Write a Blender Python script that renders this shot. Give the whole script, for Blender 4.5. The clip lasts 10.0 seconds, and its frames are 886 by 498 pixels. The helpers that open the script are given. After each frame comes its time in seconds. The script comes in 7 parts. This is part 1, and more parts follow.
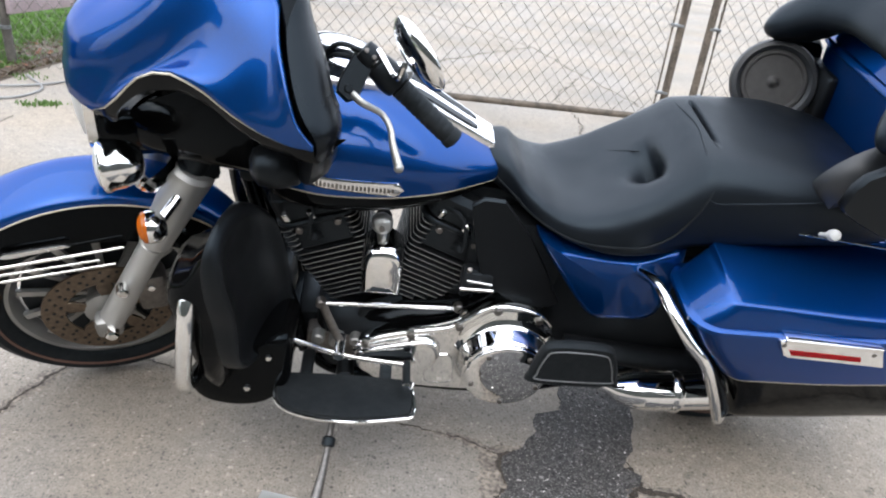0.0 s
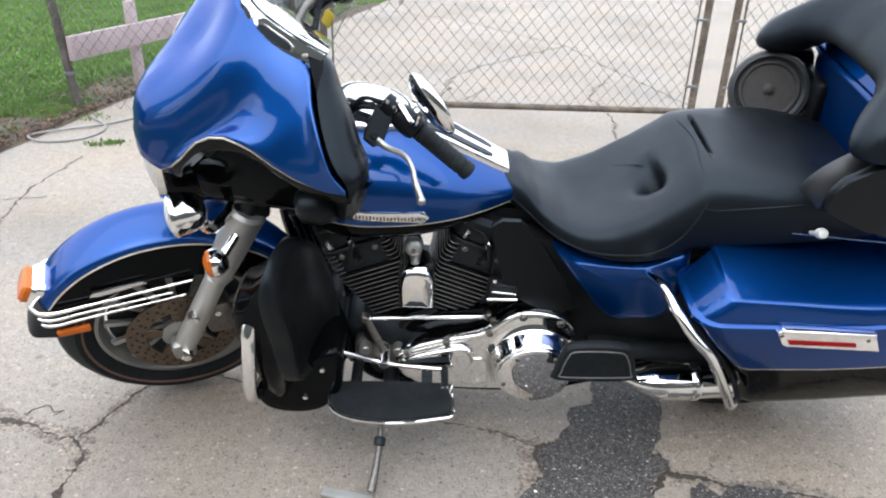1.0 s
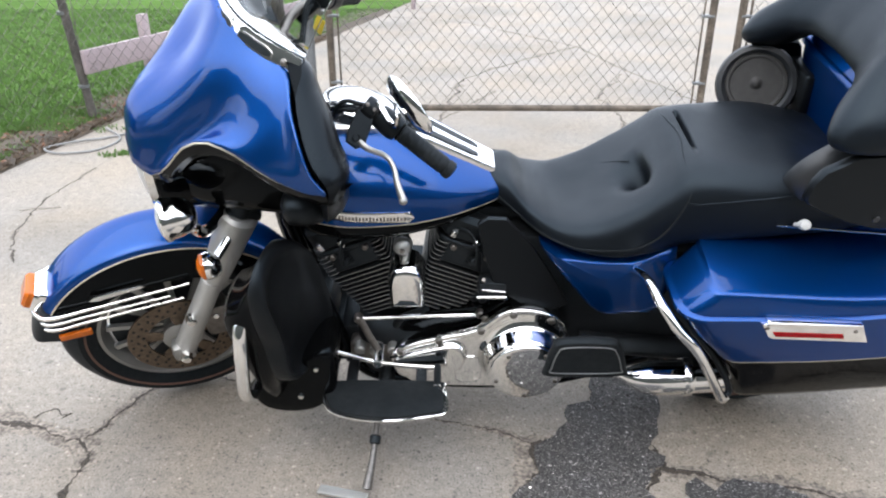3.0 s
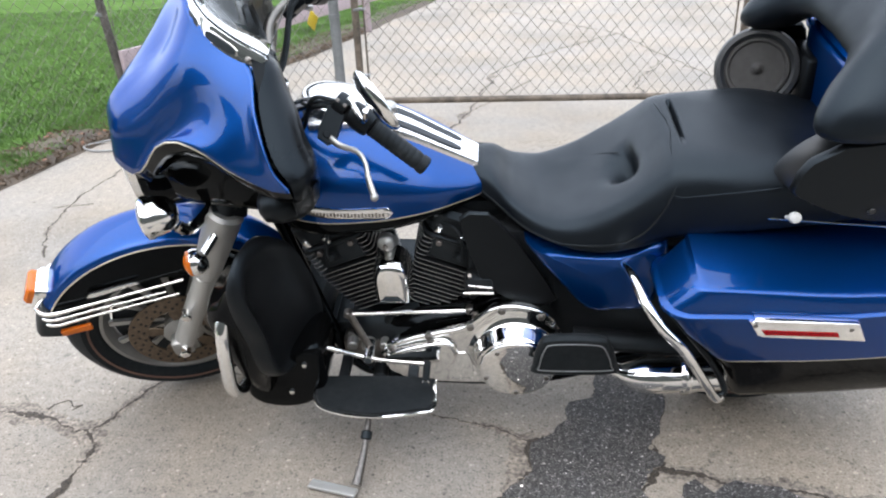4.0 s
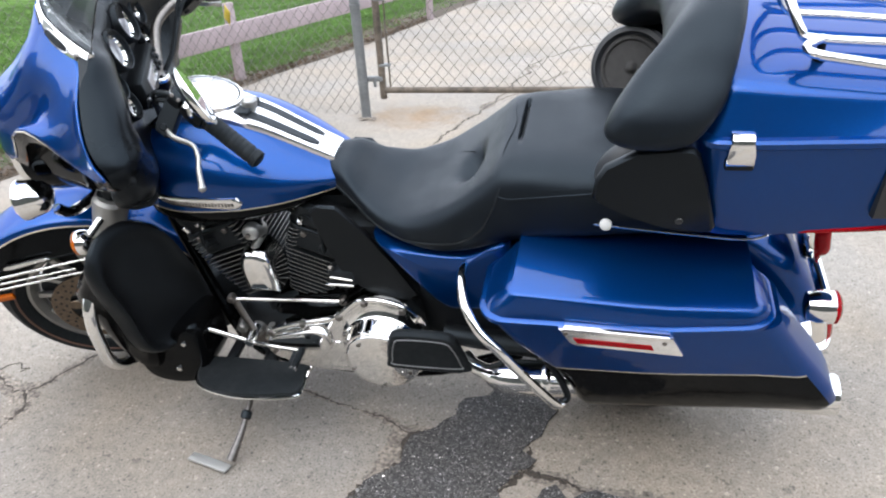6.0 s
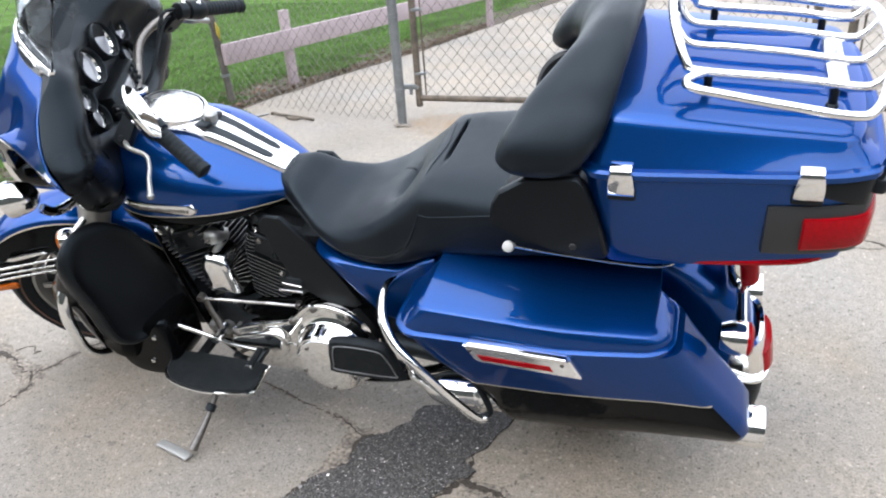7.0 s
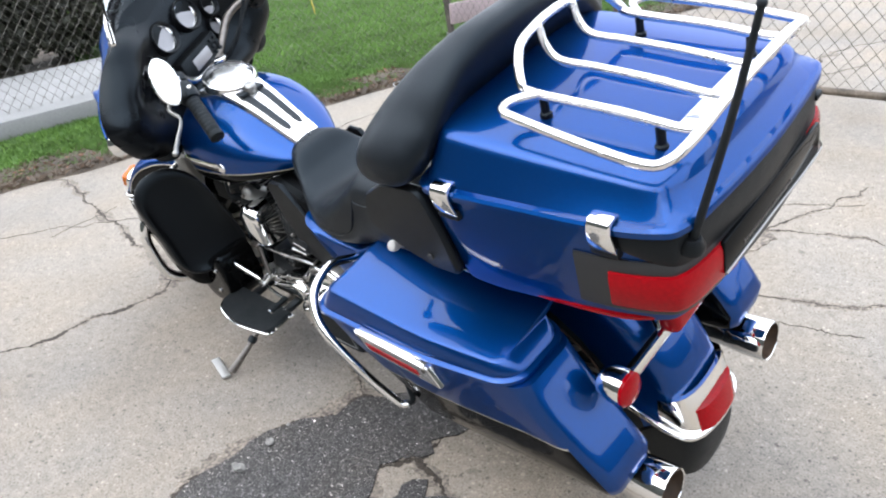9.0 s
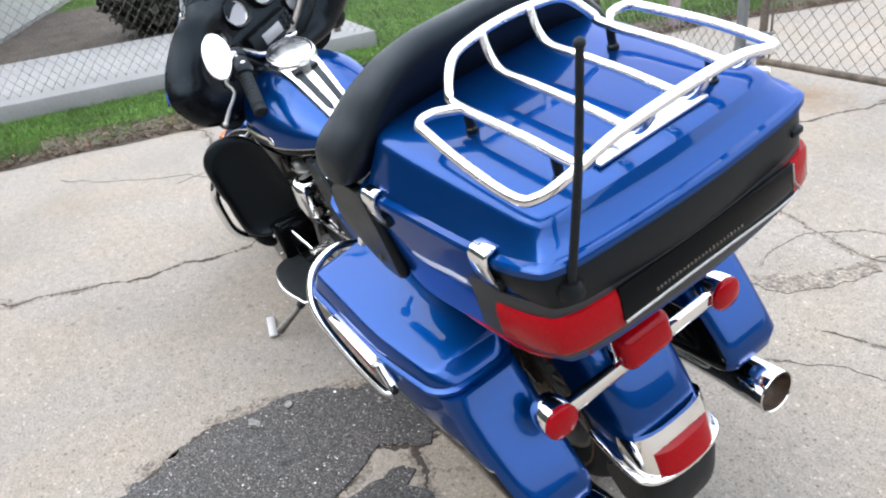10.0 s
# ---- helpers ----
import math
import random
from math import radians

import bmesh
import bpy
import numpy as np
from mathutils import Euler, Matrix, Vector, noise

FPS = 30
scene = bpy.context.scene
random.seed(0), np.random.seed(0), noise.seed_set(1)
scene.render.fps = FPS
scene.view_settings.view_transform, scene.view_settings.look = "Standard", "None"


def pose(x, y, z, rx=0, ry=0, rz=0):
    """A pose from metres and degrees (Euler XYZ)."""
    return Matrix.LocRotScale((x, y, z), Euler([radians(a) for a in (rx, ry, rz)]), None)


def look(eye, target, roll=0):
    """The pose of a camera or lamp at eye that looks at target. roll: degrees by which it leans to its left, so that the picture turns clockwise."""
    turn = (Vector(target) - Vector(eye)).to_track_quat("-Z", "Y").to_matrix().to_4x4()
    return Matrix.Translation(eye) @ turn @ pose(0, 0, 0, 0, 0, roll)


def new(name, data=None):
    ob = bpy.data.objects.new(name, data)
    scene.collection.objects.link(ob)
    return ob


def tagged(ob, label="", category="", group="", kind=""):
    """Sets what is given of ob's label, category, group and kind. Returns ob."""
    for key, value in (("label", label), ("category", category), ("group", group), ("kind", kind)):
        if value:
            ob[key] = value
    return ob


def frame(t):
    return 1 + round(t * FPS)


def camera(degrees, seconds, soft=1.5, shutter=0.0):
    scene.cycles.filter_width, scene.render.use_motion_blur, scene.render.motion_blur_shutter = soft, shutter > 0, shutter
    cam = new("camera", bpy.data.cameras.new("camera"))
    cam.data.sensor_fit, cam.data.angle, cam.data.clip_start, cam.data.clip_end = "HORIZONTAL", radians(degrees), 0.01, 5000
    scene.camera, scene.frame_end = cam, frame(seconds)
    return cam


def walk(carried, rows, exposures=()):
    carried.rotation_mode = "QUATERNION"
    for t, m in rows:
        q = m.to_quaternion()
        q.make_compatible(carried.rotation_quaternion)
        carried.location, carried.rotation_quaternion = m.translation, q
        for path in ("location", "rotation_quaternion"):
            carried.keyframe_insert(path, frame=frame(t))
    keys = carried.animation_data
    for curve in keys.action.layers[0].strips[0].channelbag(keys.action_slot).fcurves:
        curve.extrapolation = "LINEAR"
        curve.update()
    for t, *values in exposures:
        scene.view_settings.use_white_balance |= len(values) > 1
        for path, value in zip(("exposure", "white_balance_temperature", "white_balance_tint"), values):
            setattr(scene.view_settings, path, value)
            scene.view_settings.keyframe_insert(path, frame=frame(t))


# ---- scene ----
cam = camera(62.9, 10.0, 2.1)
PATH = [
    (0, (-0.9841, -1.7245, 1.266), (-0.7942, 0.0789, 0.419), 7.4),
    (0.5, (-0.9525, -1.8802, 1.379), (-0.8545, -0.0803, 0.513), 3.9),
    (1, (-0.9385, -1.8817, 1.394), (-0.8935, -0.0765, 0.533), 1.9),
    (1.5, (-0.9305, -1.8942, 1.395), (-0.8984, -0.0818, 0.55), 1.7),
    (2, (-0.9217, -1.9019, 1.395), (-0.8852, -0.0932, 0.541), 1.4),
    (2.5, (-0.9009, -1.9106, 1.395), (-0.8772, -0.0997, 0.545), 1.1),
    (4, (-0.6843, -1.8793, 1.392), (-0.8505, -0.0861, 0.522), -2.4),
    (4.5, (-0.5617, -1.8398, 1.396), (-0.8062, -0.0765, 0.485), -2.7),
    (5, (-0.4073, -1.8333, 1.399), (-0.7047, -0.077, 0.489), -3.7),
    (5.5, (-0.2257, -1.8457, 1.4), (-0.6344, -0.1045, 0.504), -3.9),
    (6, (-0.084, -1.8075, 1.391), (-0.5271, -0.0714, 0.503), -3.8),
    (6.2, (-0.013, -1.7843, 1.394), (-0.4994, -0.058, 0.51), -3.8),
    (7.3, (0.3679, -1.7422, 1.426), (-0.3743, -0.0971, 0.563), -5.0),
    (7.5, (0.4371, -1.7238, 1.416), (-0.3793, -0.1145, 0.555), -5.6),
    (8, (0.6216, -1.5977, 1.419), (-0.3584, -0.0816, 0.558), -6.4),
    (8.5, (0.7789, -1.4637, 1.432), (-0.3565, -0.0941, 0.517), -6.7),
    (9, (0.9586, -1.3184, 1.443), (-0.3378, -0.0974, 0.534), -6.8),
    (9.5, (1.0929, -1.1653, 1.454), (-0.3618, -0.148, 0.533), -7.1),
    (10, (1.1773, -0.9729, 1.454), (-0.3748, -0.1295, 0.515), -6.9),
]
walk(cam, [(t, look(eye, target, roll)) for t, eye, target, roll in PATH], exposures=[(0.0, 2.04), (6.0, 2.04), (8.0, 2.07), (10.0, 2.04)])

# ---- world, sun ----
SUN_EL, SUN_AZ = radians(52), radians(200)
CLOUD = 6.5
world = bpy.data.worlds.new("overcast_sky")
scene.world = world
world.use_nodes = True
wn, wl = world.node_tree.nodes, world.node_tree.links
sky = wn.new("ShaderNodeTexSky")
sky.sky_type, sky.sun_disc = "NISHITA", False
sky.sun_elevation, sky.sun_rotation = SUN_EL, SUN_AZ
sky.air_density, sky.dust_density = 1.0, 3.0
# cloud cover: a grey dome brighter overhead than at the horizon, with some of the clear sky's colour in it
cloud_co = wn.new("ShaderNodeTexCoord")
cloud_up = wn.new("ShaderNodeSeparateXYZ")
wl.new(cloud_co.outputs["Generated"], cloud_up.inputs[0])
cloud_tone = wn.new("ShaderNodeMapRange")
cloud_tone.inputs["To Min"].default_value, cloud_tone.inputs["To Max"].default_value = CLOUD * 0.6, CLOUD
wl.new(cloud_up.outputs["Z"], cloud_tone.inputs["Value"])
soft_sky = wn.new("ShaderNodeHueSaturation")
soft_sky.inputs["Saturation"].default_value = 0.6
wl.new(sky.outputs[0], soft_sky.inputs["Color"])
cover = wn.new("ShaderNodeMix")
cover.data_type = "RGBA"
cover.inputs[0].default_value = 0.75
wl.new(soft_sky.outputs[0], cover.inputs[6])
cloud_tint = wn.new("ShaderNodeVectorMath")
cloud_tint.operation = "MULTIPLY"
cloud_tint.inputs[1].default_value = (0.92, 0.99, 1.12)
wl.new(cloud_tone.outputs[0], cloud_tint.inputs[0])
wl.new(cloud_tint.outputs[0], cover.inputs[7])
wl.new(cover.outputs[2], wn["Background"].inputs["Color"])
wn["Background"].inputs["Strength"].default_value = 0.15
sun = new("sun", bpy.data.lights.new("sun", "SUN"))
sun.data.energy, sun.data.angle, sun.data.color = 0.62, radians(120), (1.0, 0.98, 0.94)
sun.matrix_world = look((0, 0, 0), (-math.sin(SUN_AZ) * math.cos(SUN_EL), -math.cos(SUN_AZ) * math.cos(SUN_EL), -math.sin(SUN_EL)))
scene.view_settings.exposure = 2.04


# ---- materials ----
def material(name, base, rough=0.5, metal=0.0, coat=0.0, grain=0.0, grain_scale=60.0, blotch=0.0, blotch_scale=4.0,
             bump=0.0, bump_scale=200.0, spec=0.5, coat_rough=0.03, rough_var=0.0):
    m = bpy.data.materials.new(name)
    m.use_nodes = True
    n, l = m.node_tree.nodes, m.node_tree.links
    p = n["Principled BSDF"]
    p.inputs["Base Color"].default_value = (*base, 1)
    p.inputs["Roughness"].default_value = rough
    p.inputs["Metallic"].default_value = metal
    p.inputs["Coat Weight"].default_value = coat
    p.inputs["Coat Roughness"].default_value = coat_rough
    p.inputs["Specular IOR Level"].default_value = spec
    co = n.new("ShaderNodeTexCoord")
    last = None
    for amount, scale, detail in ((grain, grain_scale, 3), (blotch, blotch_scale, 6)):
        if amount:
            t = n.new("ShaderNodeTexNoise")
            t.inputs["Scale"].default_value, t.inputs["Detail"].default_value = scale, detail
            l.new(co.outputs["Object"], t.inputs["Vector"])
            r = n.new("ShaderNodeMapRange")
            r.inputs["From Min"].default_value, r.inputs["From Max"].default_value = 0.3, 0.7
            r.inputs["To Min"].default_value, r.inputs["To Max"].default_value = 1 - amount, 1 + amount
            l.new(t.outputs["Fac"], r.inputs["Value"])
            mix = n.new("ShaderNodeVectorMath")
            mix.operation = "MULTIPLY"
            if last is None:
                mix.inputs[0].default_value = base
            else:
                l.new(last, mix.inputs[0])
            l.new(r.outputs["Result"], mix.inputs[1])
            last = mix.outputs[0]
    if last is not None:
        l.new(last, p.inputs["Base Color"])
    if rough_var:
        t = n.new("ShaderNodeTexNoise")
        t.inputs["Scale"].default_value, t.inputs["Detail"].default_value = 9.0, 5
        l.new(co.outputs["Object"], t.inputs["Vector"])
        r = n.new("ShaderNodeMapRange")
        r.inputs["From Min"].default_value, r.inputs["From Max"].default_value = 0.35, 0.7
        r.inputs["To Min"].default_value, r.inputs["To Max"].default_value = max(rough - rough_var, 0.02), rough + rough_var
        l.new(t.outputs["Fac"], r.inputs["Value"])
        l.new(r.outputs["Result"], p.inputs["Roughness"])
    if bump:
        t = n.new("ShaderNodeTexNoise")
        t.inputs["Scale"].default_value, t.inputs["Detail"].default_value = bump_scale, 4
        l.new(co.outputs["Object"], t.inputs["Vector"])
        b = n.new("ShaderNodeBump")
        b.inputs["Strength"].default_value, b.inputs["Distance"].default_value = bump, 0.002
        l.new(t.outputs["Fac"], b.inputs["Height"])
        l.new(b.outputs["Normal"], p.inputs["Normal"])
    return m


M_BLUE = material("blue_pearl_paint", (0.0012, 0.041, 0.182), rough=0.35, metal=0.82, coat=0.6, spec=0.0, grain=0.16, grain_scale=900, coat_rough=0.045)
M_BLUE.node_tree.nodes["Principled BSDF"].inputs["Coat IOR"].default_value = 1.5
M_BLUE.node_tree.nodes["Principled BSDF"].inputs["Specular Tint"].default_value = (0.3, 0.5, 0.95, 1)
M_BLACK = material("gloss_black_paint", (0.0022, 0.0022, 0.0023), rough=0.09, spec=0.1, blotch=0.3, rough_var=0.04)
M_DASH = material("black_dash_plastic", (0.0032, 0.0034, 0.004), rough=0.3, spec=0.22, bump=0.08, bump_scale=700, rough_var=0.06)
M_GREY = material("grey_plastic", (0.014, 0.0155, 0.0175), rough=0.45, bump=0.1, bump_scale=500)
M_FORK = material("satin_fork_metal", (0.42, 0.42, 0.405), rough=0.48, metal=0.7, blotch=0.08, blotch_scale=10)
M_RACK = material("satin_chrome", (0.86, 0.86, 0.86), rough=0.24, metal=1.0, rough_var=0.06)
M_SATIN = material("black_plastic", (0.0042, 0.0042, 0.0045), rough=0.42, spec=0.24, bump=0.15, bump_scale=700, blotch=0.2, rough_var=0.08)
M_DARK = material("dark_engine_coat", (0.0077, 0.0077, 0.008085), rough=0.5, spec=0.35, blotch=0.5, blotch_scale=20, bump=0.2, bump_scale=300)
M_RUBBER = material("tyre_rubber", (0.0077, 0.0077, 0.0077), rough=0.7, spec=0.3, grain=0.3, blotch=0.4, blotch_scale=12, bump=0.3, bump_scale=400)
M_VINYL = material("black_seat_vinyl", (0.0034, 0.0044, 0.0062), rough=0.46, spec=0.27, bump=0.25, bump_scale=420, blotch=0.25, blotch_scale=8, rough_var=0.08)
M_BRONZE = material("bronzed_disc", (0.15, 0.115, 0.085), rough=0.42, metal=0.85, grain=0.2, grain_scale=90)
M_CHROME = material("chrome", (0.84, 0.84, 0.83), rough=0.06, metal=1.0, rough_var=0.04, blotch=0.05, blotch_scale=12)
M_DULLCHROME = material("weathered_chrome", (0.88, 0.88, 0.87), rough=0.14, metal=1.0, rough_var=0.1, blotch=0.15, blotch_scale=25)
M_ALU = material("satin_aluminium", (0.3234, 0.3234, 0.3119), rough=0.42, metal=0.8, blotch=0.12, blotch_scale=10, bump=0.1)
M_STEEL = material("brushed_steel_disc", (0.1694, 0.1578, 0.1463), rough=0.38, metal=0.9, grain=0.2, grain_scale=90)
M_RED = material("red_lens", (0.2387, 0.001232, 0.00462), rough=0.12, spec=0.16, grain=0.1, grain_scale=160)
M_AMBER = material("amber_lens", (0.4158, 0.09425, 0.006653), rough=0.14, spec=0.4, grain=0.1, grain_scale=160)
M_WHITE = material("white_plastic", (0.4158, 0.4158, 0.4047), rough=0.35)
M_GOLD = material("pinstripe", (0.42, 0.38, 0.3), rough=0.3, coat=1.0)
M_YELLOW = material("yellow_tag", (0.4158, 0.3049, 0.01109), rough=0.5)
M_FINEDGE = material("machined_fin_edge", (0.36, 0.36, 0.35), rough=0.4, metal=0.8)
M_MIRROR = material("mirror_glass", (0.92, 0.93, 0.93), rough=0.02, metal=1.0)
M_DIAL = material("gauge_face", (0.2, 0.2, 0.215), rough=0.25, coat=1.0)
M_SOOT = material("sooty_pipe_inside", (0.045, 0.026, 0.014), rough=0.55, metal=0.3, blotch=0.5, blotch_scale=30)
M_CONCRETE = material("old_concrete", (0.219, 0.194, 0.164), rough=0.88)
# brown dirt, darkened further for the shade down in a crack
M_CRACK = material("shaded_crack_dirt", (0.036, 0.029, 0.022), rough=0.95, grain=0.75, grain_scale=170, bump=0.8, bump_scale=150)
M_ASPHALT = material("asphalt_patch", (0.039, 0.0368, 0.0352), rough=0.8)
M_SOIL = material("soil", (0.06198, 0.04768, 0.03433), rough=0.95, grain=0.4, grain_scale=60, blotch=0.4, blotch_scale=3, bump=0.6, bump_scale=60)
M_LAWN = material("lawn_base", (0.052, 0.10, 0.018), rough=0.9, grain=0.4, grain_scale=80, blotch=0.25, blotch_scale=1.5, bump=0.5, bump_scale=60, spec=0.05)
M_GALV = material("galvanised_steel", (0.1717, 0.1812, 0.1859), rough=0.5, metal=0.55, blotch=0.2, blotch_scale=9, grain=0.1)
M_RUSTY = material("rusty_gate_paint", (0.08824, 0.07152, 0.05483), rough=0.75, metal=0.1, blotch=0.5, blotch_scale=11, grain=0.3, grain_scale=70)
M_OLDPOST = material("weathered_post", (0.08106, 0.0739, 0.06436), rough=0.75, metal=0.2, blotch=0.4, blotch_scale=9, grain=0.2)
M_RING = material("tyre_ring", (0.10, 0.055, 0.04), rough=0.7)
M_CONE = material("dusty_cone", (0.021, 0.020, 0.019), rough=0.7, blotch=0.3, blotch_scale=60)
M_WIRE = material("chain_wire", (0.125, 0.118, 0.104), rough=0.6, metal=0.3, blotch=0.3, blotch_scale=6)
M_PINK = material("faded_pink_paint", (0.2956, 0.2384, 0.2479), rough=0.7, blotch=0.12, blotch_scale=6, grain=0.08)
M_SLAB = material("pale_concrete", (0.202, 0.202, 0.1987), rough=0.85, blotch=0.1, blotch_scale=3, grain=0.08)
M_SIDING = material("white_siding", (0.2956, 0.2956, 0.2766), rough=0.55, blotch=0.06)
M_CRUMBLE = material("crumbled_concrete", (0.155, 0.133, 0.110), rough=0.95, bump=0.8, bump_scale=120, grain=0.6, grain_scale=90, blotch=0.4, blotch_scale=25)
M_PEBBLE = material("pale_stone", (0.2384, 0.2337, 0.2193), rough=0.9, grain=0.2, grain_scale=80)
M_STRAW = material("dry_leaves", (0.09056, 0.06436, 0.04291), rough=0.9, blotch=0.4, blotch_scale=9)
M_GRASS = material("grass_blades", (0.07152, 0.143, 0.02622), rough=0.6, blotch=0.35, blotch_scale=2.5)
M_HEDGE = material("dark_bush_leaves", (0.01668, 0.01668, 0.009537), rough=0.7, blotch=0.5, blotch_scale=9)
# for the added unseen walls; dark so that paint and chrome mirror little light
M_WALLB = material("unseen_dark_wall", (0.04967, 0.05298, 0.04635), rough=0.95, blotch=0.4, blotch_scale=0.8, grain=0.3, grain_scale=6)

# the sky's bluish reflection is put into the specular tint of the black materials
for m_ in (M_VINYL, M_SATIN, M_DASH, M_BLACK, M_DARK, M_RUBBER):
    m_.node_tree.nodes["Principled BSDF"].inputs["Specular Tint"].default_value = (0.68, 0.86, 1.0, 1)


def ground_speckle(m, dark, light, cell, big, stain):
    """Aggregate grains, broad stains and relief for a mineral ground."""
    n, l = m.node_tree.nodes, m.node_tree.links
    p = n["Principled BSDF"]
    base = p.inputs["Base Color"].default_value[:3]
    co = n.new("ShaderNodeTexCoord")

    def tex(kind, scale, detail=4.0):
        t = n.new(kind)
        t.inputs["Scale"].default_value = scale
        if kind == "ShaderNodeTexNoise":
            t.inputs["Detail"].default_value = detail
        l.new(co.outputs["Object"], t.inputs["Vector"])
        return t

    def ramp(src, pts):
        r = n.new("ShaderNodeValToRGB")
        e = r.color_ramp.elements
        e[0].position, e[0].color = pts[0][0], (*[pts[0][1]] * 3, 1)
        e[1].position, e[1].color = pts[-1][0], (*[pts[-1][1]] * 3, 1)
        for pos, v in pts[1:-1]:
            x = e.new(pos)
            x.color = (v, v, v, 1)
        l.new(src, r.inputs["Fac"])
        return r.outputs["Color"]

    def mult(a, b):
        x = n.new("ShaderNodeVectorMath")
        x.operation = "MULTIPLY"
        if isinstance(a, tuple):
            x.inputs[0].default_value = a
        else:
            l.new(a, x.inputs[0])
        l.new(b, x.inputs[1])
        return x.outputs[0]

    fine = tex("ShaderNodeTexNoise", cell, 3)
    mid = tex("ShaderNodeTexNoise", cell * 0.22, 5)
    wide = tex("ShaderNodeTexNoise", big, 7)
    c = mult(base, ramp(fine.outputs["Fac"], ((0.3, dark), (0.47, 0.97), (0.56, 1.0), (0.75, light))))
    c = mult(c, ramp(mid.outputs["Fac"], ((0.3, 0.87), (0.7, 1.1))))
    c = mult(c, ramp(wide.outputs["Fac"], ((0.32, 1 - stain), (0.5, 1.0), (0.7, 1 + stain * 0.5))))

    drift = tex("ShaderNodeTexNoise", big * 1.7, 4)
    hue = n.new("ShaderNodeMix")
    hue.data_type = "RGBA"
    hue.inputs[6].default_value, hue.inputs[7].default_value = (0.97, 1.0, 1.04, 1), (1.04, 1.0, 0.94, 1)
    l.new(ramp(drift.outputs["Fac"], ((0.35, 0.0), (0.65, 1.0))), hue.inputs[0])
    c = mult(c, hue.outputs[2])

    def grains(scale, low, high, share, radius):
        """Single grains: a share of the cells gets a dark pit, as many a pale stone."""
        v = tex("ShaderNodeTexVoronoi", scale)
        tone = n.new("ShaderNodeSeparateColor")
        l.new(v.outputs["Color"], tone.inputs["Color"])
        value = ramp(tone.outputs["Red"], ((0.0, low), (share, low), (share + 0.04, 1.0), (1 - share - 0.04, 1.0), (1 - share, high), (1.0, high)))
        spot = ramp(v.outputs["Distance"], ((radius, 1.0), (radius * 1.5, 0.0)))
        m_ = n.new("ShaderNodeMix")
        m_.data_type = "RGBA"
        m_.inputs[6].default_value = (1, 1, 1, 1)
        l.new(spot, m_.inputs[0])
        l.new(value, m_.inputs[7])
        return m_.outputs[2]
    c = mult(c, grains(cell * 0.9, dark * 0.84, light * 1.06, 0.2, 0.3))
    c = mult(c, grains(cell * 0.45, dark * 0.74, light * 1.28, 0.09, 0.22))
    c = mult(c, grains(cell * 0.22, dark * 0.8, light * 1.22, 0.07, 0.15))
    c = mult(c, grains(cell * 0.06, dark * 0.97, 1.0, 0.14, 0.085))
    c = mult(c, grains(cell * 1.9, dark * 0.9, light * 1.05, 0.3, 0.35))
    l.new(c, p.inputs["Base Color"])
    b = n.new("ShaderNodeBump")
    b.inputs["Strength"].default_value, b.inputs["Distance"].default_value = 0.6, 0.003
    l.new(fine.outputs["Fac"], b.inputs["Height"])
    l.new(b.outputs["Normal"], p.inputs["Normal"])


ground_speckle(M_CONCRETE, 0.74, 1.15, 135, 0.9, 0.2)


def rust_stain(m, x, y, rx, ry):
    """A washed-out rust run on the concrete round one spot."""
    n, l = m.node_tree.nodes, m.node_tree.links
    p = n["Principled BSDF"]
    co = n.new("ShaderNodeTexCoord")
    mp = n.new("ShaderNodeMapping")
    mp.vector_type = "TEXTURE"
    mp.inputs["Location"].default_value = (x, y, 0)
    mp.inputs["Scale"].default_value = (rx, ry, 1)
    l.new(co.outputs["Object"], mp.inputs["Vector"])
    far = n.new("ShaderNodeVectorMath")
    far.operation = "LENGTH"
    l.new(mp.outputs[0], far.inputs[0])
    cloud = n.new("ShaderNodeTexNoise")
    cloud.inputs["Scale"].default_value, cloud.inputs["Detail"].default_value = 7.0, 5
    l.new(co.outputs["Object"], cloud.inputs["Vector"])
    edge = n.new("ShaderNodeMath")
    edge.operation = "MULTIPLY_ADD"
    edge.inputs[1].default_value = 1.6
    l.new(cloud.outputs["Fac"], edge.inputs[0])
    l.new(far.outputs["Value"], edge.inputs[2])
    fade = n.new("ShaderNodeMapRange")
    fade.inputs["From Min"].default_value, fade.inputs["From Max"].default_value = 0.85, 1.75
    fade.inputs["To Min"].default_value, fade.inputs["To Max"].default_value = 1.0, 0.0
    l.new(edge.outputs[0], fade.inputs["Value"])
    tone = n.new("ShaderNodeMix")
    tone.data_type, tone.blend_type = "RGBA", "MULTIPLY"
    tone.inputs[7].default_value = (0.86, 0.68, 0.50, 1)
    l.new(fade.outputs["Result"], tone.inputs[0])
    l.new(p.inputs["Base Color"].links[0].from_socket, tone.inputs[6])
    l.new(tone.outputs[2], p.inputs["Base Color"])


rust_stain(M_CONCRETE, -1.42, 2.92, 0.50, 0.34)
ground_speckle(M_ASPHALT, 0.35, 3.4, 150, 2.0, 0.25)


def glass(name, tint, rough=0.0):
    m = bpy.data.materials.new(name)
    m.use_nodes = True
    p = m.node_tree.nodes["Principled BSDF"]
    p.inputs["Base Color"].default_value = (*tint, 1)
    p.inputs["Transmission Weight"].default_value = 1.0
    p.inputs["Roughness"].default_value = rough
    p.inputs["IOR"].default_value = 1.3
    return m


M_GLASS = glass("clear_windshield", (0.86, 0.88, 0.88))


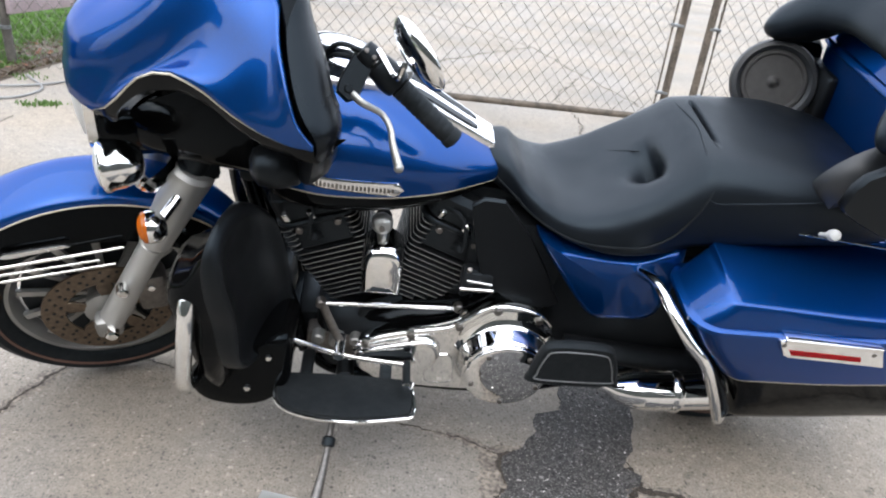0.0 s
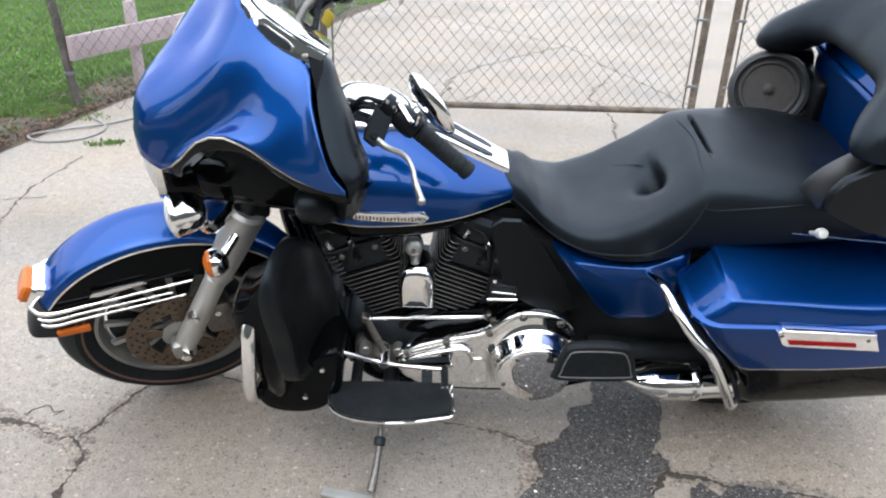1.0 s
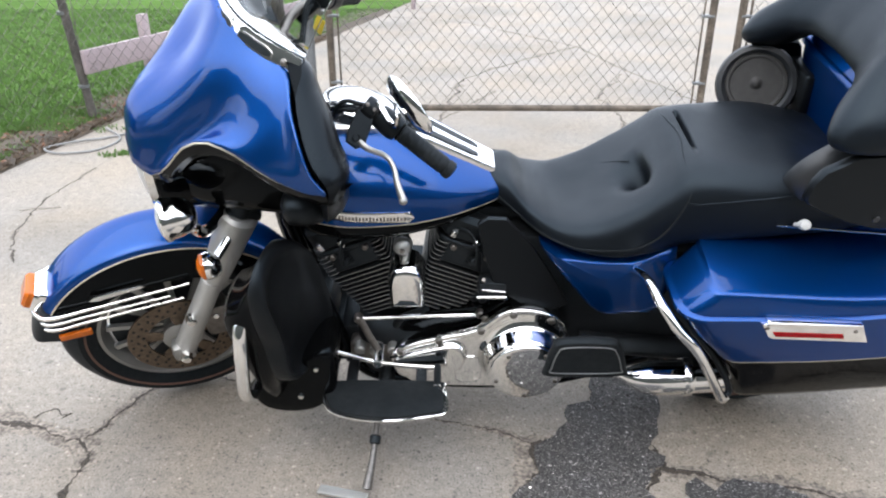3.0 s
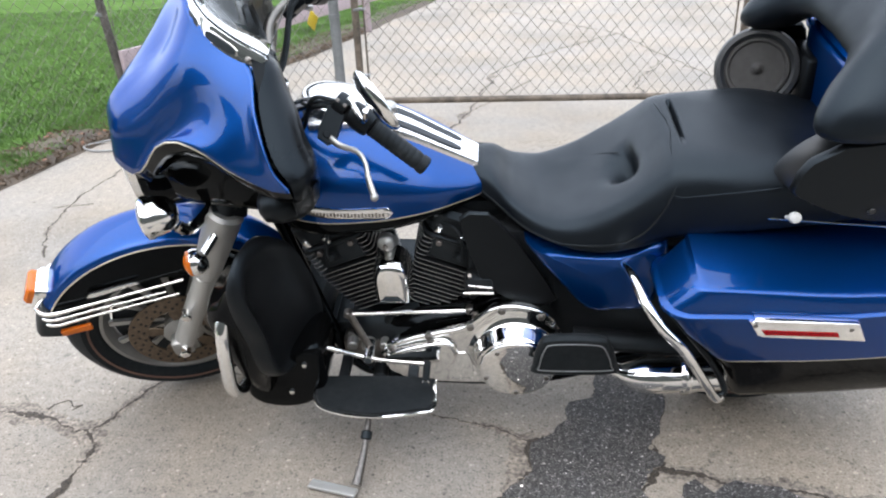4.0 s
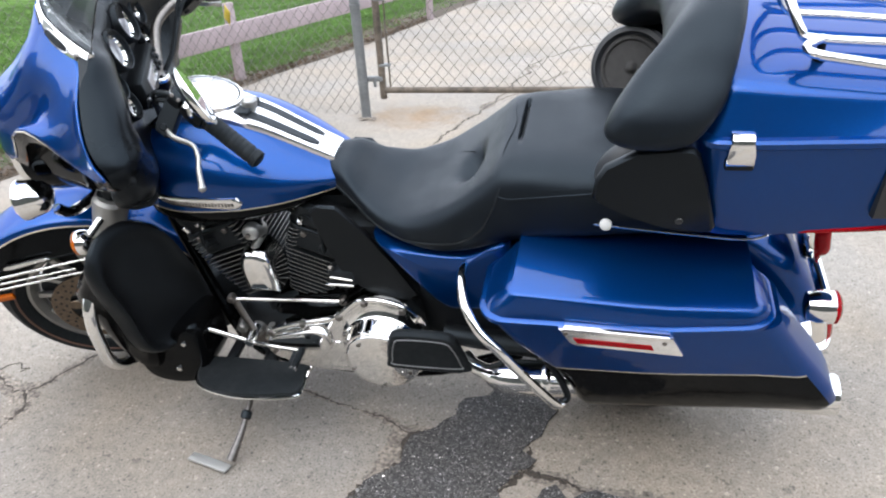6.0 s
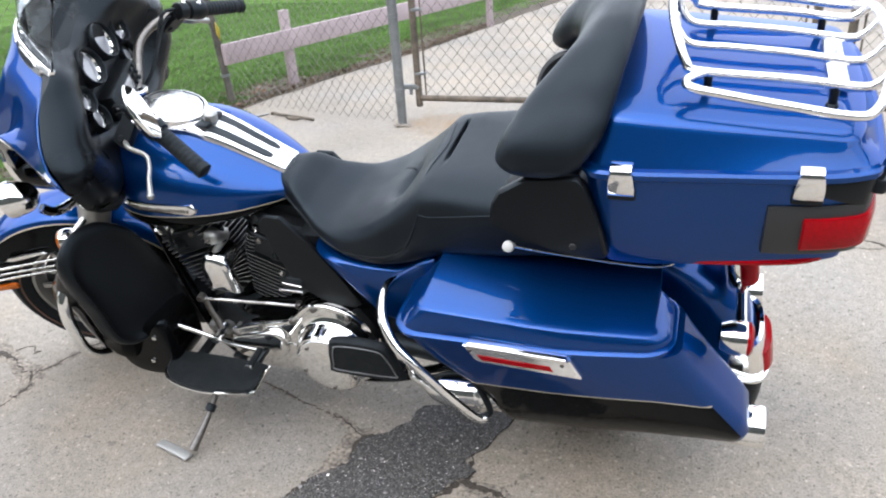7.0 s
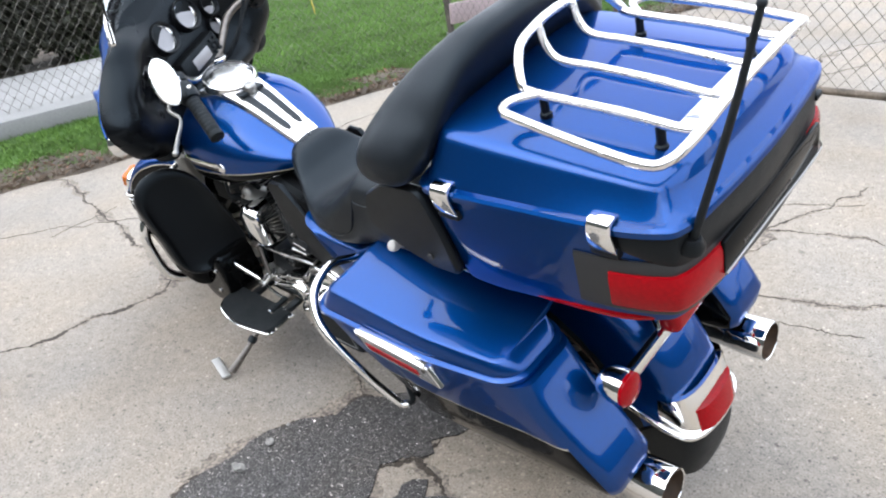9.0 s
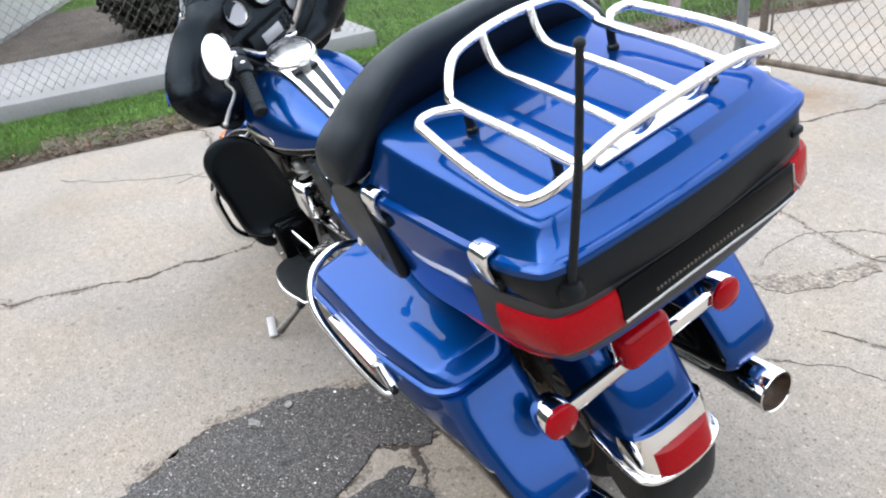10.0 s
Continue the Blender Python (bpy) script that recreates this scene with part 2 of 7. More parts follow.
# ---- mesh helpers ----
def link(name, verts, faces, mat, parent=None, label="", smooth=40, mats=None):
    me = bpy.data.meshes.new(name)
    me.from_pydata([tuple(v) for v in verts], [], [tuple(f) for f in faces])
    me.validate()
    for m in (mats or [mat]):
        me.materials.append(m)
    if smooth:
        me.polygons.foreach_set("use_smooth", [True] * len(me.polygons))
        me.set_sharp_from_angle(angle=radians(smooth))
    me.update()
    ob = new(name, me)
    ob.parent = parent
    return tagged(ob, label)


def part(name, bm, mat, parent, label="", smooth=40, mats=None):
    bmesh.ops.recalc_face_normals(bm, faces=bm.faces)
    me = bpy.data.meshes.new(name)
    bm.to_mesh(me)
    bm.free()
    for m in (mats or [mat]):
        me.materials.append(m)
    if smooth:
        me.polygons.foreach_set("use_smooth", [True] * len(me.polygons))
        me.set_sharp_from_angle(angle=radians(smooth))
    ob = new(name, me)
    ob.parent = parent
    return tagged(ob, label)


def thing(name, label, category, at=None, group="", kind=""):
    ob = new(name)
    ob.empty_display_size = 0.1
    if at is not None:
        ob.matrix_world = at
    return tagged(ob, label, category, group, kind)


def spl(keys):
    """Smooth curve through (u, v...) keys."""
    ks = np.array(keys, float)
    u, v = ks[:, 0], ks[:, 1:]
    d = np.zeros_like(v)
    s = (v[1:] - v[:-1]) / (u[1:] - u[:-1])[:, None]
    d[0], d[-1] = s[0], s[-1]
    for i in range(1, len(u) - 1):
        a, b = s[i - 1], s[i]
        d[i] = np.where(a * b > 0, 2 * a * b / np.where(a + b == 0, 1, a + b), 0)

    def f(x):
        i = int(np.clip(np.searchsorted(u, x) - 1, 0, len(u) - 2))
        h = u[i + 1] - u[i]
        t = float(np.clip((x - u[i]) / h, 0, 1))
        r = (2 * t ** 3 - 3 * t ** 2 + 1) * v[i] + (t ** 3 - 2 * t ** 2 + t) * h * d[i] + (3 * t ** 2 - 2 * t ** 3) * v[i + 1] + (t ** 3 - t ** 2) * h * d[i + 1]
        return r if len(r) > 1 else float(r[0])
    return f


def catmull(pts, steps=6, closed=False):
    p = [Vector(q) for q in pts]
    n = len(p)
    out = []
    for i in range(n if closed else n - 1):
        a = p[(i - 1) % n] if closed or i else p[0] * 2 - p[1]
        b, c = p[i], p[(i + 1) % n]
        e = p[(i + 2) % n] if closed or i < n - 2 else c * 2 - b
        for k in range(steps):
            t = k / steps
            out.append(0.5 * (2 * b + (c - a) * t + (2 * a - 5 * b + 4 * c - e) * t * t + (3 * b - a - 3 * c + e) * t ** 3))
    if not closed:
        out.append(p[-1])
    return out


def grid(bm, rows, close_u=False, close_v=False):
    """Quads over rows of points."""
    vs = [[bm.verts.new(q) for q in r] for r in rows]
    m, n = len(vs), len(vs[0])
    for i in range(m if close_v else m - 1):
        for j in range(n if close_u else n - 1):
            bm.faces.new((vs[i][j], vs[i][(j + 1) % n], vs[(i + 1) % m][(j + 1) % n], vs[(i + 1) % m][j]))
    return vs


def loft(rings, caps=True, bm=None):
    bm = bm or bmesh.new()
    vs = grid(bm, rings, close_u=True)
    if caps:
        bm.faces.new(vs[0][::-1])
        bm.faces.new(vs[-1])
    return bm


def tube(pts, r, segs=10, smooth=6, closed=False, bm=None, flat=1.0):
    """A round bar along a smooth path; r is a radius or a function of 0..1."""
    p = catmull(pts, smooth, closed) if smooth > 1 else [Vector(q) for q in pts]
    n = len(p)
    bm = bm or bmesh.new()
    up = Vector((0.13, 0.21, 0.97)).normalized()
    rings = []
    for i, q in enumerate(p):
        a = p[(i - 1) % n] if closed or i else q
        b = p[(i + 1) % n] if closed or i < n - 1 else q
        d = (b - a).normalized()
        x = (up - d * up.dot(d)).normalized()
        up = x
        y = d.cross(x)
        rad = r(i / max(n - 1, 1)) if callable(r) else r
        rings.append([q + (x * math.cos(k * math.tau / segs) + y * math.sin(k * math.tau / segs) * flat) * rad for k in range(segs)])
    vs = grid(bm, rings, close_u=True, close_v=closed)
    if not closed:
        bm.faces.new(vs[0][::-1])
        bm.faces.new(vs[-1])
    return bm


def lathe(profile, m=None, segs=40, bm=None, close=False):
    """Turns (radius, height) pairs about the local z axis; m places it."""
    m = m or Matrix()
    bm = bm or bmesh.new()
    rows = [[m @ Vector((r * math.cos(k * math.tau / segs), r * math.sin(k * math.tau / segs), h)) for k in range(segs)] for r, h in profile]
    vs = grid(bm, rows, close_u=True, close_v=close)
    if not close:
        bm.faces.new(vs[0][::-1])
        bm.faces.new(vs[-1])
    return bm


def axis_to(o, d, spin=0.0):
    """A place whose z axis points along d."""
    q = Vector(d).normalized().to_track_quat("Z", "Y")
    return Matrix.Translation(o) @ q.to_matrix().to_4x4() @ Matrix.Rotation(spin, 4, "Z")


def facing(o, n):
    """A place whose z axis points along n, y across the bike."""
    z = Vector(n).normalized()
    y = (Vector((0, 1, 0)) - z * z.y).normalized()
    x = y.cross(z)
    return Matrix(((x.x, y.x, z.x, o[0]), (x.y, y.y, z.y, o[1]), (x.z, y.z, z.z, o[2]), (0, 0, 0, 1)))


def rod(a, b, r, segs=12, bm=None, r2=None):
    a, b = Vector(a), Vector(b)
    h = (b - a).length
    r2 = r if r2 is None else r2
    c = min(r * 0.25, h * 0.2)
    return lathe([(r - c, 0), (r, c), (r2, h - c), (r2 - min(c, r2 * 0.5), h)], axis_to(a, b - a), segs, bm)


def box(c, s, m=None, bevel=0.003, bm=None, segs=2):
    """A box with rounded edges; c: centre, s: full size."""
    b = bmesh.new()
    bmesh.ops.create_cube(b, size=1.0, matrix=Matrix.LocRotScale(c, None, s))
    if bevel:
        bmesh.ops.bevel(b, geom=b.edges[:], offset=min(bevel, min(s) * 0.45), segments=segs, affect="EDGES", profile=0.5)
    if m is not None:
        bmesh.ops.transform(b, matrix=m, verts=b.verts)
    return merge(bm, b)


def merge(a, b):
    if a is None:
        return b
    me = bpy.data.meshes.new("tmp")
    b.to_mesh(me)
    b.free()
    a.from_mesh(me)
    bpy.data.meshes.remove(me)
    return a


def plate(outline, depth, m=None, bevel=0.003, steps=0, bm=None, closed=True):
    """A plate of a flat outline (x, y), its thickness along z, edges rounded."""
    p = [(q[0], q[1]) for q in (catmull([(*q, 0) for q in outline], steps, True) if steps else outline)]
    c = Vector((sum(q[0] for q in p) / len(p), sum(q[1] for q in p) / len(p)))
    span = max((Vector(q) - c).length for q in p)
    b = bmesh.new()
    k = 1 - min(bevel / span, 0.4)
    sh = [[(c.x + (q[0] - c.x) * f, c.y + (q[1] - c.y) * f, z) for q in p] for f, z in ((k, 0), (1, bevel), (1, depth - bevel), (k, depth))]
    loft(sh, True, b)
    if m is not None:
        bmesh.ops.transform(b, matrix=m, verts=b.verts)
    return merge(bm, b)


def pillow(outline, depth, m=None, edge=0.02, steps=3, bm=None, crown=0.0):
    """A cover with a broadly rounded border and a slightly domed face."""
    p = [(q[0], q[1]) for q in (catmull([(*q, 0) for q in outline], steps, True) if steps else outline)]
    c = Vector((sum(q[0] for q in p) / len(p), sum(q[1] for q in p) / len(p)))
    span = max((Vector(q) - c).length for q in p)
    b = bmesh.new()
    rows = []
    for k in range(7):
        a = radians(90 * k / 6)
        f = 1 - edge / span * (1 - math.cos(a))
        rows.append((f, depth - edge * (1 - math.sin(a)) if edge < depth else depth * math.sin(a)))
    f0 = rows[-1][0]
    rows = [(1, 0)] + rows + [(f0 * 0.7, depth + crown * 0.5), (f0 * 0.35, depth + crown * 0.9), (f0 * 0.08, depth + crown)]
    loft([[(c.x + (q[0] - c.x) * f, c.y + (q[1] - c.y) * f, z) for q in p] for f, z in rows], True, b)
    bmesh.ops.remove_doubles(b, verts=b.verts, dist=1e-6)
    if m is not None:
        bmesh.ops.transform(b, matrix=m, verts=b.verts)
    return merge(bm, b)


def moved(bm, m):
    bmesh.ops.transform(bm, matrix=m, verts=bm.verts)
    return bm


def mirrored(bm):
    """The same shape for the other side of the bike."""
    b = bm.copy()
    bmesh.ops.scale(b, vec=(1, -1, 1), verts=b.verts)
    bmesh.ops.reverse_faces(b, faces=b.faces)
    return b


def two_tone(bm, cuts):
    """Cuts across planes (point, normal); faces on the positive side of plane k get material k + 1."""
    for co, no in cuts:
        bmesh.ops.bisect_plane(bm, geom=bm.verts[:] + bm.edges[:] + bm.faces[:], plane_co=co, plane_no=no)
    for f in bm.faces:
        c = f.calc_center_median()
        f.material_index = 0
        for i, (co, no) in enumerate(cuts):
            if (c - Vector(co)).dot(Vector(no)) > 0:
                f.material_index = i + 1
    return bm


def sring(x, w, zt, zb, zm, nt=2.4, nb=2.4, segs=36, yc=0.0):
    """A rounded section across the bike at x."""
    out = []
    for k in range(segs):
        a = math.tau * k / segs
        c, s = math.cos(a), math.sin(a)
        n = nt if s >= 0 else nb
        h = zt - zm if s >= 0 else zm - zb
        out.append((x, yc + w * math.copysign(abs(c) ** (2 / n), c), zm + h * math.copysign(abs(s) ** (2 / n), s)))
    return out


def round_rect(x0, x1, y0, y1, r, k=5):
    out = []
    for cx, cy, a0 in ((x1 - r, y1 - r, 0), (x0 + r, y1 - r, 90), (x0 + r, y0 + r, 180), (x1 - r, y0 + r, 270)):
        for i in range(k):
            a = radians(a0 + 90 * i / (k - 1))
            out.append((cx + r * math.cos(a), cy + r * math.sin(a)))
    return out


# ---- the place ----
rng = np.random.default_rng(7)


def poly_sheet(name, outline, z, thick, mat, label, kind="structure", category="ground"):
    b = bmesh.new()
    top = [b.verts.new((x, y, z)) for x, y in outline]
    bot = [b.verts.new((x, y, z - thick)) for x, y in outline]
    b.faces.new(top)
    n = len(top)
    for i in range(n):
        b.faces.new((top[i], bot[i], bot[(i + 1) % n], top[(i + 1) % n]))
    ob = part(name, b, mat, None, label, smooth=0)
    return tagged(ob, label, category, "", kind)


EDGE = [(-4.75, -6.0), (-4.2, -1.6), (-4.1, -0.75), (-3.88, 0.35), (-3.72, 1.2), (-3.52, 2.0), (-3.36, 3.0), (-3.08, 4.2), (-2.66, 5.5), (-2.1, 8.0), (-1.2, 12.0)]
poly_sheet("ground", [(-300, -300), (300, -300), (300, 300), (-300, 300)], -0.05, 0.5, M_SOIL, "bare soil reaching to the horizon")
drive = poly_sheet("driveway", EDGE + [(-0.5, 40.0), (25, 40.0), (25, -14), (-6, -14)], 0.0, 0.12, M_CONCRETE, "weathered grey concrete driveway with cracks", category="driveway")


# ---- the motorcycle: x runs to its tail, y to its right side, z up; the rear axle stands over the origin ----
LEAN_ANGLE, STEER_ANGLE = 12.8, 22.0
bike = thing("motorcycle", "metallic blue and black touring motorcycle leaning on its side stand", "motorcycle", pose(0, 0, 0, LEAN_ANGLE))
HEAD = Vector((-1.783, 0, 0))
STEER = Matrix.Translation(HEAD) @ Matrix.Rotation(radians(STEER_ANGLE), 4, Vector((math.sin(radians(26)), 0, math.cos(radians(26))))) @ Matrix.Translation(-HEAD)


def steered(bm):
    return moved(bm, STEER)


def sides(name, build, mat, parent=None, label="", steer=False, smooth=40, mats=None):
    """Left part and its mirror image on the right."""
    b = build()
    c = mirrored(b)
    obs = []
    for q in (b, c):
        obs.append(part(name, steered(q) if steer else q, mat, parent or bike, label, smooth, mats))
    return obs


# -- wheels --
def wheel(centre, r, width, rim, steer, disc_side):
    m = Matrix.Translation(centre) @ Matrix.Rotation(radians(90), 4, "X")
    h = width / 2
    prof = [(rim, -h * 0.55), (rim + 0.012, -h * 0.8), (rim + 0.05, -h), (r - 0.055, -h * 0.94), (r - 0.026, -h * 0.66), (r - 0.006, -h * 0.3), (r, 0),
            (r - 0.006, h * 0.3), (r - 0.026, h * 0.66), (r - 0.055, h * 0.94), (rim + 0.05, h), (rim + 0.012, h * 0.8), (rim, h * 0.55)]

    def put(name, bm, mat, parent, label=""):
        return part(name, steered(bm) if steer else bm, mat, parent, label)
    w = put("wheel", lathe([(rim + 0.006, -h * 0.62), (rim + 0.006, -h * 0.5), (rim - 0.008, -h * 0.3), (rim - 0.012, 0), (rim - 0.008, h * 0.3), (rim + 0.006, h * 0.5), (rim + 0.006, h * 0.62),
                            (rim - 0.006, h * 0.62), (rim - 0.02, h * 0.3), (rim - 0.024, 0), (rim - 0.02, -h * 0.3), (rim - 0.006, -h * 0.62)], m, 64, close=True), M_ALU, bike, "cast alloy wheel with slotted spokes")
    put("tyre", lathe(prof, m, 72, close=True), M_RUBBER, w)
    put("wall_stripe", lathe([(rim + 0.03, h * 0.925), (rim + 0.03, h * 0.955), (rim + 0.036, h * 0.98), (rim + 0.036, h * 0.94)], m, 72, close=True), M_RING, w)
    # thin dark disc that fills the wheel from hub to rim
    put("wheel_infill", lathe([(0.05, -0.008), (rim - 0.03, -0.008), (rim - 0.03, 0.008), (0.05, 0.008)], m, 48, close=True), M_DARK, w, "dark flat disc filling the wheel between the spokes")
    put("hub", lathe([(0.03, -0.07), (0.055, -0.06), (0.05, -0.03), (0.05, 0.03), (0.055, 0.06), (0.03, 0.07)], m, 28), M_ALU, w)
    for i in range(28):
        a = math.tau * i / 28
        mm = m @ Matrix.Rotation(a, 4, "Z")
        b = plate([(0.045, -0.006), (rim - 0.02, -0.009), (rim - 0.02, 0.009), (0.045, 0.006)], 0.012, mm @ Matrix.Translation((0, 0, 0.015 if i % 2 else -0.027)), 0.003)
        put("spoke", b, M_FORK, w)
    for side in disc_side:
        z = side * 0.075
        b = bmesh.new()
        n = 60
        rows = []
        for rr, dz in ((0.15, 0), (0.098, 0), (0.098, 0.005), (0.15, 0.005)):
            rows.append([m @ Vector((rr * math.cos(k * math.tau / n), rr * math.sin(k * math.tau / n), z + dz)) for k in range(n)])
        grid(b, rows, close_u=True, close_v=True)
        d = put("brake_disc", b, M_BRONZE, w, "drilled brake disc")
        for ring, count in ((0.138, 24), (0.122, 24), (0.108, 20)):
            for i in range(count):
                a = math.tau * (i + (0.5 if ring == 0.122 else 0)) / count
                put("vent_hole", lathe([(0.0035, -0.0006), (0.0042, 0.006)], m @ Matrix.Translation((ring * math.cos(a), ring * math.sin(a), z + (0 if side > 0 else -0.001))), 8), M_DARK, d)
        put("disc_carrier", lathe([(0.02, z - 0.003), (0.058, z - 0.001), (0.058, z + 0.004), (0.03, z + 0.012 * side + 0.004)], m, 30), M_ALU, d)
        for k in range(5):
            mm = m @ Matrix.Rotation(math.tau * k / 5 + 0.3, 4, "Z")
            put("carrier_arm", plate([(0.05, -0.012), (0.085, -0.02), (0.105, -0.012), (0.105, 0.012), (0.085, 0.02), (0.05, 0.012)], 0.006, mm @ Matrix.Translation((0, 0, z - 0.001)), 0.002), M_BRONZE, d)
    return w


FRONT = Vector((-1.64, 0, 0.326))
wheel(FRONT, 0.326, 0.125, 0.222, True, (1, -1))
wheel(Vector((0, 0, 0.322)), 0.322, 0.17, 0.21, False, (1,))


# -- front fender --
def fender_shell(centre, r_in, half, a0, a1, flare=0.0, n=40, thick=0.004, crown=0.05, side=0.07):
    """A wheel cover: a rounded section swept round the axle; angles in degrees, 0 = straight back, 90 = up."""
    rings = []
    for i in range(n + 1):
        u = i / n
        a = radians(a0 + (a1 - a0) * u)
        d = Vector((math.cos(a), 0, math.sin(a)))
        lift = flare * max(0.0, abs(u - 0.5) * 2 - 0.75)
        sec = []
        for k in range(13):
            t = math.pi * k / 12
            y = -half * math.copysign(abs(math.cos(t)) ** 0.7, math.cos(t))
            h = crown * math.sin(t) ** 0.8
            sec.append((y, h))
        sd = side * (0.55 + 0.45 * math.sin(math.pi * u))
        outer = [(-half, -sd)] + sec + [(half, -sd)]
        inner = [(y * (1 - thick / half * 2), h - thick * 1.5) for y, h in outer][::-1]
        rings.append([Vector(centre) + d * (r_in + h + lift) + Vector((0, y, 0)) for y, h in outer + inner])
    return loft(rings)


b = fender_shell(FRONT, 0.350, 0.078, 12, 157, flare=0.02, crown=0.026, side=0.113)
for f in b.faces:
    c = f.calc_center_median() - FRONT
    f.material_index = 1 if math.hypot(c.x, c.z) < 0.350 and abs(c.y) > 0.06 else 0
fend = part("front_fender", steered(b), M_BLUE, bike, "blue front fender with black flanks", mats=[M_BLUE, M_BLACK])
for s in (-1, 1):
    path = [FRONT + Vector((0.352 * math.cos(radians(a)), s * 0.0795, 0.352 * math.sin(radians(a)))) for a in range(18, 150, 6)]
    part("pinstripe", steered(tube(path, 0.002, 6, 2)), M_GOLD, fend)
    for z0, z1, x0, x1, y0, rr in ((0.538, 0.556, -1.925, -1.575, 0.092, 0.0075), (0.516, 0.526, -1.928, -1.63, 0.093, 0.0065), (0.495, 0.508, -1.93, -1.60, 0.094, 0.0068)):
        nose = [(-1.972, 0, z0 - 0.012), (-1.964, s * 0.05, z0 - 0.008), (x0, s * y0, z0), (x0 + 0.1, s * y0, z0 + 0.002), (x1, s * (y0 + 0.004), z1)]
        part("chrome_rail", steered(tube(nose, lambda u, rr=rr: rr * (1.15 - 0.7 * u), 10, 5)), M_CHROME, fend, "chrome fender rail")
    part("chrome_spear", steered(plate([(-1.82, -0.006), (-1.81, 0.004), (-1.69, 0.009), (-1.68, 0.002), (-1.8, -0.01)], 0.008, Matrix.Translation((0, s * 0.086, 0.575)) @ Matrix.Rotation(radians(90), 4, "X"), 0.002)), M_RACK, fend)
    part("amber_reflector", steered(box((-1.885, s * 0.096, 0.462), (0.08, 0.012, 0.022), bevel=0.004)), M_AMBER, fend, "amber side reflector")
b = fender_shell(FRONT, 0.354, 0.083, 143, 160, crown=0.028, side=0.075, n=10)
part("fender_tip_trim", steered(b), M_DARK, fend, "dark fender lip with chrome edge")
lamp_at = FRONT + Vector((0.386 * math.cos(radians(143)), 0, 0.386 * math.sin(radians(143))))
mm = facing(lamp_at, (math.cos(radians(148)), 0, math.sin(radians(148))))
part("fender_lamp_bezel", steered(moved(plate(round_rect(-0.056, 0.036, -0.052, 0.052, 0.022), 0.044, Matrix.Translation((0.0, 0, -0.033)), 0.010), mm)), M_CHROME, fend, "chrome lamp bezel")
part("fender_lamp_lens", steered(moved(plate(round_rect(-0.038, 0.022, -0.042, 0.042, 0.014), 0.034, Matrix.Translation((0.004, 0, -0.002)), 0.008), mm)), M_AMBER, fend, "amber lens")

# -- fork --
FD = Vector((0.455, 0, 0.89)).normalized()
for s in (-1, 1):
    foot = Vector((-1.655, s * 0.115, 0.295))
    leg = part("fork_leg", steered(rod(foot, foot + FD * 0.32, 0.031, 20, r2=0.029)), M_FORK, bike, "satin aluminium fork leg")
    part("axle_clamp", steered(box(FRONT + Vector((-0.005, s * 0.118, -0.005)), (0.062, 0.05, 0.062), bevel=0.014)), M_ALU, leg)
    part("axle_nut", steered(rod(FRONT + Vector((0, s * 0.14, 0)), FRONT + Vector((0, s * 0.168, 0)), 0.016, 6)), M_CHROME, leg)
    part("fender_bolt", steered(rod(foot + FD * 0.2 + Vector((-0.03, s * 0.02, 0)), foot + FD * 0.2 + Vector((-0.03, s * 0.05, 0)), 0.014, 10)), M_DULLCHROME, leg)
    up = part("fork_cover", steered(rod(foot + FD * 0.315, foot + FD * 0.55, 0.036, 22, r2=0.048)), M_FORK, bike, "satin upper fork cover")
    part("fork_tube", steered(rod(foot + FD * 0.5, foot + FD * 0.82, 0.026, 16)), M_DARK, bike)
    # caliper
    cal = part("brake_caliper", steered(box(FRONT + Vector((0.105, s * 0.085, 0.07)), (0.07, 0.06, 0.12), Matrix(), 0.014)), M_STEEL, bike, "dark steel brake caliper")
    part("caliper_bolt", steered(rod(FRONT + Vector((0.105, s * 0.115, 0.1)), FRONT + Vector((0.105, s * 0.122, 0.1)), 0.01, 6)), M_DULLCHROME, cal)
    # turn signal
    base = Vector((-1.505, s * 0.19, 0.705))
    sig = part("front_turn_signal", steered(moved(lathe([(0.008, 0.030), (0.022, 0.027), (0.033, 0.014), (0.0355, -0.002), (0.034, -0.01)], None, 24), axis_to(base, (1, 0, 0)))), M_CHROME, bike, "chrome bullet turn signal")
    part("signal_lens", steered(moved(lathe([(0.034, -0.01), (0.032, -0.018), (0.02, -0.026), (0.006, -0.029)], None, 24), axis_to(base, (1, 0, 0)))), M_AMBER, sig, "amber lens")
    part("signal_stem", steered(rod((-1.49, s * 0.19, 0.715), (-1.43, s * 0.135, 0.75), 0.011, 10)), M_CHROME, sig)
    # passing lamp
    at = Vector((-1.555, s * 0.195, 0.885))
    pl = part("passing_lamp", steered(moved(lathe([(0.010, 0.060), (0.026, 0.056), (0.039, 0.042), (0.046, 0.018), (0.048, 0.0), (0.051, -0.004), (0.051, -0.012), (0.047, -0.016)], None, 36), axis_to(at, (1, 0, 0.02)))), M_CHROME, bike, "chrome passing lamp")
    part("lamp_glass", steered(moved(lathe([(0.047, -0.011), (0.036, -0.021), (0.016, -0.026), (0.003, -0.027)], None, 30), axis_to(at, (1, 0, 0.02)))), M_WHITE, pl, "milky lamp glass")
    part("lamp_bracket", steered(tube([(-1.51, s * 0.19, 0.835), (-1.49, s * 0.17, 0.80), (-1.44, s * 0.1, 0.79), (-1.42, 0, 0.79)], 0.014, 8, 4)), M_CHROME, pl)
part("lower_fork_clamp", steered(box((-1.40, 0, 0.78), (0.09, 0.27, 0.045), bevel=0.012)), M_DARK, bike)
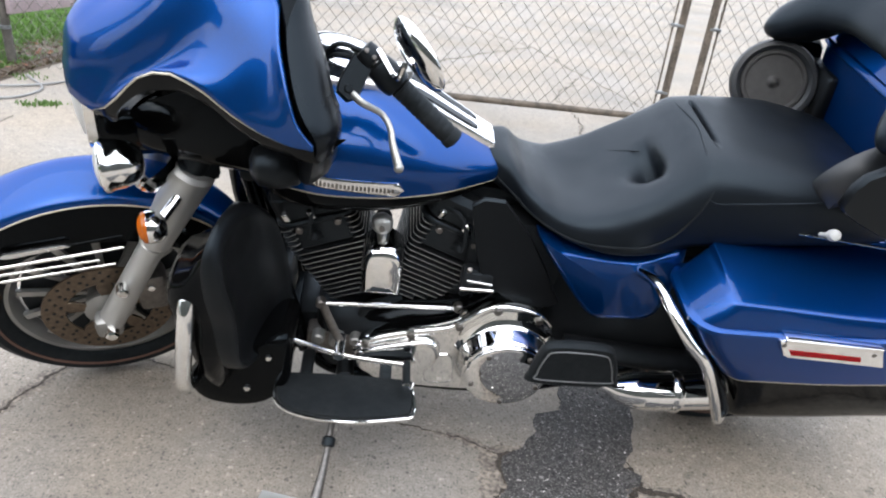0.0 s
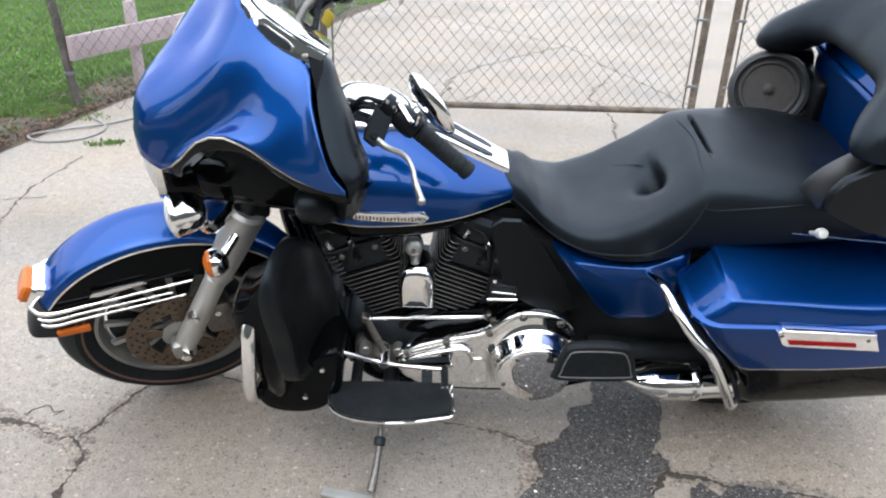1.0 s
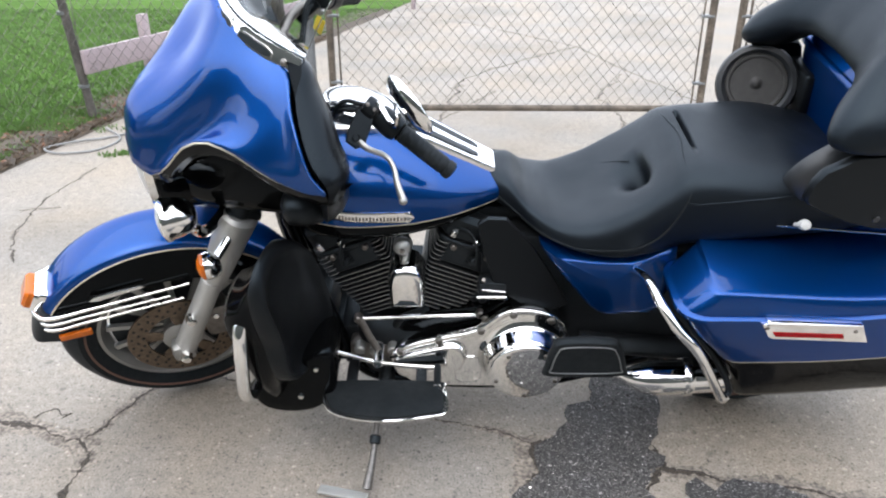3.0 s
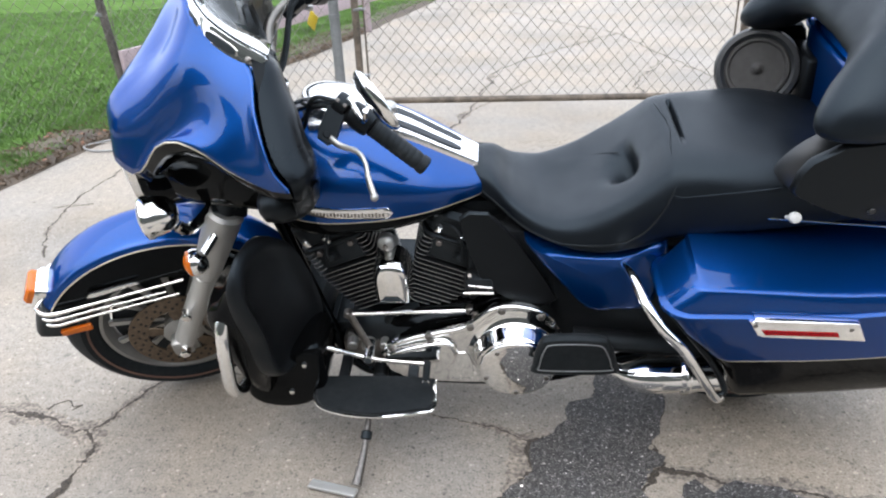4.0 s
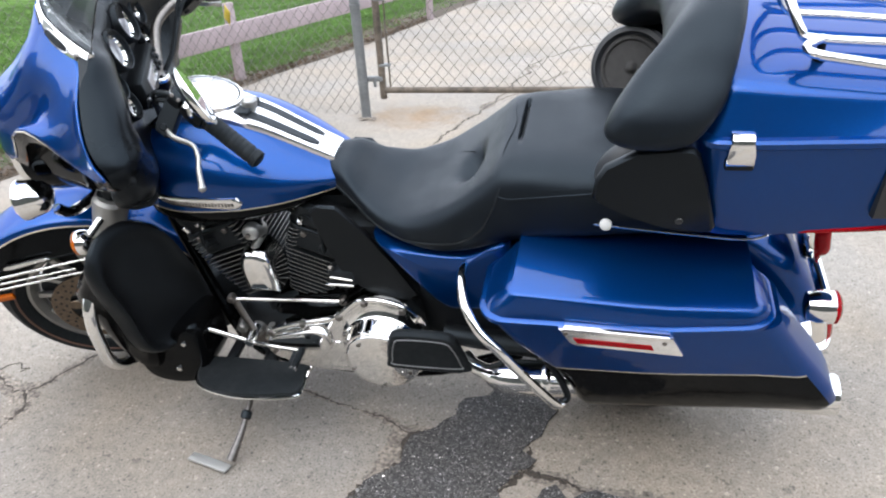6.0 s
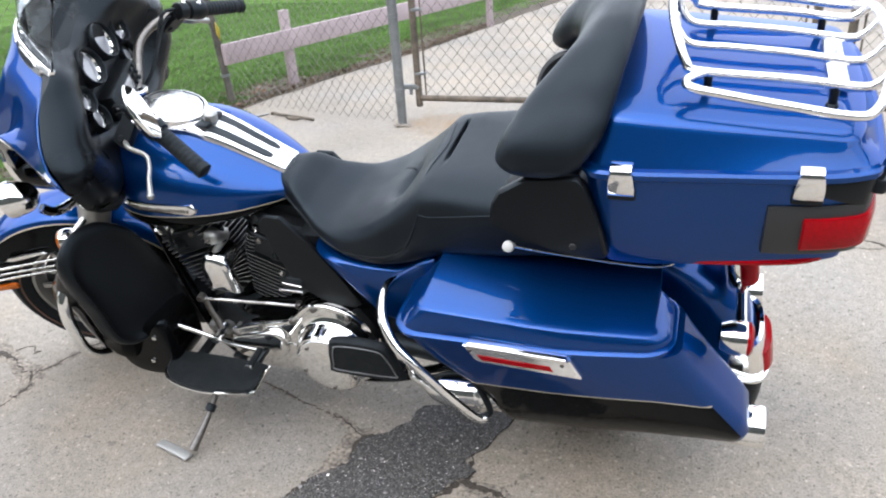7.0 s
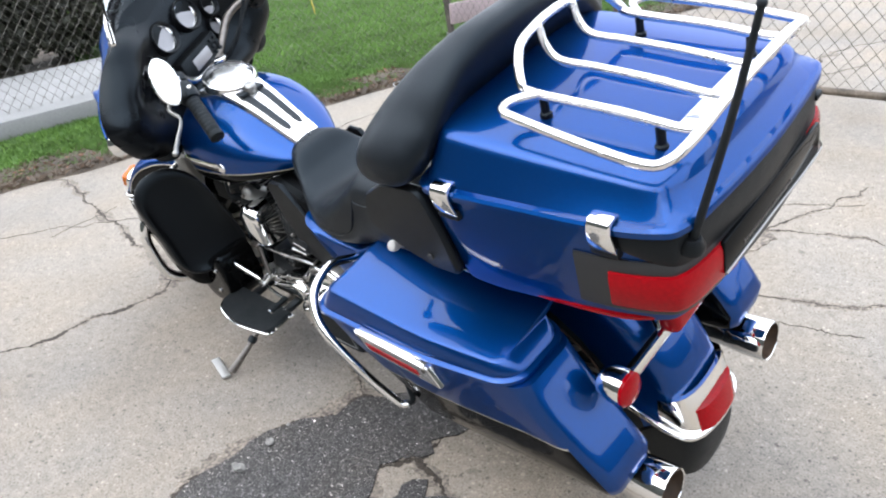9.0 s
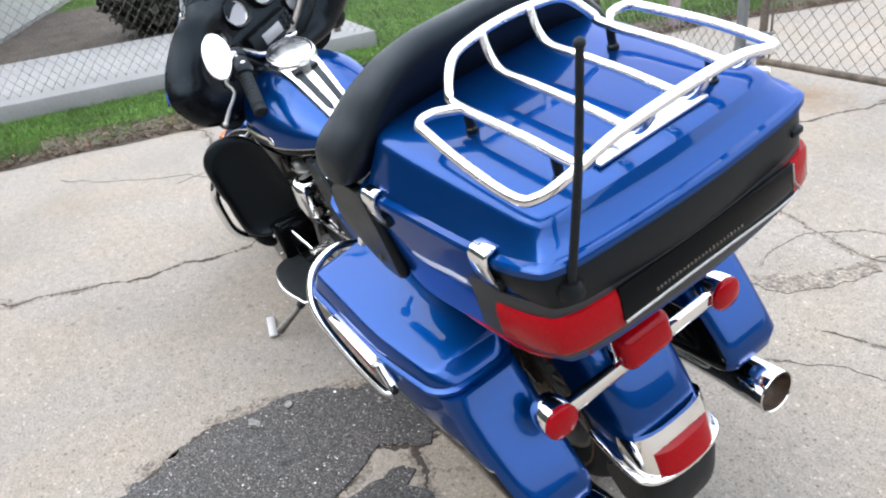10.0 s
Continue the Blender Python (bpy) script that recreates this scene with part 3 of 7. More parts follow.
part("steering_head", rod((-1.41, 0, 0.72), (-1.30, 0, 0.95), 0.04, 20), M_DARK, bike)

# -- fairing --
FY = (0.0, 0.06, 0.12, 0.15, 0.18, 0.21, 0.245, 0.28, 0.32, 0.36, 0.40, 0.43)
TOPX = (-1.345, -1.342, -1.318, -1.297, -1.272, -1.256, -1.25, -1.258, -1.263, -1.263, -1.257, -1.236)
TOPZ = (1.298, 1.294, 1.28, 1.267, 1.251, 1.237, 1.222, 1.202, 1.18, 1.152, 1.112, 1.083)
QX = (-1.424, -1.427, -1.41, -1.386, -1.354, -1.327, -1.304, -1.289, -1.28, -1.274, -1.26, -1.237)
QZ = (1.177, 1.186, 1.203, 1.206, 1.205, 1.203, 1.193, 1.175, 1.151, 1.122, 1.097, 1.082)
MX = (-1.567, -1.562, -1.519, -1.481, -1.44, -1.407, -1.374, -1.345, -1.315, -1.293, -1.265, -1.238)
MZ = (1.084, 1.067, 1.06, 1.063, 1.077, 1.104, 1.126, 1.127, 1.108, 1.085, 1.078, 1.081)
BX = (-1.605, -1.602, -1.565, -1.535, -1.505, -1.478, -1.432, -1.388, -1.345, -1.303, -1.268, -1.236)
BZ = (0.98, 0.965, 0.955, 0.985, 1.035, 1.08, 1.11, 1.10, 1.075, 1.062, 1.066, 1.079)
f_top, f_q, f_m, f_b = (spl(list(zip(FY, X, Z))) for X, Z in ((TOPX, TOPZ), (QX, QZ), (MX, MZ), (BX, BZ)))


def fairing_column(y):
    a = abs(y)
    pts = [Vector((f(a)[0], y, f(a)[1])) for f in (f_top, f_q, f_m, f_b)]
    return catmull(pts, 6)


ys = [0.43 * math.sin(k / 28 * math.pi / 2) for k in range(-28, 29)]
b = bmesh.new()
cols = [fairing_column(y) for y in ys]
grid(b, cols)
shell = part("fairing_shell", steered(b), M_BLUE, bike, "blue batwing handlebar fairing", smooth=60)
sol = shell.modifiers.new("thickness", "SOLIDIFY")
sol.thickness, sol.offset = 0.006, 1.0
# lower border in black with a pinstripe
b = bmesh.new()
rows = []
for y, c in zip(ys, cols):
    e = c[-1]
    k = min(1, max(0, (abs(y) - 0.08) / 0.06))
    drop = 0.034 * k
    side = np.sign(y) * 0.02 * k
    rows.append([e + Vector((-0.001, 0, 0)), e + Vector((0.002, 0, -drop * 0.6)), e + Vector((0.008, 0, -drop)), e + Vector((0.022, -side, -drop * 1.05)), e + Vector((0.06, -0.05 * y, -drop * 0.2)), Vector((-1.27, y * 0.9, max(0.96, e.z - 0.05)))])
grid(b, rows)
part("fairing_lower_border", steered(b), M_BLACK, shell, "gloss black lower border", smooth=60)
part("pinstripe", steered(tube([c[-1] + Vector((-0.003, 0, 0)) for c in cols], 0.0022, 6, 1)), M_GOLD, shell)
# headlamp with its nacelle
hm = axis_to((-1.54, 0, 0.907), (-1, 0, 0.04))
nac = part("headlamp_nacelle", steered(moved(lathe([(0.13, -0.09), (0.128, -0.02), (0.118, 0.025), (0.105, 0.03)], None, 48), hm)), M_BLACK, bike, "black headlamp nacelle")
part("headlamp_ring", steered(moved(lathe([(0.104, 0.02), (0.112, 0.03), (0.108, 0.048), (0.096, 0.05), (0.092, 0.04)], None, 48), hm)), M_CHROME, nac, "chrome trim ring")
part("headlamp_glass", steered(moved(lathe([(0.095, 0.042), (0.08, 0.056), (0.045, 0.066), (0.01, 0.07)], None, 40), hm)), M_WHITE, nac, "milky headlamp glass")

# windshield and its chrome base strip
wy = [0.243 * math.sin(k / 20 * math.pi / 2) for k in range(-20, 21)]
f_strip = spl([(0, -1.354, 1.291), (0.06, -1.349, 1.287), (0.12, -1.331, 1.275), (0.15, -1.312, 1.266), (0.18, -1.289, 1.256), (0.214, -1.258, 1.245), (0.243, -1.231, 1.238)])


def strip_at(y):
    """Middle of the strip, the way out of its face, and the way up along the face."""
    lo, hi = max(y - 0.01, -0.243), min(y + 0.01, 0.243)
    a, o, c = (Vector((f_strip(abs(q))[0], q, f_strip(abs(q))[1])) for q in (lo, y, hi))
    d = (c - a).normalized()
    out = Vector((-d.y, d.x, 0)).normalized()
    out = (out if out.x < 0 else -out) * math.cos(radians(30)) + Vector((0, 0, math.sin(radians(30))))
    up = d.cross(out).normalized()
    return o, out, (up if up.z > 0 else -up)


rows = []
for k, y in enumerate(wy):
    o, out, up = strip_at(y)
    q = 0.0232 * (0.94 if k in (0, len(wy) - 1) else 1.0)
    rows.append([o + up * a * q + out * e for a, e in ((-1.0, -0.012), (-1.0, -0.003), (-0.9, 0.0), (-0.5, 0.0012), (0, 0.0016), (0.5, 0.0012), (0.9, 0.0), (1.0, -0.003), (1.0, -0.012))])
strip = part("windshield_strip", steered(loft(rows)), M_CHROME, bike, "chrome windshield trim with black vents", smooth=40)
part("windshield_gasket", steered(tube([strip_at(y)[0] + strip_at(y)[2] * 0.0225 - strip_at(y)[1] * 0.006 for y in wy], 0.0035, 8, 2)), M_RUBBER, strip, "black rubber edge below the windshield")
for y0, y1 in ((-0.196, -0.137), (-0.115, -0.056), (0.056, 0.115), (0.137, 0.196)):
    for name, mat, grow, lift in (("vent_rim", M_CHROME, 0.0028, 0.0026), ("vent_slot", M_DARK, 0.0, 0.0034)):
        rows = []
        for k in range(17):
            u = -1 + k / 8
            y = (y0 + y1) / 2 + ((y1 - y0) / 2 + grow) * u
            o, out, up = strip_at(y)
            e = (0.0085 + grow) * max(0.45, (1 - abs(u) ** 5) ** 0.5)
            rows.append([o - up * e + out * lift, o + up * e + out * lift, o + up * e - out * 0.004, o - up * e - out * 0.004])
        part(name, steered(loft(rows)), mat, strip)
for y in (-0.219, 0.219):
    o, out, up = strip_at(y)
    part("strip_screw", steered(moved(lathe([(0.007, 0), (0.007, 0.003), (0.003, 0.0045)], None, 12), axis_to(o + out * 0.001, out))), M_STEEL, strip)
b = bmesh.new()
rows = []
for y in wy:
    o, out, up = strip_at(y)
    o = o + up * 0.017 - out * 0.006
    top = 0.27 - 0.10 * (abs(y) / 0.235) ** 3
    rows.append([o + Vector((0.5 * h * top / 0.27 + 0.2 * h * h, -0.05 * y * h / 0.27 * 0.2, h * top / 0.27)) for h in (0, 0.05, 0.1, 0.15, 0.2, 0.245, 0.27)])
grid(b, rows)
ws = part("windshield", steered(b), M_GLASS, bike, "clear plastic windshield", smooth=60)
ws.visible_shadow = False
ws.modifiers.new("thickness", "SOLIDIFY").thickness = 0.0035

# inner fairing: the dash side
LOOP = [(0.0, 1.30), (-0.10, 1.285), (-0.18, 1.262), (-0.243, 1.246), (-0.295, 1.212), (-0.355, 1.165), (-0.40, 1.125), (-0.428, 1.085), (-0.425, 1.04), (-0.40, 0.975), (-0.355, 0.935),
        (-0.29, 0.90), (-0.20, 0.89), (-0.10, 0.90), (0.0, 0.905)]
LOOP = LOOP + [(-y, z) for y, z in LOOP[-2:0:-1]]


def inner_x(y):
    t = f_top(min(abs(y), 0.43))
    return t[0] + 0.006 + 0.02 * max(0.0, 1 - abs(abs(y) - 0.245) / 0.06)


rings = []
for k, (sc, dx) in enumerate(((1.0, 0.0), (0.99, 0.014), (0.96, 0.033), (0.90, 0.050), (0.82, 0.057), (0.74, 0.051), (0.66, 0.030), (0.54, -0.005), (0.3, -0.02))):
    ring = []
    for y, z in LOOP:
        xx = (inner_x(y) if z > 1.06 else -1.235) * (1 - k / 8) + -1.225 * k / 8
        full = min(1.0, max(0.12, (1.29 - z) / 0.10)) * min(1.0, max(0.45, (z - 0.86) / 0.1))
        ring.append((xx + (dx * full if dx > 0 else dx), y * sc, 1.08 + (z - 1.08) * sc))
    rings.append(catmull(ring, 3, True))
inner = part("inner_fairing", steered(loft(rings)), M_DASH, bike, "black inner fairing with a soft sheen", smooth=70)
GX = -1.236
for y, z, r in ((-0.062, 1.15, 0.039), (0.062, 1.15, 0.039), (-0.165, 1.12, 0.024), (0.165, 1.12, 0.026), (-0.15, 1.055, 0.026), (0.15, 1.055, 0.026)):
    gm = axis_to((GX - 0.015, y, z), (1, 0, 0.25))
    g = part("gauge", steered(moved(lathe([(r + 0.011, -0.03), (r + 0.0105, 0.027), (r + 0.008, 0.031), (r + 0.0055, 0.029), (r + 0.0045, 0.01), (r * 0.3, 0.008)], None, 32), gm)), M_SATIN, inner, "round instrument with chrome ring")
    part("gauge_ring", steered(moved(lathe([(r + 0.004, 0.01), (r + 0.004, 0.0165), (r - 0.001, 0.0185), (r - 0.004, 0.012)], None, 32), gm)), M_CHROME, g)
    part("gauge_dial", steered(moved(lathe([(r - 0.003, 0.009), (r - 0.003, 0.0125), (0.003, 0.014)], None, 28), gm)), M_DIAL, g, "grey dial")
rad = part("radio", steered(box((-1.228, 0, 1.04), (0.05, 0.19, 0.075), bevel=0.008)), M_SATIN, inner, "black radio with a grey display")
part("radio_display", steered(box((-1.202, -0.005, 1.04), (0.004, 0.085, 0.036), bevel=0.001)), M_DIAL, rad)
for k in range(6):
    part("radio_button", steered(box((-1.201, 0.06 + 0.022 * (k % 2), 1.06 - 0.02 * (k // 2)), (0.008, 0.014, 0.012), bevel=0.003)), M_DARK, rad)
for s in (-1, 1):
    rings = []
    for x, r in ((-1.315, 0.015), (-1.305, 0.034), (-1.27, 0.044), (-1.235, 0.042), (-1.215, 0.026)):
        rings.append([(x, s * 0.28 + r * 1.1 * math.cos(k * math.tau / 20), 0.918 + r * math.sin(k * math.tau / 20)) for k in range(20)])
    part("speaker_housing", steered(loft(rings)), M_SATIN, inner, "black rounded housing under the fairing", smooth=60)
rings = []
for x, w, z0, z1 in ((-1.545, 0.10, 0.84, 1.0), (-1.48, 0.14, 0.82, 1.04), (-1.40, 0.185, 0.82, 1.06), (-1.31, 0.24, 0.83, 1.06), (-1.25, 0.26, 0.86, 1.04)):
    rings.append([(x, q[0], q[1]) for q in round_rect(-w, w, z0, z1, 0.07, 6)])
part("fork_shroud", steered(loft(rings)), M_BLACK, bike, "gloss black shroud behind the headlamp", smooth=50)
igc = part("ignition_housing", rod((-1.237, 0.075, 0.93), (-1.235, 0.076, 1.006), 0.0285, 24), M_BLACK, bike, "gloss black ignition housing")
part("ignition_cap", moved(lathe([(0.0285, -0.004), (0.031, 0.0), (0.031, 0.006), (0.028, 0.010), (0.016, 0.012), (0.004, 0.0125)], None, 24), axis_to((-1.235, 0.076, 1.006), (0.1, 0, 0.99))), M_CHROME, igc, "chrome cap")

# -- handlebar --
GL_IN, GL_OUT = Vector((-1.04, -0.27, 1.065)), Vector((-0.95, -0.345, 0.993))
BARL = [(-1.22, 0, 1.0), (-1.21, -0.08, 1.01), (-1.16, -0.17, 1.085), (-1.09, -0.225, 1.10), tuple(GL_IN), tuple(GL_OUT)]
hb = part("handlebar", steered(tube(BARL, 0.0135, 12, 6)), M_CHROME, bike, "chrome handlebar")
BARR = [(x, -y, z) for x, y, z in BARL]
GR_IN, GR_OUT = Vector((-1.04, 0.32, 1.065)), Vector((-0.965, 0.43, 1.0))
BARR[2:] = [(-1.20, 0.19, 1.07), (-1.13, 0.27, 1.085), tuple(GR_IN), tuple(GR_OUT)]
part("handlebar_half", steered(tube(BARR, 0.0125, 12, 6)), M_STEEL, hb)
for gi, go, s in ((GL_IN, GL_OUT, -1), (GR_IN, GR_OUT, 1)):
    d = (go - gi).normalized()
    L = (go - gi).length
    prof = [(0.018, 0.0), (0.022, 0.003)]
    for k in range(9):
        z = 0.008 + k * 0.0125
        prof += [(0.0195, z), (0.0205, z + 0.002), (0.0205, z + 0.009), (0.0195, z + 0.011)]
    prof += [(0.0185, L - 0.012), (0.021, L - 0.01), (0.021, L + 0.004), (0.014, L + 0.008)]
    part("hand_grip", steered(moved(lathe([p for p in prof if p[1] <= L + 0.01], None, 20), axis_to(gi, d))), M_RUBBER, hb, "ribbed black rubber grip")
    sw = part("switch_housing", steered(moved(lathe([(0.018, -0.06), (0.026, -0.055), (0.029, -0.03), (0.029, -0.012), (0.026, -0.002), (0.02, 0.0)], None, 20), axis_to(gi, d))), M_SATIN, hb, "black switch housing")
    part("switch_button", steered(box(gi - d * 0.03 + Vector((0.02, 0, 0.018)), (0.012, 0.014, 0.01), bevel=0.003)), M_DULLCHROME, sw)
    # clamp round the bar, and the bracket that carries the lever
    pc = gi - d * 0.078
    per = part("lever_perch", steered(moved(lathe([(0.016, -0.016), (0.0235, -0.014), (0.025, 0.0), (0.0235, 0.014), (0.016, 0.016)], None, 18), axis_to(pc, d))), M_SATIN, hb, "black lever perch with a clamp")
    fw = (Vector((-1.135, s * 0.262, 1.062)) - pc)
    up = d.cross(fw).normalized() * (1 if d.cross(fw).z > 0 else -1)
    ax = fw - d * fw.dot(d)
    ax.normalize()
    pm = Matrix(((d.x, ax.x, up.x, pc.x), (d.y, ax.y, up.y, pc.y), (d.z, ax.z, up.z, pc.z), (0, 0, 0, 1)))
    reach = max(0.045, fw.dot(ax) + 0.01)
    k = fw.dot(d)
    part("perch_arm", steered(plate([(-0.022, 0.012), (0.02, 0.012), (k + 0.024, reach - 0.008), (k + 0.014, reach + 0.008), (k - 0.012, reach + 0.008), (k - 0.022, reach - 0.008)], 0.026, pm @ Matrix.Translation((0, 0, -0.013)), 0.005)), M_SATIN, per)
    part("perch_pivot", steered(rod(pc + fw - up * 0.017, pc + fw + up * 0.017, 0.0085, 12)), M_SATIN, per)
    for e in (-0.009, 0.009):
        part("perch_screw", steered(rod(pc + d * e + up * 0.018, pc + d * e + up * 0.027, 0.0045, 8)), M_STEEL, per)
    lv = [Vector((-1.135, s * 0.262, 1.062)), Vector((-1.118, s * 0.295, 1.056)), Vector((-1.083, s * 0.308, 1.037)), Vector((-1.073, s * 0.335, 1.023)), Vector((-1.075, s * 0.362, 1.008)), Vector((-1.073, s * 0.40, 0.986))]
    lev = part("hand_lever", steered(tube(lv, lambda u: 0.009 - 0.003 * math.sin(u * math.pi), 10, 6, flat=0.8)), M_ALU, hb, "polished aluminium hand lever")
    bl = bmesh.new()
    bmesh.ops.create_icosphere(bl, subdivisions=2, radius=0.0095, matrix=Matrix.Translation(lv[-1]))
    part("lever_ball", steered(bl), M_ALU, lev)
    # mirror
    mc = Vector((-1.03, s * (0.318 if s < 0 else 0.36), 1.165))
    nrm = Vector((0.92, -0.30 * s, 0.30)).normalized()
    lng = Vector((0.357, 0.695 * s, -0.545)).normalized()
    lng = (lng - nrm * lng.dot(nrm)).normalized()
    wid = lng.cross(nrm)
    mm = Matrix(((wid.x, -lng.x, nrm.x, mc.x), (wid.y, -lng.y, nrm.y, mc.y), (wid.z, -lng.z, nrm.z, mc.z), (0, 0, 0, 1)))
    out = [(-0.026, -0.065), (-0.046, -0.02), (-0.046, 0.037), (-0.018, 0.069), (0.018, 0.065), (0.041, 0.028), (0.041, -0.028), (0.014, -0.067)]
    ring = [Vector((q.x, q.y, 0)) for q in catmull([(*q, 0) for q in out], 4, True)]
    rg = [[q * f + Vector((0, 0, z)) for q in ring] for f, z in ((0.25, -0.020), (0.6, -0.018), (0.88, -0.011), (1.0, -0.002), (1.0, 0.002), (0.95, 0.004))]
    mi = part("mirror", steered(moved(loft(rg), mm)), M_CHROME, hb, "chrome teardrop mirror")
    part("mirror_glass", steered(moved(loft([[q * f + Vector((0, 0, z)) for q in ring] for f, z in ((0.94, 0.0035), (0.94, 0.0055))]), mm)), M_MIRROR, mi, "silvered mirror glass")
    part("mirror_stem", steered(tube([mc + Vector((-0.025, 0, -0.02)), mc + Vector((-0.03, -s * 0.02, -0.06)), gi - d * 0.055 + Vector((0, 0, 0.03)), gi - d * 0.05 + Vector((0, 0, 0.01))], 0.006, 8, 5)), M_CHROME, mi)
    # cables
    for k in range(2):
        part("control_cable", steered(tube([gi - d * 0.08 + Vector((-0.01, 0, 0.01 - 0.02 * k)), gi - d * 0.12 + Vector((-0.03, 0, -0.012 - 0.02 * k)), Vector((-1.185, s * (0.15 - 0.03 * k), 1.0)), Vector((-1.27, s * 0.06, 0.93))], 0.005, 8, 6)), M_RUBBER, hb)
part("warning_tag", steered(moved(box((0, 0, 0), (0.002, 0.035, 0.05), bevel=0.0005), pose(-1.07, 0.44, 0.925, 20, 10, 30))), M_YELLOW, hb, "yellow paper tag hanging from the brake lever")

# -- tank --
t_w = spl([(-1.27, 0.05), (-1.24, 0.13), (-1.18, 0.185), (-1.08, 0.208), (-0.98, 0.2), (-0.88, 0.172), (-0.78, 0.118), (-0.72, 0.072), (-0.695, 0.03)])
t_t = spl([(-1.27, 0.90), (-1.22, 0.945), (-1.12, 0.972), (-1.03, 0.97), (-0.93, 0.94), (-0.83, 0.888), (-0.75, 0.845), (-0.695, 0.82)])
t_b = spl([(-1.27, 0.80), (-1.24, 0.745), (-1.15, 0.722), (-1.0, 0.73), (-0.88, 0.745), (-0.78, 0.765), (-0.695, 0.80)])
t_m = spl([(-1.27, 0.85), (-1.1, 0.84), (-0.9, 0.82), (-0.695, 0.81)])
txs = [-1.27 + 0.575 * (0.5 - 0.5 * math.cos(math.pi * k / 34)) for k in range(35)]
b = loft([sring(x, t_w(x), t_t(x), t_b(x), t_m(x), 2.2, 4.6, 72) for x in txs])
# darker lower band, rising a little to the tail
two_tone(b, [((-1.0, 0, 0.7955), (0.0, 0, -1)), ((-1.0, 0, 0.7925), (0.0, 0, -1))])
tank = part("fuel_tank", b, M_BLUE, bike, "blue fuel tank with a black lower band", mats=[M_BLUE, M_GOLD, M_BLACK], smooth=60)


def tank_y(x, z):
    zm, w = t_m(x), t_w(x)
    h = t_t(x) - zm if z > zm else zm - t_b(x)
    n = 2.2 if z > zm else 4.6
    return w * max(0.0, 1 - min(1, abs(z - zm) / h) ** n) ** (1 / n)


for s in (-1, 1):
    rings = []
    for k in range(21):
        u = k / 20
        x = -1.15 + 0.215 * u
        z = 0.830 - 0.016 * u
        hgt = 0.0155 * min(1, (u / 0.06) ** 0.5, ((1 - u) / 0.05) ** 0.5) * (0.75 + 0.25 * u) + 0.001
        y0 = tank_y(x, z)
        rings.append([(x, s * (y0 + d), z + hgt * e) for d, e in ((-0.004, -1), (0.003, -0.95), (0.006, -0.5), (0.007, 0), (0.006, 0.5), (0.003, 0.95), (-0.004, 1))])
    em = part("tank_badge", loft(rings), M_CHROME, tank, "long chrome tank badge with raised bars")
    for k in range(23):
        u = 0.1 + 0.8 * k / 22
        x, z = -1.15 + 0.215 * u, 0.830 - 0.016 * u
        part("badge_bar", box((x, s * (tank_y(x, z) + 0.0073), z), (0.0052, 0.002, 0.010 if k % 4 else 0.0125), bevel=0.0008), M_STEEL, em)

# console
c_t = lambda x: t_t(x) + 0.006
b = bmesh.new()
rows = []
for k in range(25):
    x = -1.13 + 0.385 * k / 24
    w = spl([(-1.13, 0.078), (-1.0, 0.066), (-0.85, 0.052), (-0.745, 0.044)])(x)
    z = c_t(x) + 0.004
    rows.append([(x, -w, z - 0.028), (x, -w, z - 0.004), (x, -w * 0.92, z + 0.002), (x, 0, z + 0.006), (x, w * 0.92, z + 0.002), (x, w, z - 0.004), (x, w, z - 0.028)])
con = part("tank_console", loft(rows, True, b), M_RACK, tank, "chrome tank console with black insets")
for y0, w0 in ((-0.025, 0.0125), (0.025, 0.0125)):
    rows = []
    for k in range(13):
        x = -0.975 + 0.19 * k / 12
        z = c_t(x) + 0.0105
        w = w0 * (0.5 if k in (0, 12) else 1.0) * (1 - 0.2 * k / 12)
        y = y0 * (1.15 - 0.35 * k / 12)
        rows.append([(x, y - w, z - 0.01), (x, y - w, z), (x, y + w, z), (x, y + w, z - 0.01)])
    part("console_inset", loft(rows), M_DARK, con)
part("console_inset_end", box((-0.968, 0, c_t(-0.968) + 0.0065), (0.05, 0.084, 0.012), Matrix(), 0.005), M_DARK, con)
part("ignition_knob", rod((-0.955, 0, c_t(-0.955) + 0.008), (-0.95, 0, c_t(-0.955) + 0.036), 0.0185, 18), M_ALU, con, "grey metal ignition knob")
part("fuel_door", moved(lathe([(0.108, -0.03), (0.111, 0.0), (0.107, 0.012), (0.098, 0.014), (0.094, 0.012), (0.09, 0.015), (0.05, 0.018), (0.01, 0.019)], None, 56), Matrix.Translation((-1.066, 0.008, 0.992)) @ Matrix.Rotation(radians(14), 4, "Y") @ Matrix.Diagonal((0.84, 0.72, 1, 1))), M_RACK, con, "oval chrome fuel door")
part("fuel_door_seal", moved(lathe([(0.0935, 0.0125), (0.0965, 0.0148), (0.0985, 0.0142), (0.1, 0.0125)], None, 48), Matrix.Translation((-1.066, 0.008, 0.992)) @ Matrix.Rotation(radians(14), 4, "Y") @ Matrix.Diagonal((0.84, 0.72, 1, 1))), M_RUBBER, con, "dark seal round the fuel door")

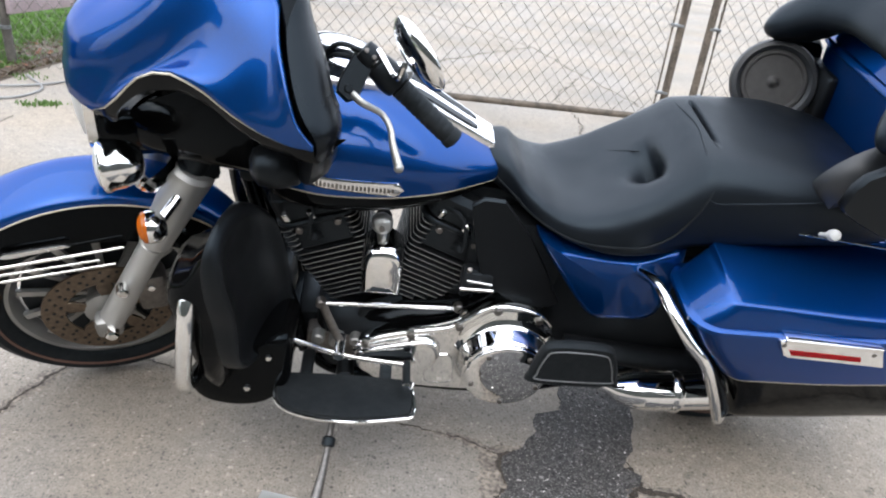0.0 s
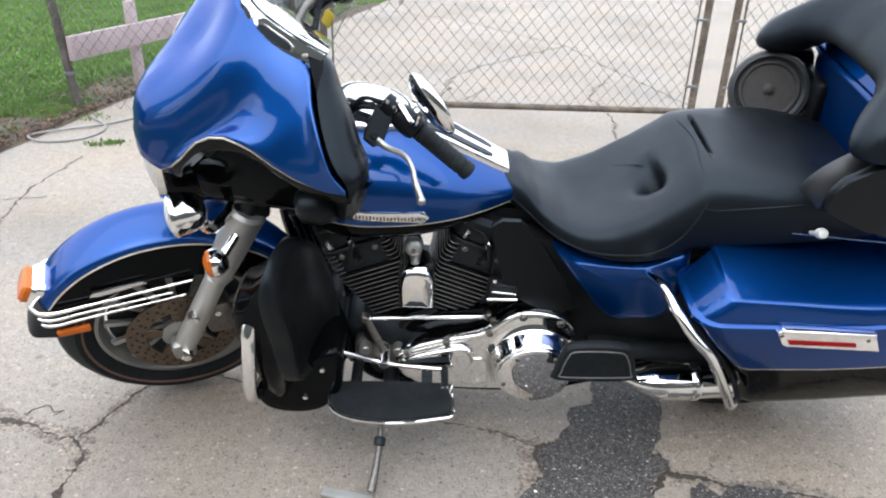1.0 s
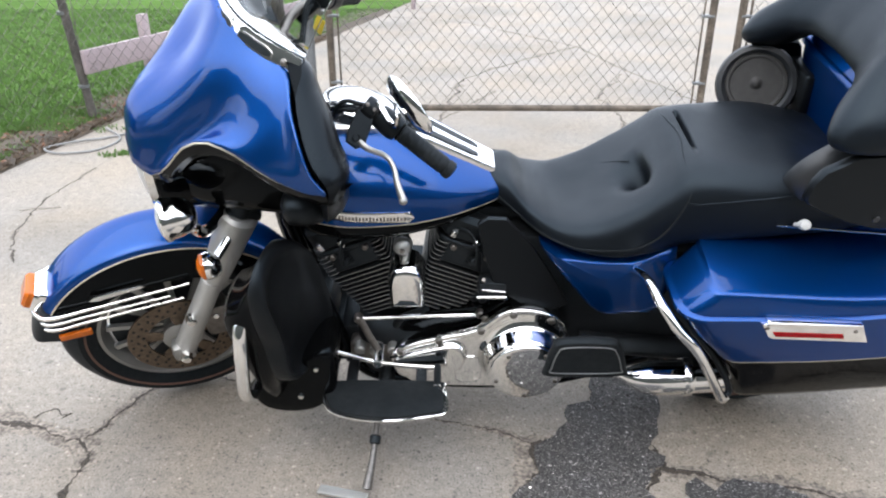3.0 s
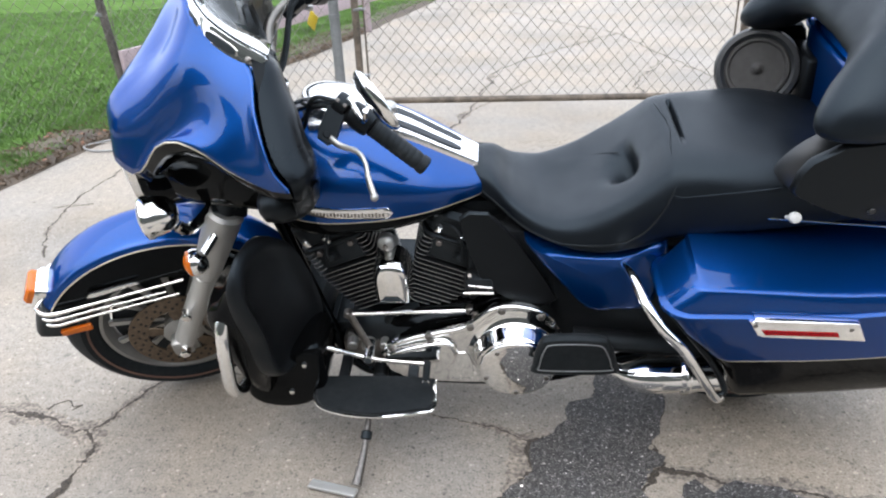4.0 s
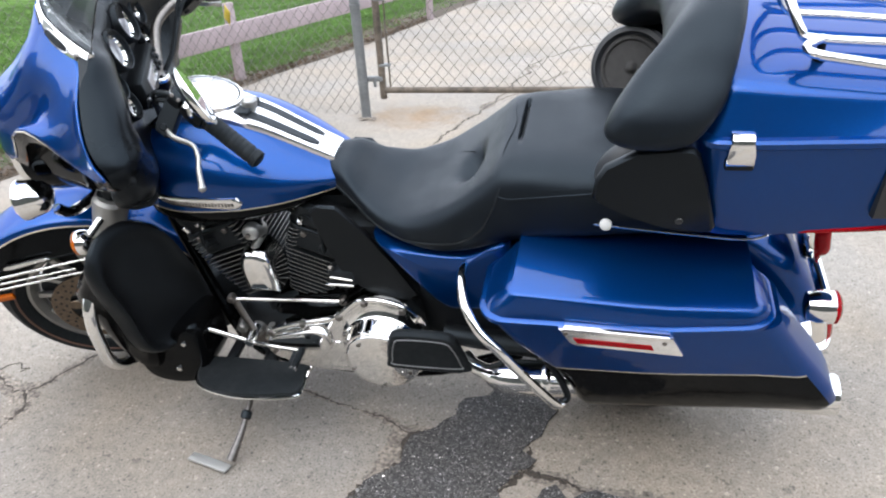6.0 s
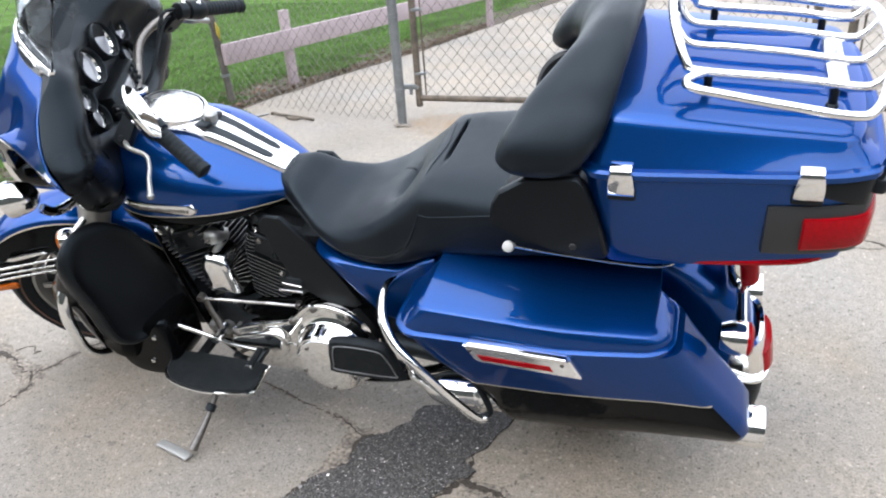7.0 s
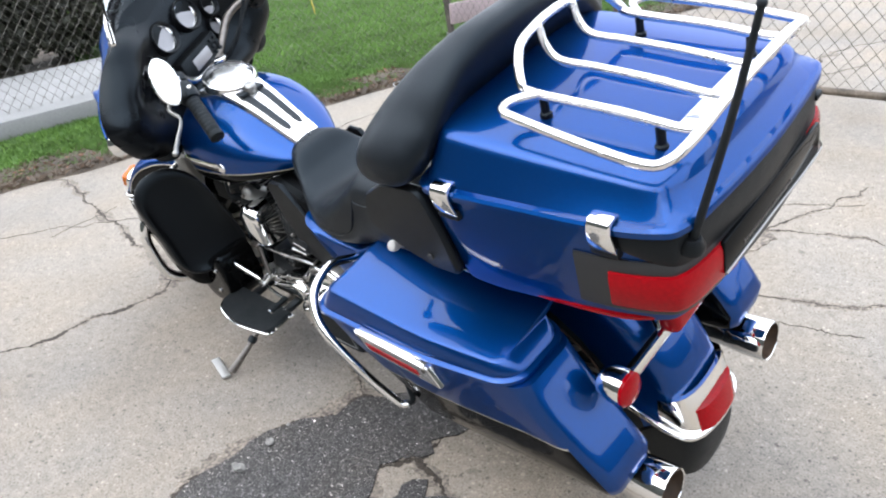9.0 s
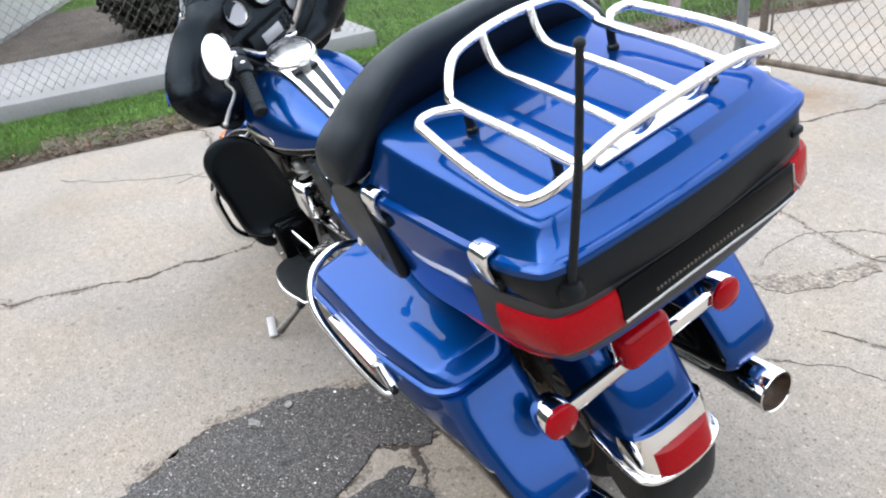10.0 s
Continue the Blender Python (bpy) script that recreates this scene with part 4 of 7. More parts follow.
# -- seat --
s_t = spl([(-0.775, 0.82), (-0.755, 0.852), (-0.72, 0.852), (-0.66, 0.805), (-0.58, 0.778), (-0.50, 0.79), (-0.42, 0.83), (-0.36, 0.88), (-0.31, 0.922), (-0.24, 0.932), (-0.1, 0.932), (0.02, 0.915), (0.1, 0.90)])
s_w = spl([(-0.775, 0.04), (-0.75, 0.075), (-0.70, 0.105), (-0.62, 0.155), (-0.52, 0.195), (-0.42, 0.208), (-0.34, 0.205), (-0.26, 0.21), (-0.12, 0.225), (0.0, 0.22), (0.1, 0.2)])
s_b = spl([(-0.775, 0.80), (-0.75, 0.775), (-0.69, 0.745), (-0.63, 0.715), (-0.56, 0.69), (-0.46, 0.675), (-0.38, 0.68), (-0.3, 0.705), (-0.15, 0.74), (0.1, 0.77)])
DIMPLE = 0.045
seat_n = spl([(-0.8, 2.8), (-0.45, 2.9), (-0.30, 4.2), (0.12, 4.6)])
sxs = sorted([-0.775 + 0.875 * k / 90 for k in range(91)] + [-0.2985 + 0.0016 * k for k in range(20)] + [-0.4415 + 0.004 * k for k in range(20)])
rings = []
for x in sxs:
    zt, zb = s_t(x), s_b(x)
    dish = 0.022 * math.exp(-((x + 0.58) / 0.12) ** 2)
    ring = sring(x, s_w(x), zt, zb, zb + (zt - zb) * 0.42, seat_n(x), 3.4, 84)
    out = []
    for (_, y, z) in ring:
        k = abs(y) / max(s_w(x), 0.01)
        z2 = z - dish * (1 - k * k) * (1 if z > zb + (zt - zb) * 0.5 else 0)
        # hollow between the rider's bolster and the pillion
        dent = 0.075 * math.exp(-((x + 0.392) / (0.034 if x < -0.392 else 0.011)) ** 2 - ((y + DIMPLE) / 0.034) ** 2) if z > zb + (zt - zb) * 0.5 else 0
        crest = 0.022 * math.exp(-((x + 0.43) / 0.10) ** 2) * min(1, (k / 0.85) ** 3) if z > zb + (zt - zb) * 0.5 else 0
        # open slot across the front of the pillion
        slot = 0.030 * math.exp(-((x + 0.283) / 0.0052) ** 4) * min(1.0, max(0.0, (0.088 - abs(y - 0.024)) / 0.012)) if z > zb + (zt - zb) * 0.6 else 0
        out.append((x + dent * 0.5, y, z2 - dent + crest - slot))
    rings.append(out)
seat = part("seat", loft(rings), M_VINYL, bike, "black vinyl two-up seat with stitched seams", smooth=70)
part("seat_slot", box((-0.283, 0.024, 0.905), (0.008, 0.165, 0.008), None, 0.002), M_RUBBER, seat, "dark slot in the pillion seat")


def seat_side(x, f, s=-1):
    """A point on the seat's flank at height share f."""
    zt, zb = s_t(x), s_b(x)
    zm = zb + (zt - zb) * 0.42
    z = zb + (zt - zb) * f
    n = seat_n(x) if z > zm else 3.4
    h = zt - zm if z > zm else zm - zb
    return (x, s * s_w(x) * (1 - min(1, abs(z - zm) / h) ** n) ** (1 / n) * 1.006, z)


SEAM = ((-0.745, 0.52), (-0.735, 0.4), (-0.69, 0.28), (-0.64, 0.26), (-0.58, 0.32), (-0.525, 0.37), (-0.43, 0.38), (-0.37, 0.43), (-0.335, 0.6), (-0.315, 0.8), (-0.30, 0.93))
for s in (-1, 1):
    part("seat_seam", tube([seat_side(x, f, s) for x, f in SEAM], 0.0024, 6, 5), M_DARK, seat)



def seat_top(x, k):
    """A point on the seat's upper side at share k of its half width."""
    zt, zb = s_t(x), s_b(x)
    zm = zb + (zt - zb) * 0.42
    n = seat_n(x)
    dish = 0.022 * math.exp(-((x + 0.58) / 0.12) ** 2) * (1 - k * k)
    return (x, k * s_w(x), zm + (zt - zm) * (1 - abs(k) ** n) ** (1 / n) - dish + 0.0004)


side_run = [(-0.09, 0.79), (-0.14, 0.76), (-0.20, 0.72), (-0.26, 0.69), (-0.30, 0.70)]
border = [seat_side(x, f, -1) for x, f in side_run] + [seat_top(-0.323, -0.965)] + [seat_top(-0.319 + 0.02 * (1 - abs(k)) ** 2, k) for k in (-0.9, -0.75, -0.55, -0.35, -0.1, 0.1, 0.35, 0.55, 0.75, 0.9)] + [seat_top(-0.323, 0.965)] + [seat_side(x, f, 1) for x, f in side_run[::-1]]
part("pillion_seam", tube(border, 0.0021, 6, 4), M_VINYL, seat, "stitched border seam of the pillion")
part("bolster_seam", tube([seat_top(x, k) for x, k in ((-0.516, 0.58), (-0.483, 0.46), (-0.453, 0.34), (-0.425, 0.2), (-0.405, 0.08))], 0.0014, 6, 4), M_RUBBER, seat)

# -- passenger backrest wrapping the trunk --
BACK = spl([(0.0, 0.072, 1.200, 0.052, 0.075, 0.5), (0.10, 0.068, 1.198, 0.054, 0.075, 0.5), (0.17, 0.050, 1.180, 0.064, 0.075, 0.55), (0.22, 0.022, 1.142, 0.080, 0.078, 0.6), (0.27, 0.002, 1.103, 0.090, 0.064, 0.6), (0.30, -0.002, 1.090, 0.078, 0.046, 0.5), (0.317, 0.0, 1.082, 0.05, 0.027, 0.4), (0.323, 0.0, 1.079, 0.012, 0.006, 0.4)])
rings = []
for k in range(81):
    y = 0.323 * math.sin((k / 40 - 1) * math.pi / 2)
    xc, zc, tx, hh, lean = BACK(abs(y))
    ring = []
    for j in range(40):
        a = math.tau * j / 40
        c, q = math.cos(a), math.sin(a)
        ver = math.copysign(abs(q) ** 0.8, q) * hh
        ring.append((xc + math.copysign(abs(c) ** 0.8, c) * tx + lean * ver, y, zc + ver))
    rings.append(ring)
part("passenger_backrest", loft(rings), M_VINYL, bike, "black padded wrap-around passenger backrest", smooth=70)

# speaker pods under the backrest
for s in (-1, 1):
    o = [(-0.118, 0.935), (-0.112, 0.975), (-0.096, 1.003), (-0.04, 1.038), (0.03, 1.045), (0.058, 1.044), (0.07, 1.03), (0.091, 0.962), (0.112, 0.875), (0.105, 0.862), (0.05, 0.862), (-0.01, 0.878), (-0.068, 0.902), (-0.105, 0.922)]
    pm = Matrix(((1, 0, 0, 0), (0, 0, s, s * 0.278), (0, 1, 0, 0), (0, 0, 0, 1)))
    b = plate(o, 0.024, pm, 0.006, 0)
    b = box((0.06, s * 0.22, 0.935), (0.036, 0.14, 0.14), None, 0.01, b)
    pod = part("speaker_pod", b, M_SATIN, bike, "black speaker pod beside the trunk", smooth=50)
    part("pod_screw", rod((0.045, s * 0.300, 0.89), (0.045, s * 0.305, 0.89), 0.008, 6), M_GREY, pod)
    sm = axis_to((-0.048, 0.228, 0.950) if s > 0 else (-0.02, -0.17, 0.930), (-0.32, -0.85 * s, 0.40))
    spk = part("speaker", moved(lathe([(0.082, -0.045), (0.099, -0.02), (0.102, 0.004), (0.097, 0.014), (0.086, 0.016), (0.078, 0.006), (0.045, -0.004), (0.025, -0.006), (0.022, 0.0), (0.008, 0.004)], None, 40), sm), M_GREY, pod, "round passenger speaker")
    part("speaker_cone", moved(lathe([(0.077, 0.006), (0.074, 0.011), (0.068, 0.011), (0.062, 0.004), (0.03, -0.003), (0.024, 0.002), (0.014, 0.008), (0.003, 0.009)], None, 32), sm), M_CONE, spk, "dusty grey speaker cone")
    part("speaker_dome", moved(lathe([(0.014, 0.004), (0.012, 0.010), (0.006, 0.014), (0.001, 0.015)], None, 20), sm), M_CONE, spk)

# -- trunk --
LIP = [(0.05, -0.10), (0.053, -0.24), (0.075, -0.295), (0.13, -0.306), (0.28, -0.299), (0.44, -0.288), (0.52, -0.268), (0.546, -0.242), (0.558, -0.17), (0.566, 0.0)]
RIDGE = [(0.085, -0.10), (0.088, -0.225), (0.105, -0.25), (0.15, -0.257), (0.28, -0.253), (0.42, -0.245), (0.49, -0.238), (0.515, -0.215), (0.528, -0.15), (0.535, 0.0)]


def trunk_ring(fx, fy, z, lift=None, base=None):
    base = base or LIP
    pts = base + [(x, -y) for x, y in base[-2::-1]]
    c = catmull([(*q, 0) for q in pts], 5, True)
    out = []
    for q in c:
        x, y = 0.30 + (q.x - 0.30) * fx, q.y * fy
        out.append((x, y, z + (lift(x, y) if lift else 0)))
    return out


rise = lambda x, y: 0.028 * max(0, (x - 0.2) / 0.4)
b = loft([trunk_ring(0.80, 0.82, 0.838, rise), trunk_ring(0.885, 0.90, 0.842, rise), trunk_ring(0.90, 0.915, 0.858, rise),
          trunk_ring(0.94, 0.95, 0.96), trunk_ring(0.965, 0.972, 1.03), trunk_ring(0.965, 0.972, 1.046)])
trunk = part("trunk", b, M_BLUE, bike, "blue hard trunk with a chrome luggage rack", smooth=50)
dip = lambda x, y: -0.042 * max(0, (x - 0.10) / 0.42) + 0.010 * (1 - (y / 0.26) ** 2)
side_dip = lambda x, y: -0.042 * max(0, (x - 0.10) / 0.42)
b = loft([trunk_ring(0.985, 0.985, 1.047), trunk_ring(1.0, 1.0, 1.051), trunk_ring(1.0, 1.0, 1.061), trunk_ring(0.985, 0.985, 1.066), trunk_ring(0.955, 0.95, 1.067),
          trunk_ring(1.0, 1.0, 1.132, side_dip, RIDGE), trunk_ring(0.99, 0.985, 1.140, side_dip, RIDGE), trunk_ring(0.968, 0.955, 1.146, dip, RIDGE), trunk_ring(0.92, 0.90, 1.150, dip, RIDGE), trunk_ring(0.6, 0.6, 1.153, dip, RIDGE), trunk_ring(0.2, 0.2, 1.153, dip, RIDGE)])
lid = part("trunk_lid", b, M_BLUE, trunk, "blue trunk lid with a raised smooth top", smooth=40)
part("lid_plate", box((0, 0, 0), (0.034, 0.21, 0.006), Matrix.Translation((0.482, 0.0, 1.1275)) @ Matrix.Rotation(radians(5.7), 4, "Y"), 0.002), M_RACK, lid, "polished metal strip")


def latch_strap(x, y, s):
    """A bent strap hooked over the lid's lip."""
    prof = [(-0.030, 1.0705), (-0.022, 1.0765), (-0.010, 1.0785), (0.0, 1.076), (0.0065, 1.068), (0.0075, 1.054), (0.006, 1.040), (0.002, 1.024), (-0.004, 1.012)]
    rows = []
    for w in (-1.0, -0.9, 0.9, 1.0):
        k = 0.0018 if abs(w) == 1.0 else 0.0
        top = [(x + w * (0.0195 + 0.0035 * min(1, max(0, (1.07 - z) / 0.03))), s * (abs(y) + d - k), z - k) for d, z in prof]
        low = [(q[0], s * (abs(y) + d - 0.006), q[2] - 0.004) for q, (d, z) in zip(top, prof)]
        rows.append(top + low[::-1])
    return loft(rows)


for x, y in ((0.135, -0.307), (0.437, -0.288)):
    for s in (-1, 1):
        la = part("latch", latch_strap(x, y, s), M_CHROME, trunk, "curved chrome trunk latch", smooth=40)
        part("latch_base", box((x, s * (abs(y) - 0.016), 1.017), (0.05, 0.03, 0.022), Matrix(), 0.005), M_SATIN, la)

# rear band with wrap-round lamps
def trunk_band(f, z0, z1, x_from, s=None, push=0.0, slope=0.0):
    """A strip standing on the trunk's outline, behind x_from."""
    pts = [q for q in trunk_ring(f, f, 0.0) if q[0] >= x_from and (s is None or s * q[1] > -0.001)]
    pts.sort(key=lambda q: math.atan2(q[1], q[0] - 0.2))
    rows = []
    for q in pts:
        n = Vector((q[0] - 0.3, q[1] * 1.4, 0)).normalized()
        p = Vector(q)
        lo, hi = z0 + slope * max(0, q[0] - x_from), z1
        rows.append([p - n * 0.02 + Vector((0, 0, lo)), p + n * push * 0.6 + Vector((0, 0, lo)), p + n * push + Vector((0, 0, lo + 0.006)), p + n * push + Vector((0, 0, hi - 0.006)), p + n * push * 0.6 + Vector((0, 0, hi)), p - n * 0.02 + Vector((0, 0, hi))])
    return loft(rows)


part("rear_band", trunk_band(0.962, 0.898, 1.0, 0.37, push=0.006), M_GREY, trunk, "dark grey rear band")
part("rear_upper_band", trunk_band(0.966, 1.032, 1.045, 0.43, push=0.005, slope=-0.42), M_SATIN, trunk, "dark grey band below the lid")
part("rear_plate_panel", box((0.560, 0.015, 0.952), (0.008, 0.36, 0.062), Matrix(), 0.002), M_BLACK, trunk, "gloss black panel with plain silver bars")
part("panel_border", tube([(0.565, -0.165, 0.924), (0.565, 0.0, 0.924), (0.565, 0.19, 0.924), (0.563, 0.195, 0.95), (0.562, 0.195, 0.98)], 0.0025, 8, 4), M_ALU, trunk)
for k in range(24):
    part("panel_bar", box((0.5645, -0.1 + 0.0076 * k, 0.940), (0.002, 0.0040, 0.0045 if k % 5 else 0.006), bevel=0.0005), M_STEEL, trunk)
for s in (-1, 1):
    pts = [q for q in trunk_ring(0.985, 0.985, 0.0) if q[0] >= 0.43 and s * q[1] > 0.14]
    pts.sort(key=lambda q: s * math.atan2(q[1], q[0] - 0.2))
    rows = []
    for q in pts:
        n = Vector((q[0] - 0.3, q[1] * 1.4, 0)).normalized()
        p = Vector(q)
        rows.append([p - n * 0.02 + Vector((0, 0, 0.912)), p + n * 0.004 + Vector((0, 0, 0.912)), p + n * 0.008 + Vector((0, 0, 0.92)), p + n * 0.008 + Vector((0, 0, 0.968)), p + n * 0.004 + Vector((0, 0, 0.977)), p - n * 0.02 + Vector((0, 0, 0.977))])
    part("trunk_lamp", loft(rows), M_RED, trunk, "red wrap-round trunk lamp")
    part("red_strip", tube([(0.14, s * 0.262, 0.846), (0.33, s * 0.262, 0.856), (0.46, s * 0.25, 0.866), (0.52, s * 0.2, 0.872)], 0.009, 8, 5), M_RED, trunk, "thin red reflector strip")
# antenna
an = part("antenna", tube([(0.545, -0.225, 1.02), (0.60, -0.212, 1.22), (0.635, -0.205, 1.365)], lambda u: 0.0065 - 0.002 * u, 10, 5), M_RUBBER, trunk, "black rubber antenna")
part("antenna_base", moved(lathe([(0.02, 0), (0.02, 0.01), (0.012, 0.022)], None, 16), axis_to((0.543, -0.226, 1.012), (0.2, 0, 1))), M_SATIN, an)
bl = bmesh.new()
bmesh.ops.create_icosphere(bl, subdivisions=2, radius=0.0065, matrix=Matrix.Translation((0.635, -0.205, 1.366)))
part("antenna_tip", bl, M_RUBBER, an)
part("antenna_bracket", box((0.537, 0.226, 1.016), (0.03, 0.026, 0.014), Matrix(), 0.005), M_SATIN, trunk)

# luggage rack
HALF = [(0.245, -0.225, 1.186), (0.38, -0.238, 1.167), (0.485, -0.238, 1.150), (0.518, -0.222, 1.152), (0.536, -0.18, 1.168), (0.547, -0.11, 1.190)]
rk = part("luggage_rack", tube(HALF + [(0.551, 0.0, 1.197)] + [(x, -y, z) for x, y, z in HALF[::-1]], 0.0082, 12, 8), M_RACK, bike, "chrome tube luggage rack")
HOOP = [(0.543, -0.148, 1.181), (0.528, -0.148, 1.163), (0.50, -0.148, 1.156), (0.40, -0.15, 1.170), (0.25, -0.152, 1.184), (0.225, -0.15, 1.20), (0.205, -0.115, 1.24), (0.195, -0.06, 1.25)]
part("rack_hoop", tube(HOOP + [(0.19, 0, 1.252)] + [(x, -y, z) for x, y, z in HOOP[::-1]], 0.0082, 12, 8), M_RACK, rk)
for s in (-1, 1):
    part("rack_corner", tube([(0.262, s * 0.152, 1.184), (0.232, s * 0.185, 1.186), (0.232, s * 0.213, 1.187), (0.252, s * 0.227, 1.186)], 0.0082, 12, 6), M_RACK, rk)
for y in (-0.05, 0.05):
    part("rack_bar", tube([(0.198, y, 1.248), (0.205, y, 1.215), (0.23, y, 1.19), (0.30, y, 1.183), (0.40, y, 1.172), (0.50, y, 1.157), (0.53, y, 1.167), (0.549, y, 1.192)], 0.0078, 10, 6), M_RACK, rk)
for x, y in ((0.264, -0.15), (0.466, -0.149), (0.264, 0.15), (0.466, 0.149)):
    st_ = part("rack_post", rod((x, y, 1.10), (x, y, 1.165 if x > 0.4 else 1.182), 0.0075, 12), M_SATIN, rk, "black rack post")
    part("post_foot", rod((x, y, 1.10), (x, y, 1.127 if x > 0.4 else 1.152), 0.0105, 12), M_SATIN, st_)

# -- saddlebags --
def cut_long(ring, n=6):
    """Long sides of an outline cut into n lengths."""
    out = []
    for k, a in enumerate(ring):
        c = ring[(k + 1) % len(ring)]
        out.append(a)
        if math.dist(a, c) > 0.2 or (abs(a[0] - c[0]) > abs(a[1] - c[1]) and math.dist(a, c) > 0.12):
            out += [(a[0] + (c[0] - a[0]) * j / n, a[1] + (c[1] - a[1]) * j / n) for j in range(1, n)]
    return out


def bag_ring(z, grow=0.0, x0=None, x1=None, yo=None, yi=None, r=0.024):
    xf = spl([(0.372, -0.140), (0.42, -0.152), (0.52, -0.215), (0.62, -0.30), (0.70, -0.345)])(z) if x0 is None else x0
    xr = spl([(0.372, 0.398), (0.41, 0.415), (0.46, 0.402), (0.55, 0.342), (0.64, 0.28), (0.70, 0.248)])(z) if x1 is None else x1
    o = spl([(0.372, 0.334), (0.42, 0.347), (0.52, 0.369), (0.62, 0.386), (0.70, 0.391)])(z) if yo is None else yo
    i = 0.19 if yi is None else yi
    # the outer side turns in towards the tail, more so at the lid
    turn_in = lambda x: 0.030 * min(1, max(0, (x - 0.0) / 0.24)) ** 1.2 * min(1, max(0.25, (z - 0.38) / 0.28))
    out = []
    for x, y in cut_long(round_rect(xf - grow, xr + grow, i - grow, o + grow, r, 7)):
        out.append((x, -(y - turn_in(x) * (y - i) / (o - i)), z))
    return out


def bag_body():
    zs = (0.364, 0.369, 0.386, 0.44, 0.48, 0.52, 0.56, 0.60, 0.64, 0.665, 0.673)
    b = loft([bag_ring(z, -0.012 if z == 0.364 else (-0.004 if z == 0.369 else 0), r=0.045 if z > 0.45 else 0.030) for z in zs])
    for v in b.verts:
        if v.co.z < 0.45:
            v.co.z += (0.075 * v.co.x + 0.0) * (0.45 - v.co.z) / 0.08
    two_tone(b, [((0, 0, 0.530), (0.03, 0, -1)), ((0, 0, 0.5265), (0.03, 0, -1))])
    tail = spl([(0.372, 0.398), (0.41, 0.415), (0.46, 0.402), (0.55, 0.342), (0.64, 0.28), (0.70, 0.248)])
    for f in b.faces:
        c = f.calc_center_median()
        if c.z > 0.385 and c.x > tail(c.z) - 0.022:
            f.material_index = 0
    return b


def bag_lid():
    R = []
    for z, g, x0, x1, yo, yi, r in ((0.672, 0, -0.343, 0.244, 0.394, 0.185, 0.060), (0.675, 0.005, -0.343, 0.244, 0.394, 0.185, 0.060), (0.684, 0.005, -0.343, 0.244, 0.394, 0.185, 0.060), (0.688, 0.001, -0.341, 0.242, 0.392, 0.187, 0.058),
                                    (0.6885, 0, -0.338, 0.240, 0.389, 0.19, 0.056), (0.693, 0, -0.333, 0.238, 0.3885, 0.19, 0.052), (0.738, 0, -0.290, 0.214, 0.3765, 0.190, 0.030), (0.7425, 0, -0.285, 0.212, 0.374, 0.190, 0.029), (0.745, 0, -0.280, 0.210, 0.368, 0.190, 0.028),
                                    (0.7475, 0, -0.276, 0.208, 0.355, 0.188, 0.019), (0.754, 0, -0.274, 0.208, 0.30, 0.165, 0.018), (0.759, 0, -0.273, 0.207, 0.25, 0.145, 0.016), (0.763, 0, -0.272, 0.206, 0.20, 0.125, 0.014), (0.766, 0, -0.270, 0.205, 0.16, 0.115, 0.01)):
        fall = 0.032 * min(1, max(0, (z - 0.699) / 0.045))
        drop = lambda x: -fall * max(0, (x + 0.3) / 0.55)
        R.append([(x, y, zz + drop(x)) for x, y, zz in bag_ring(z, g, x0, x1, yo, yi, r)])
    return loft(R)


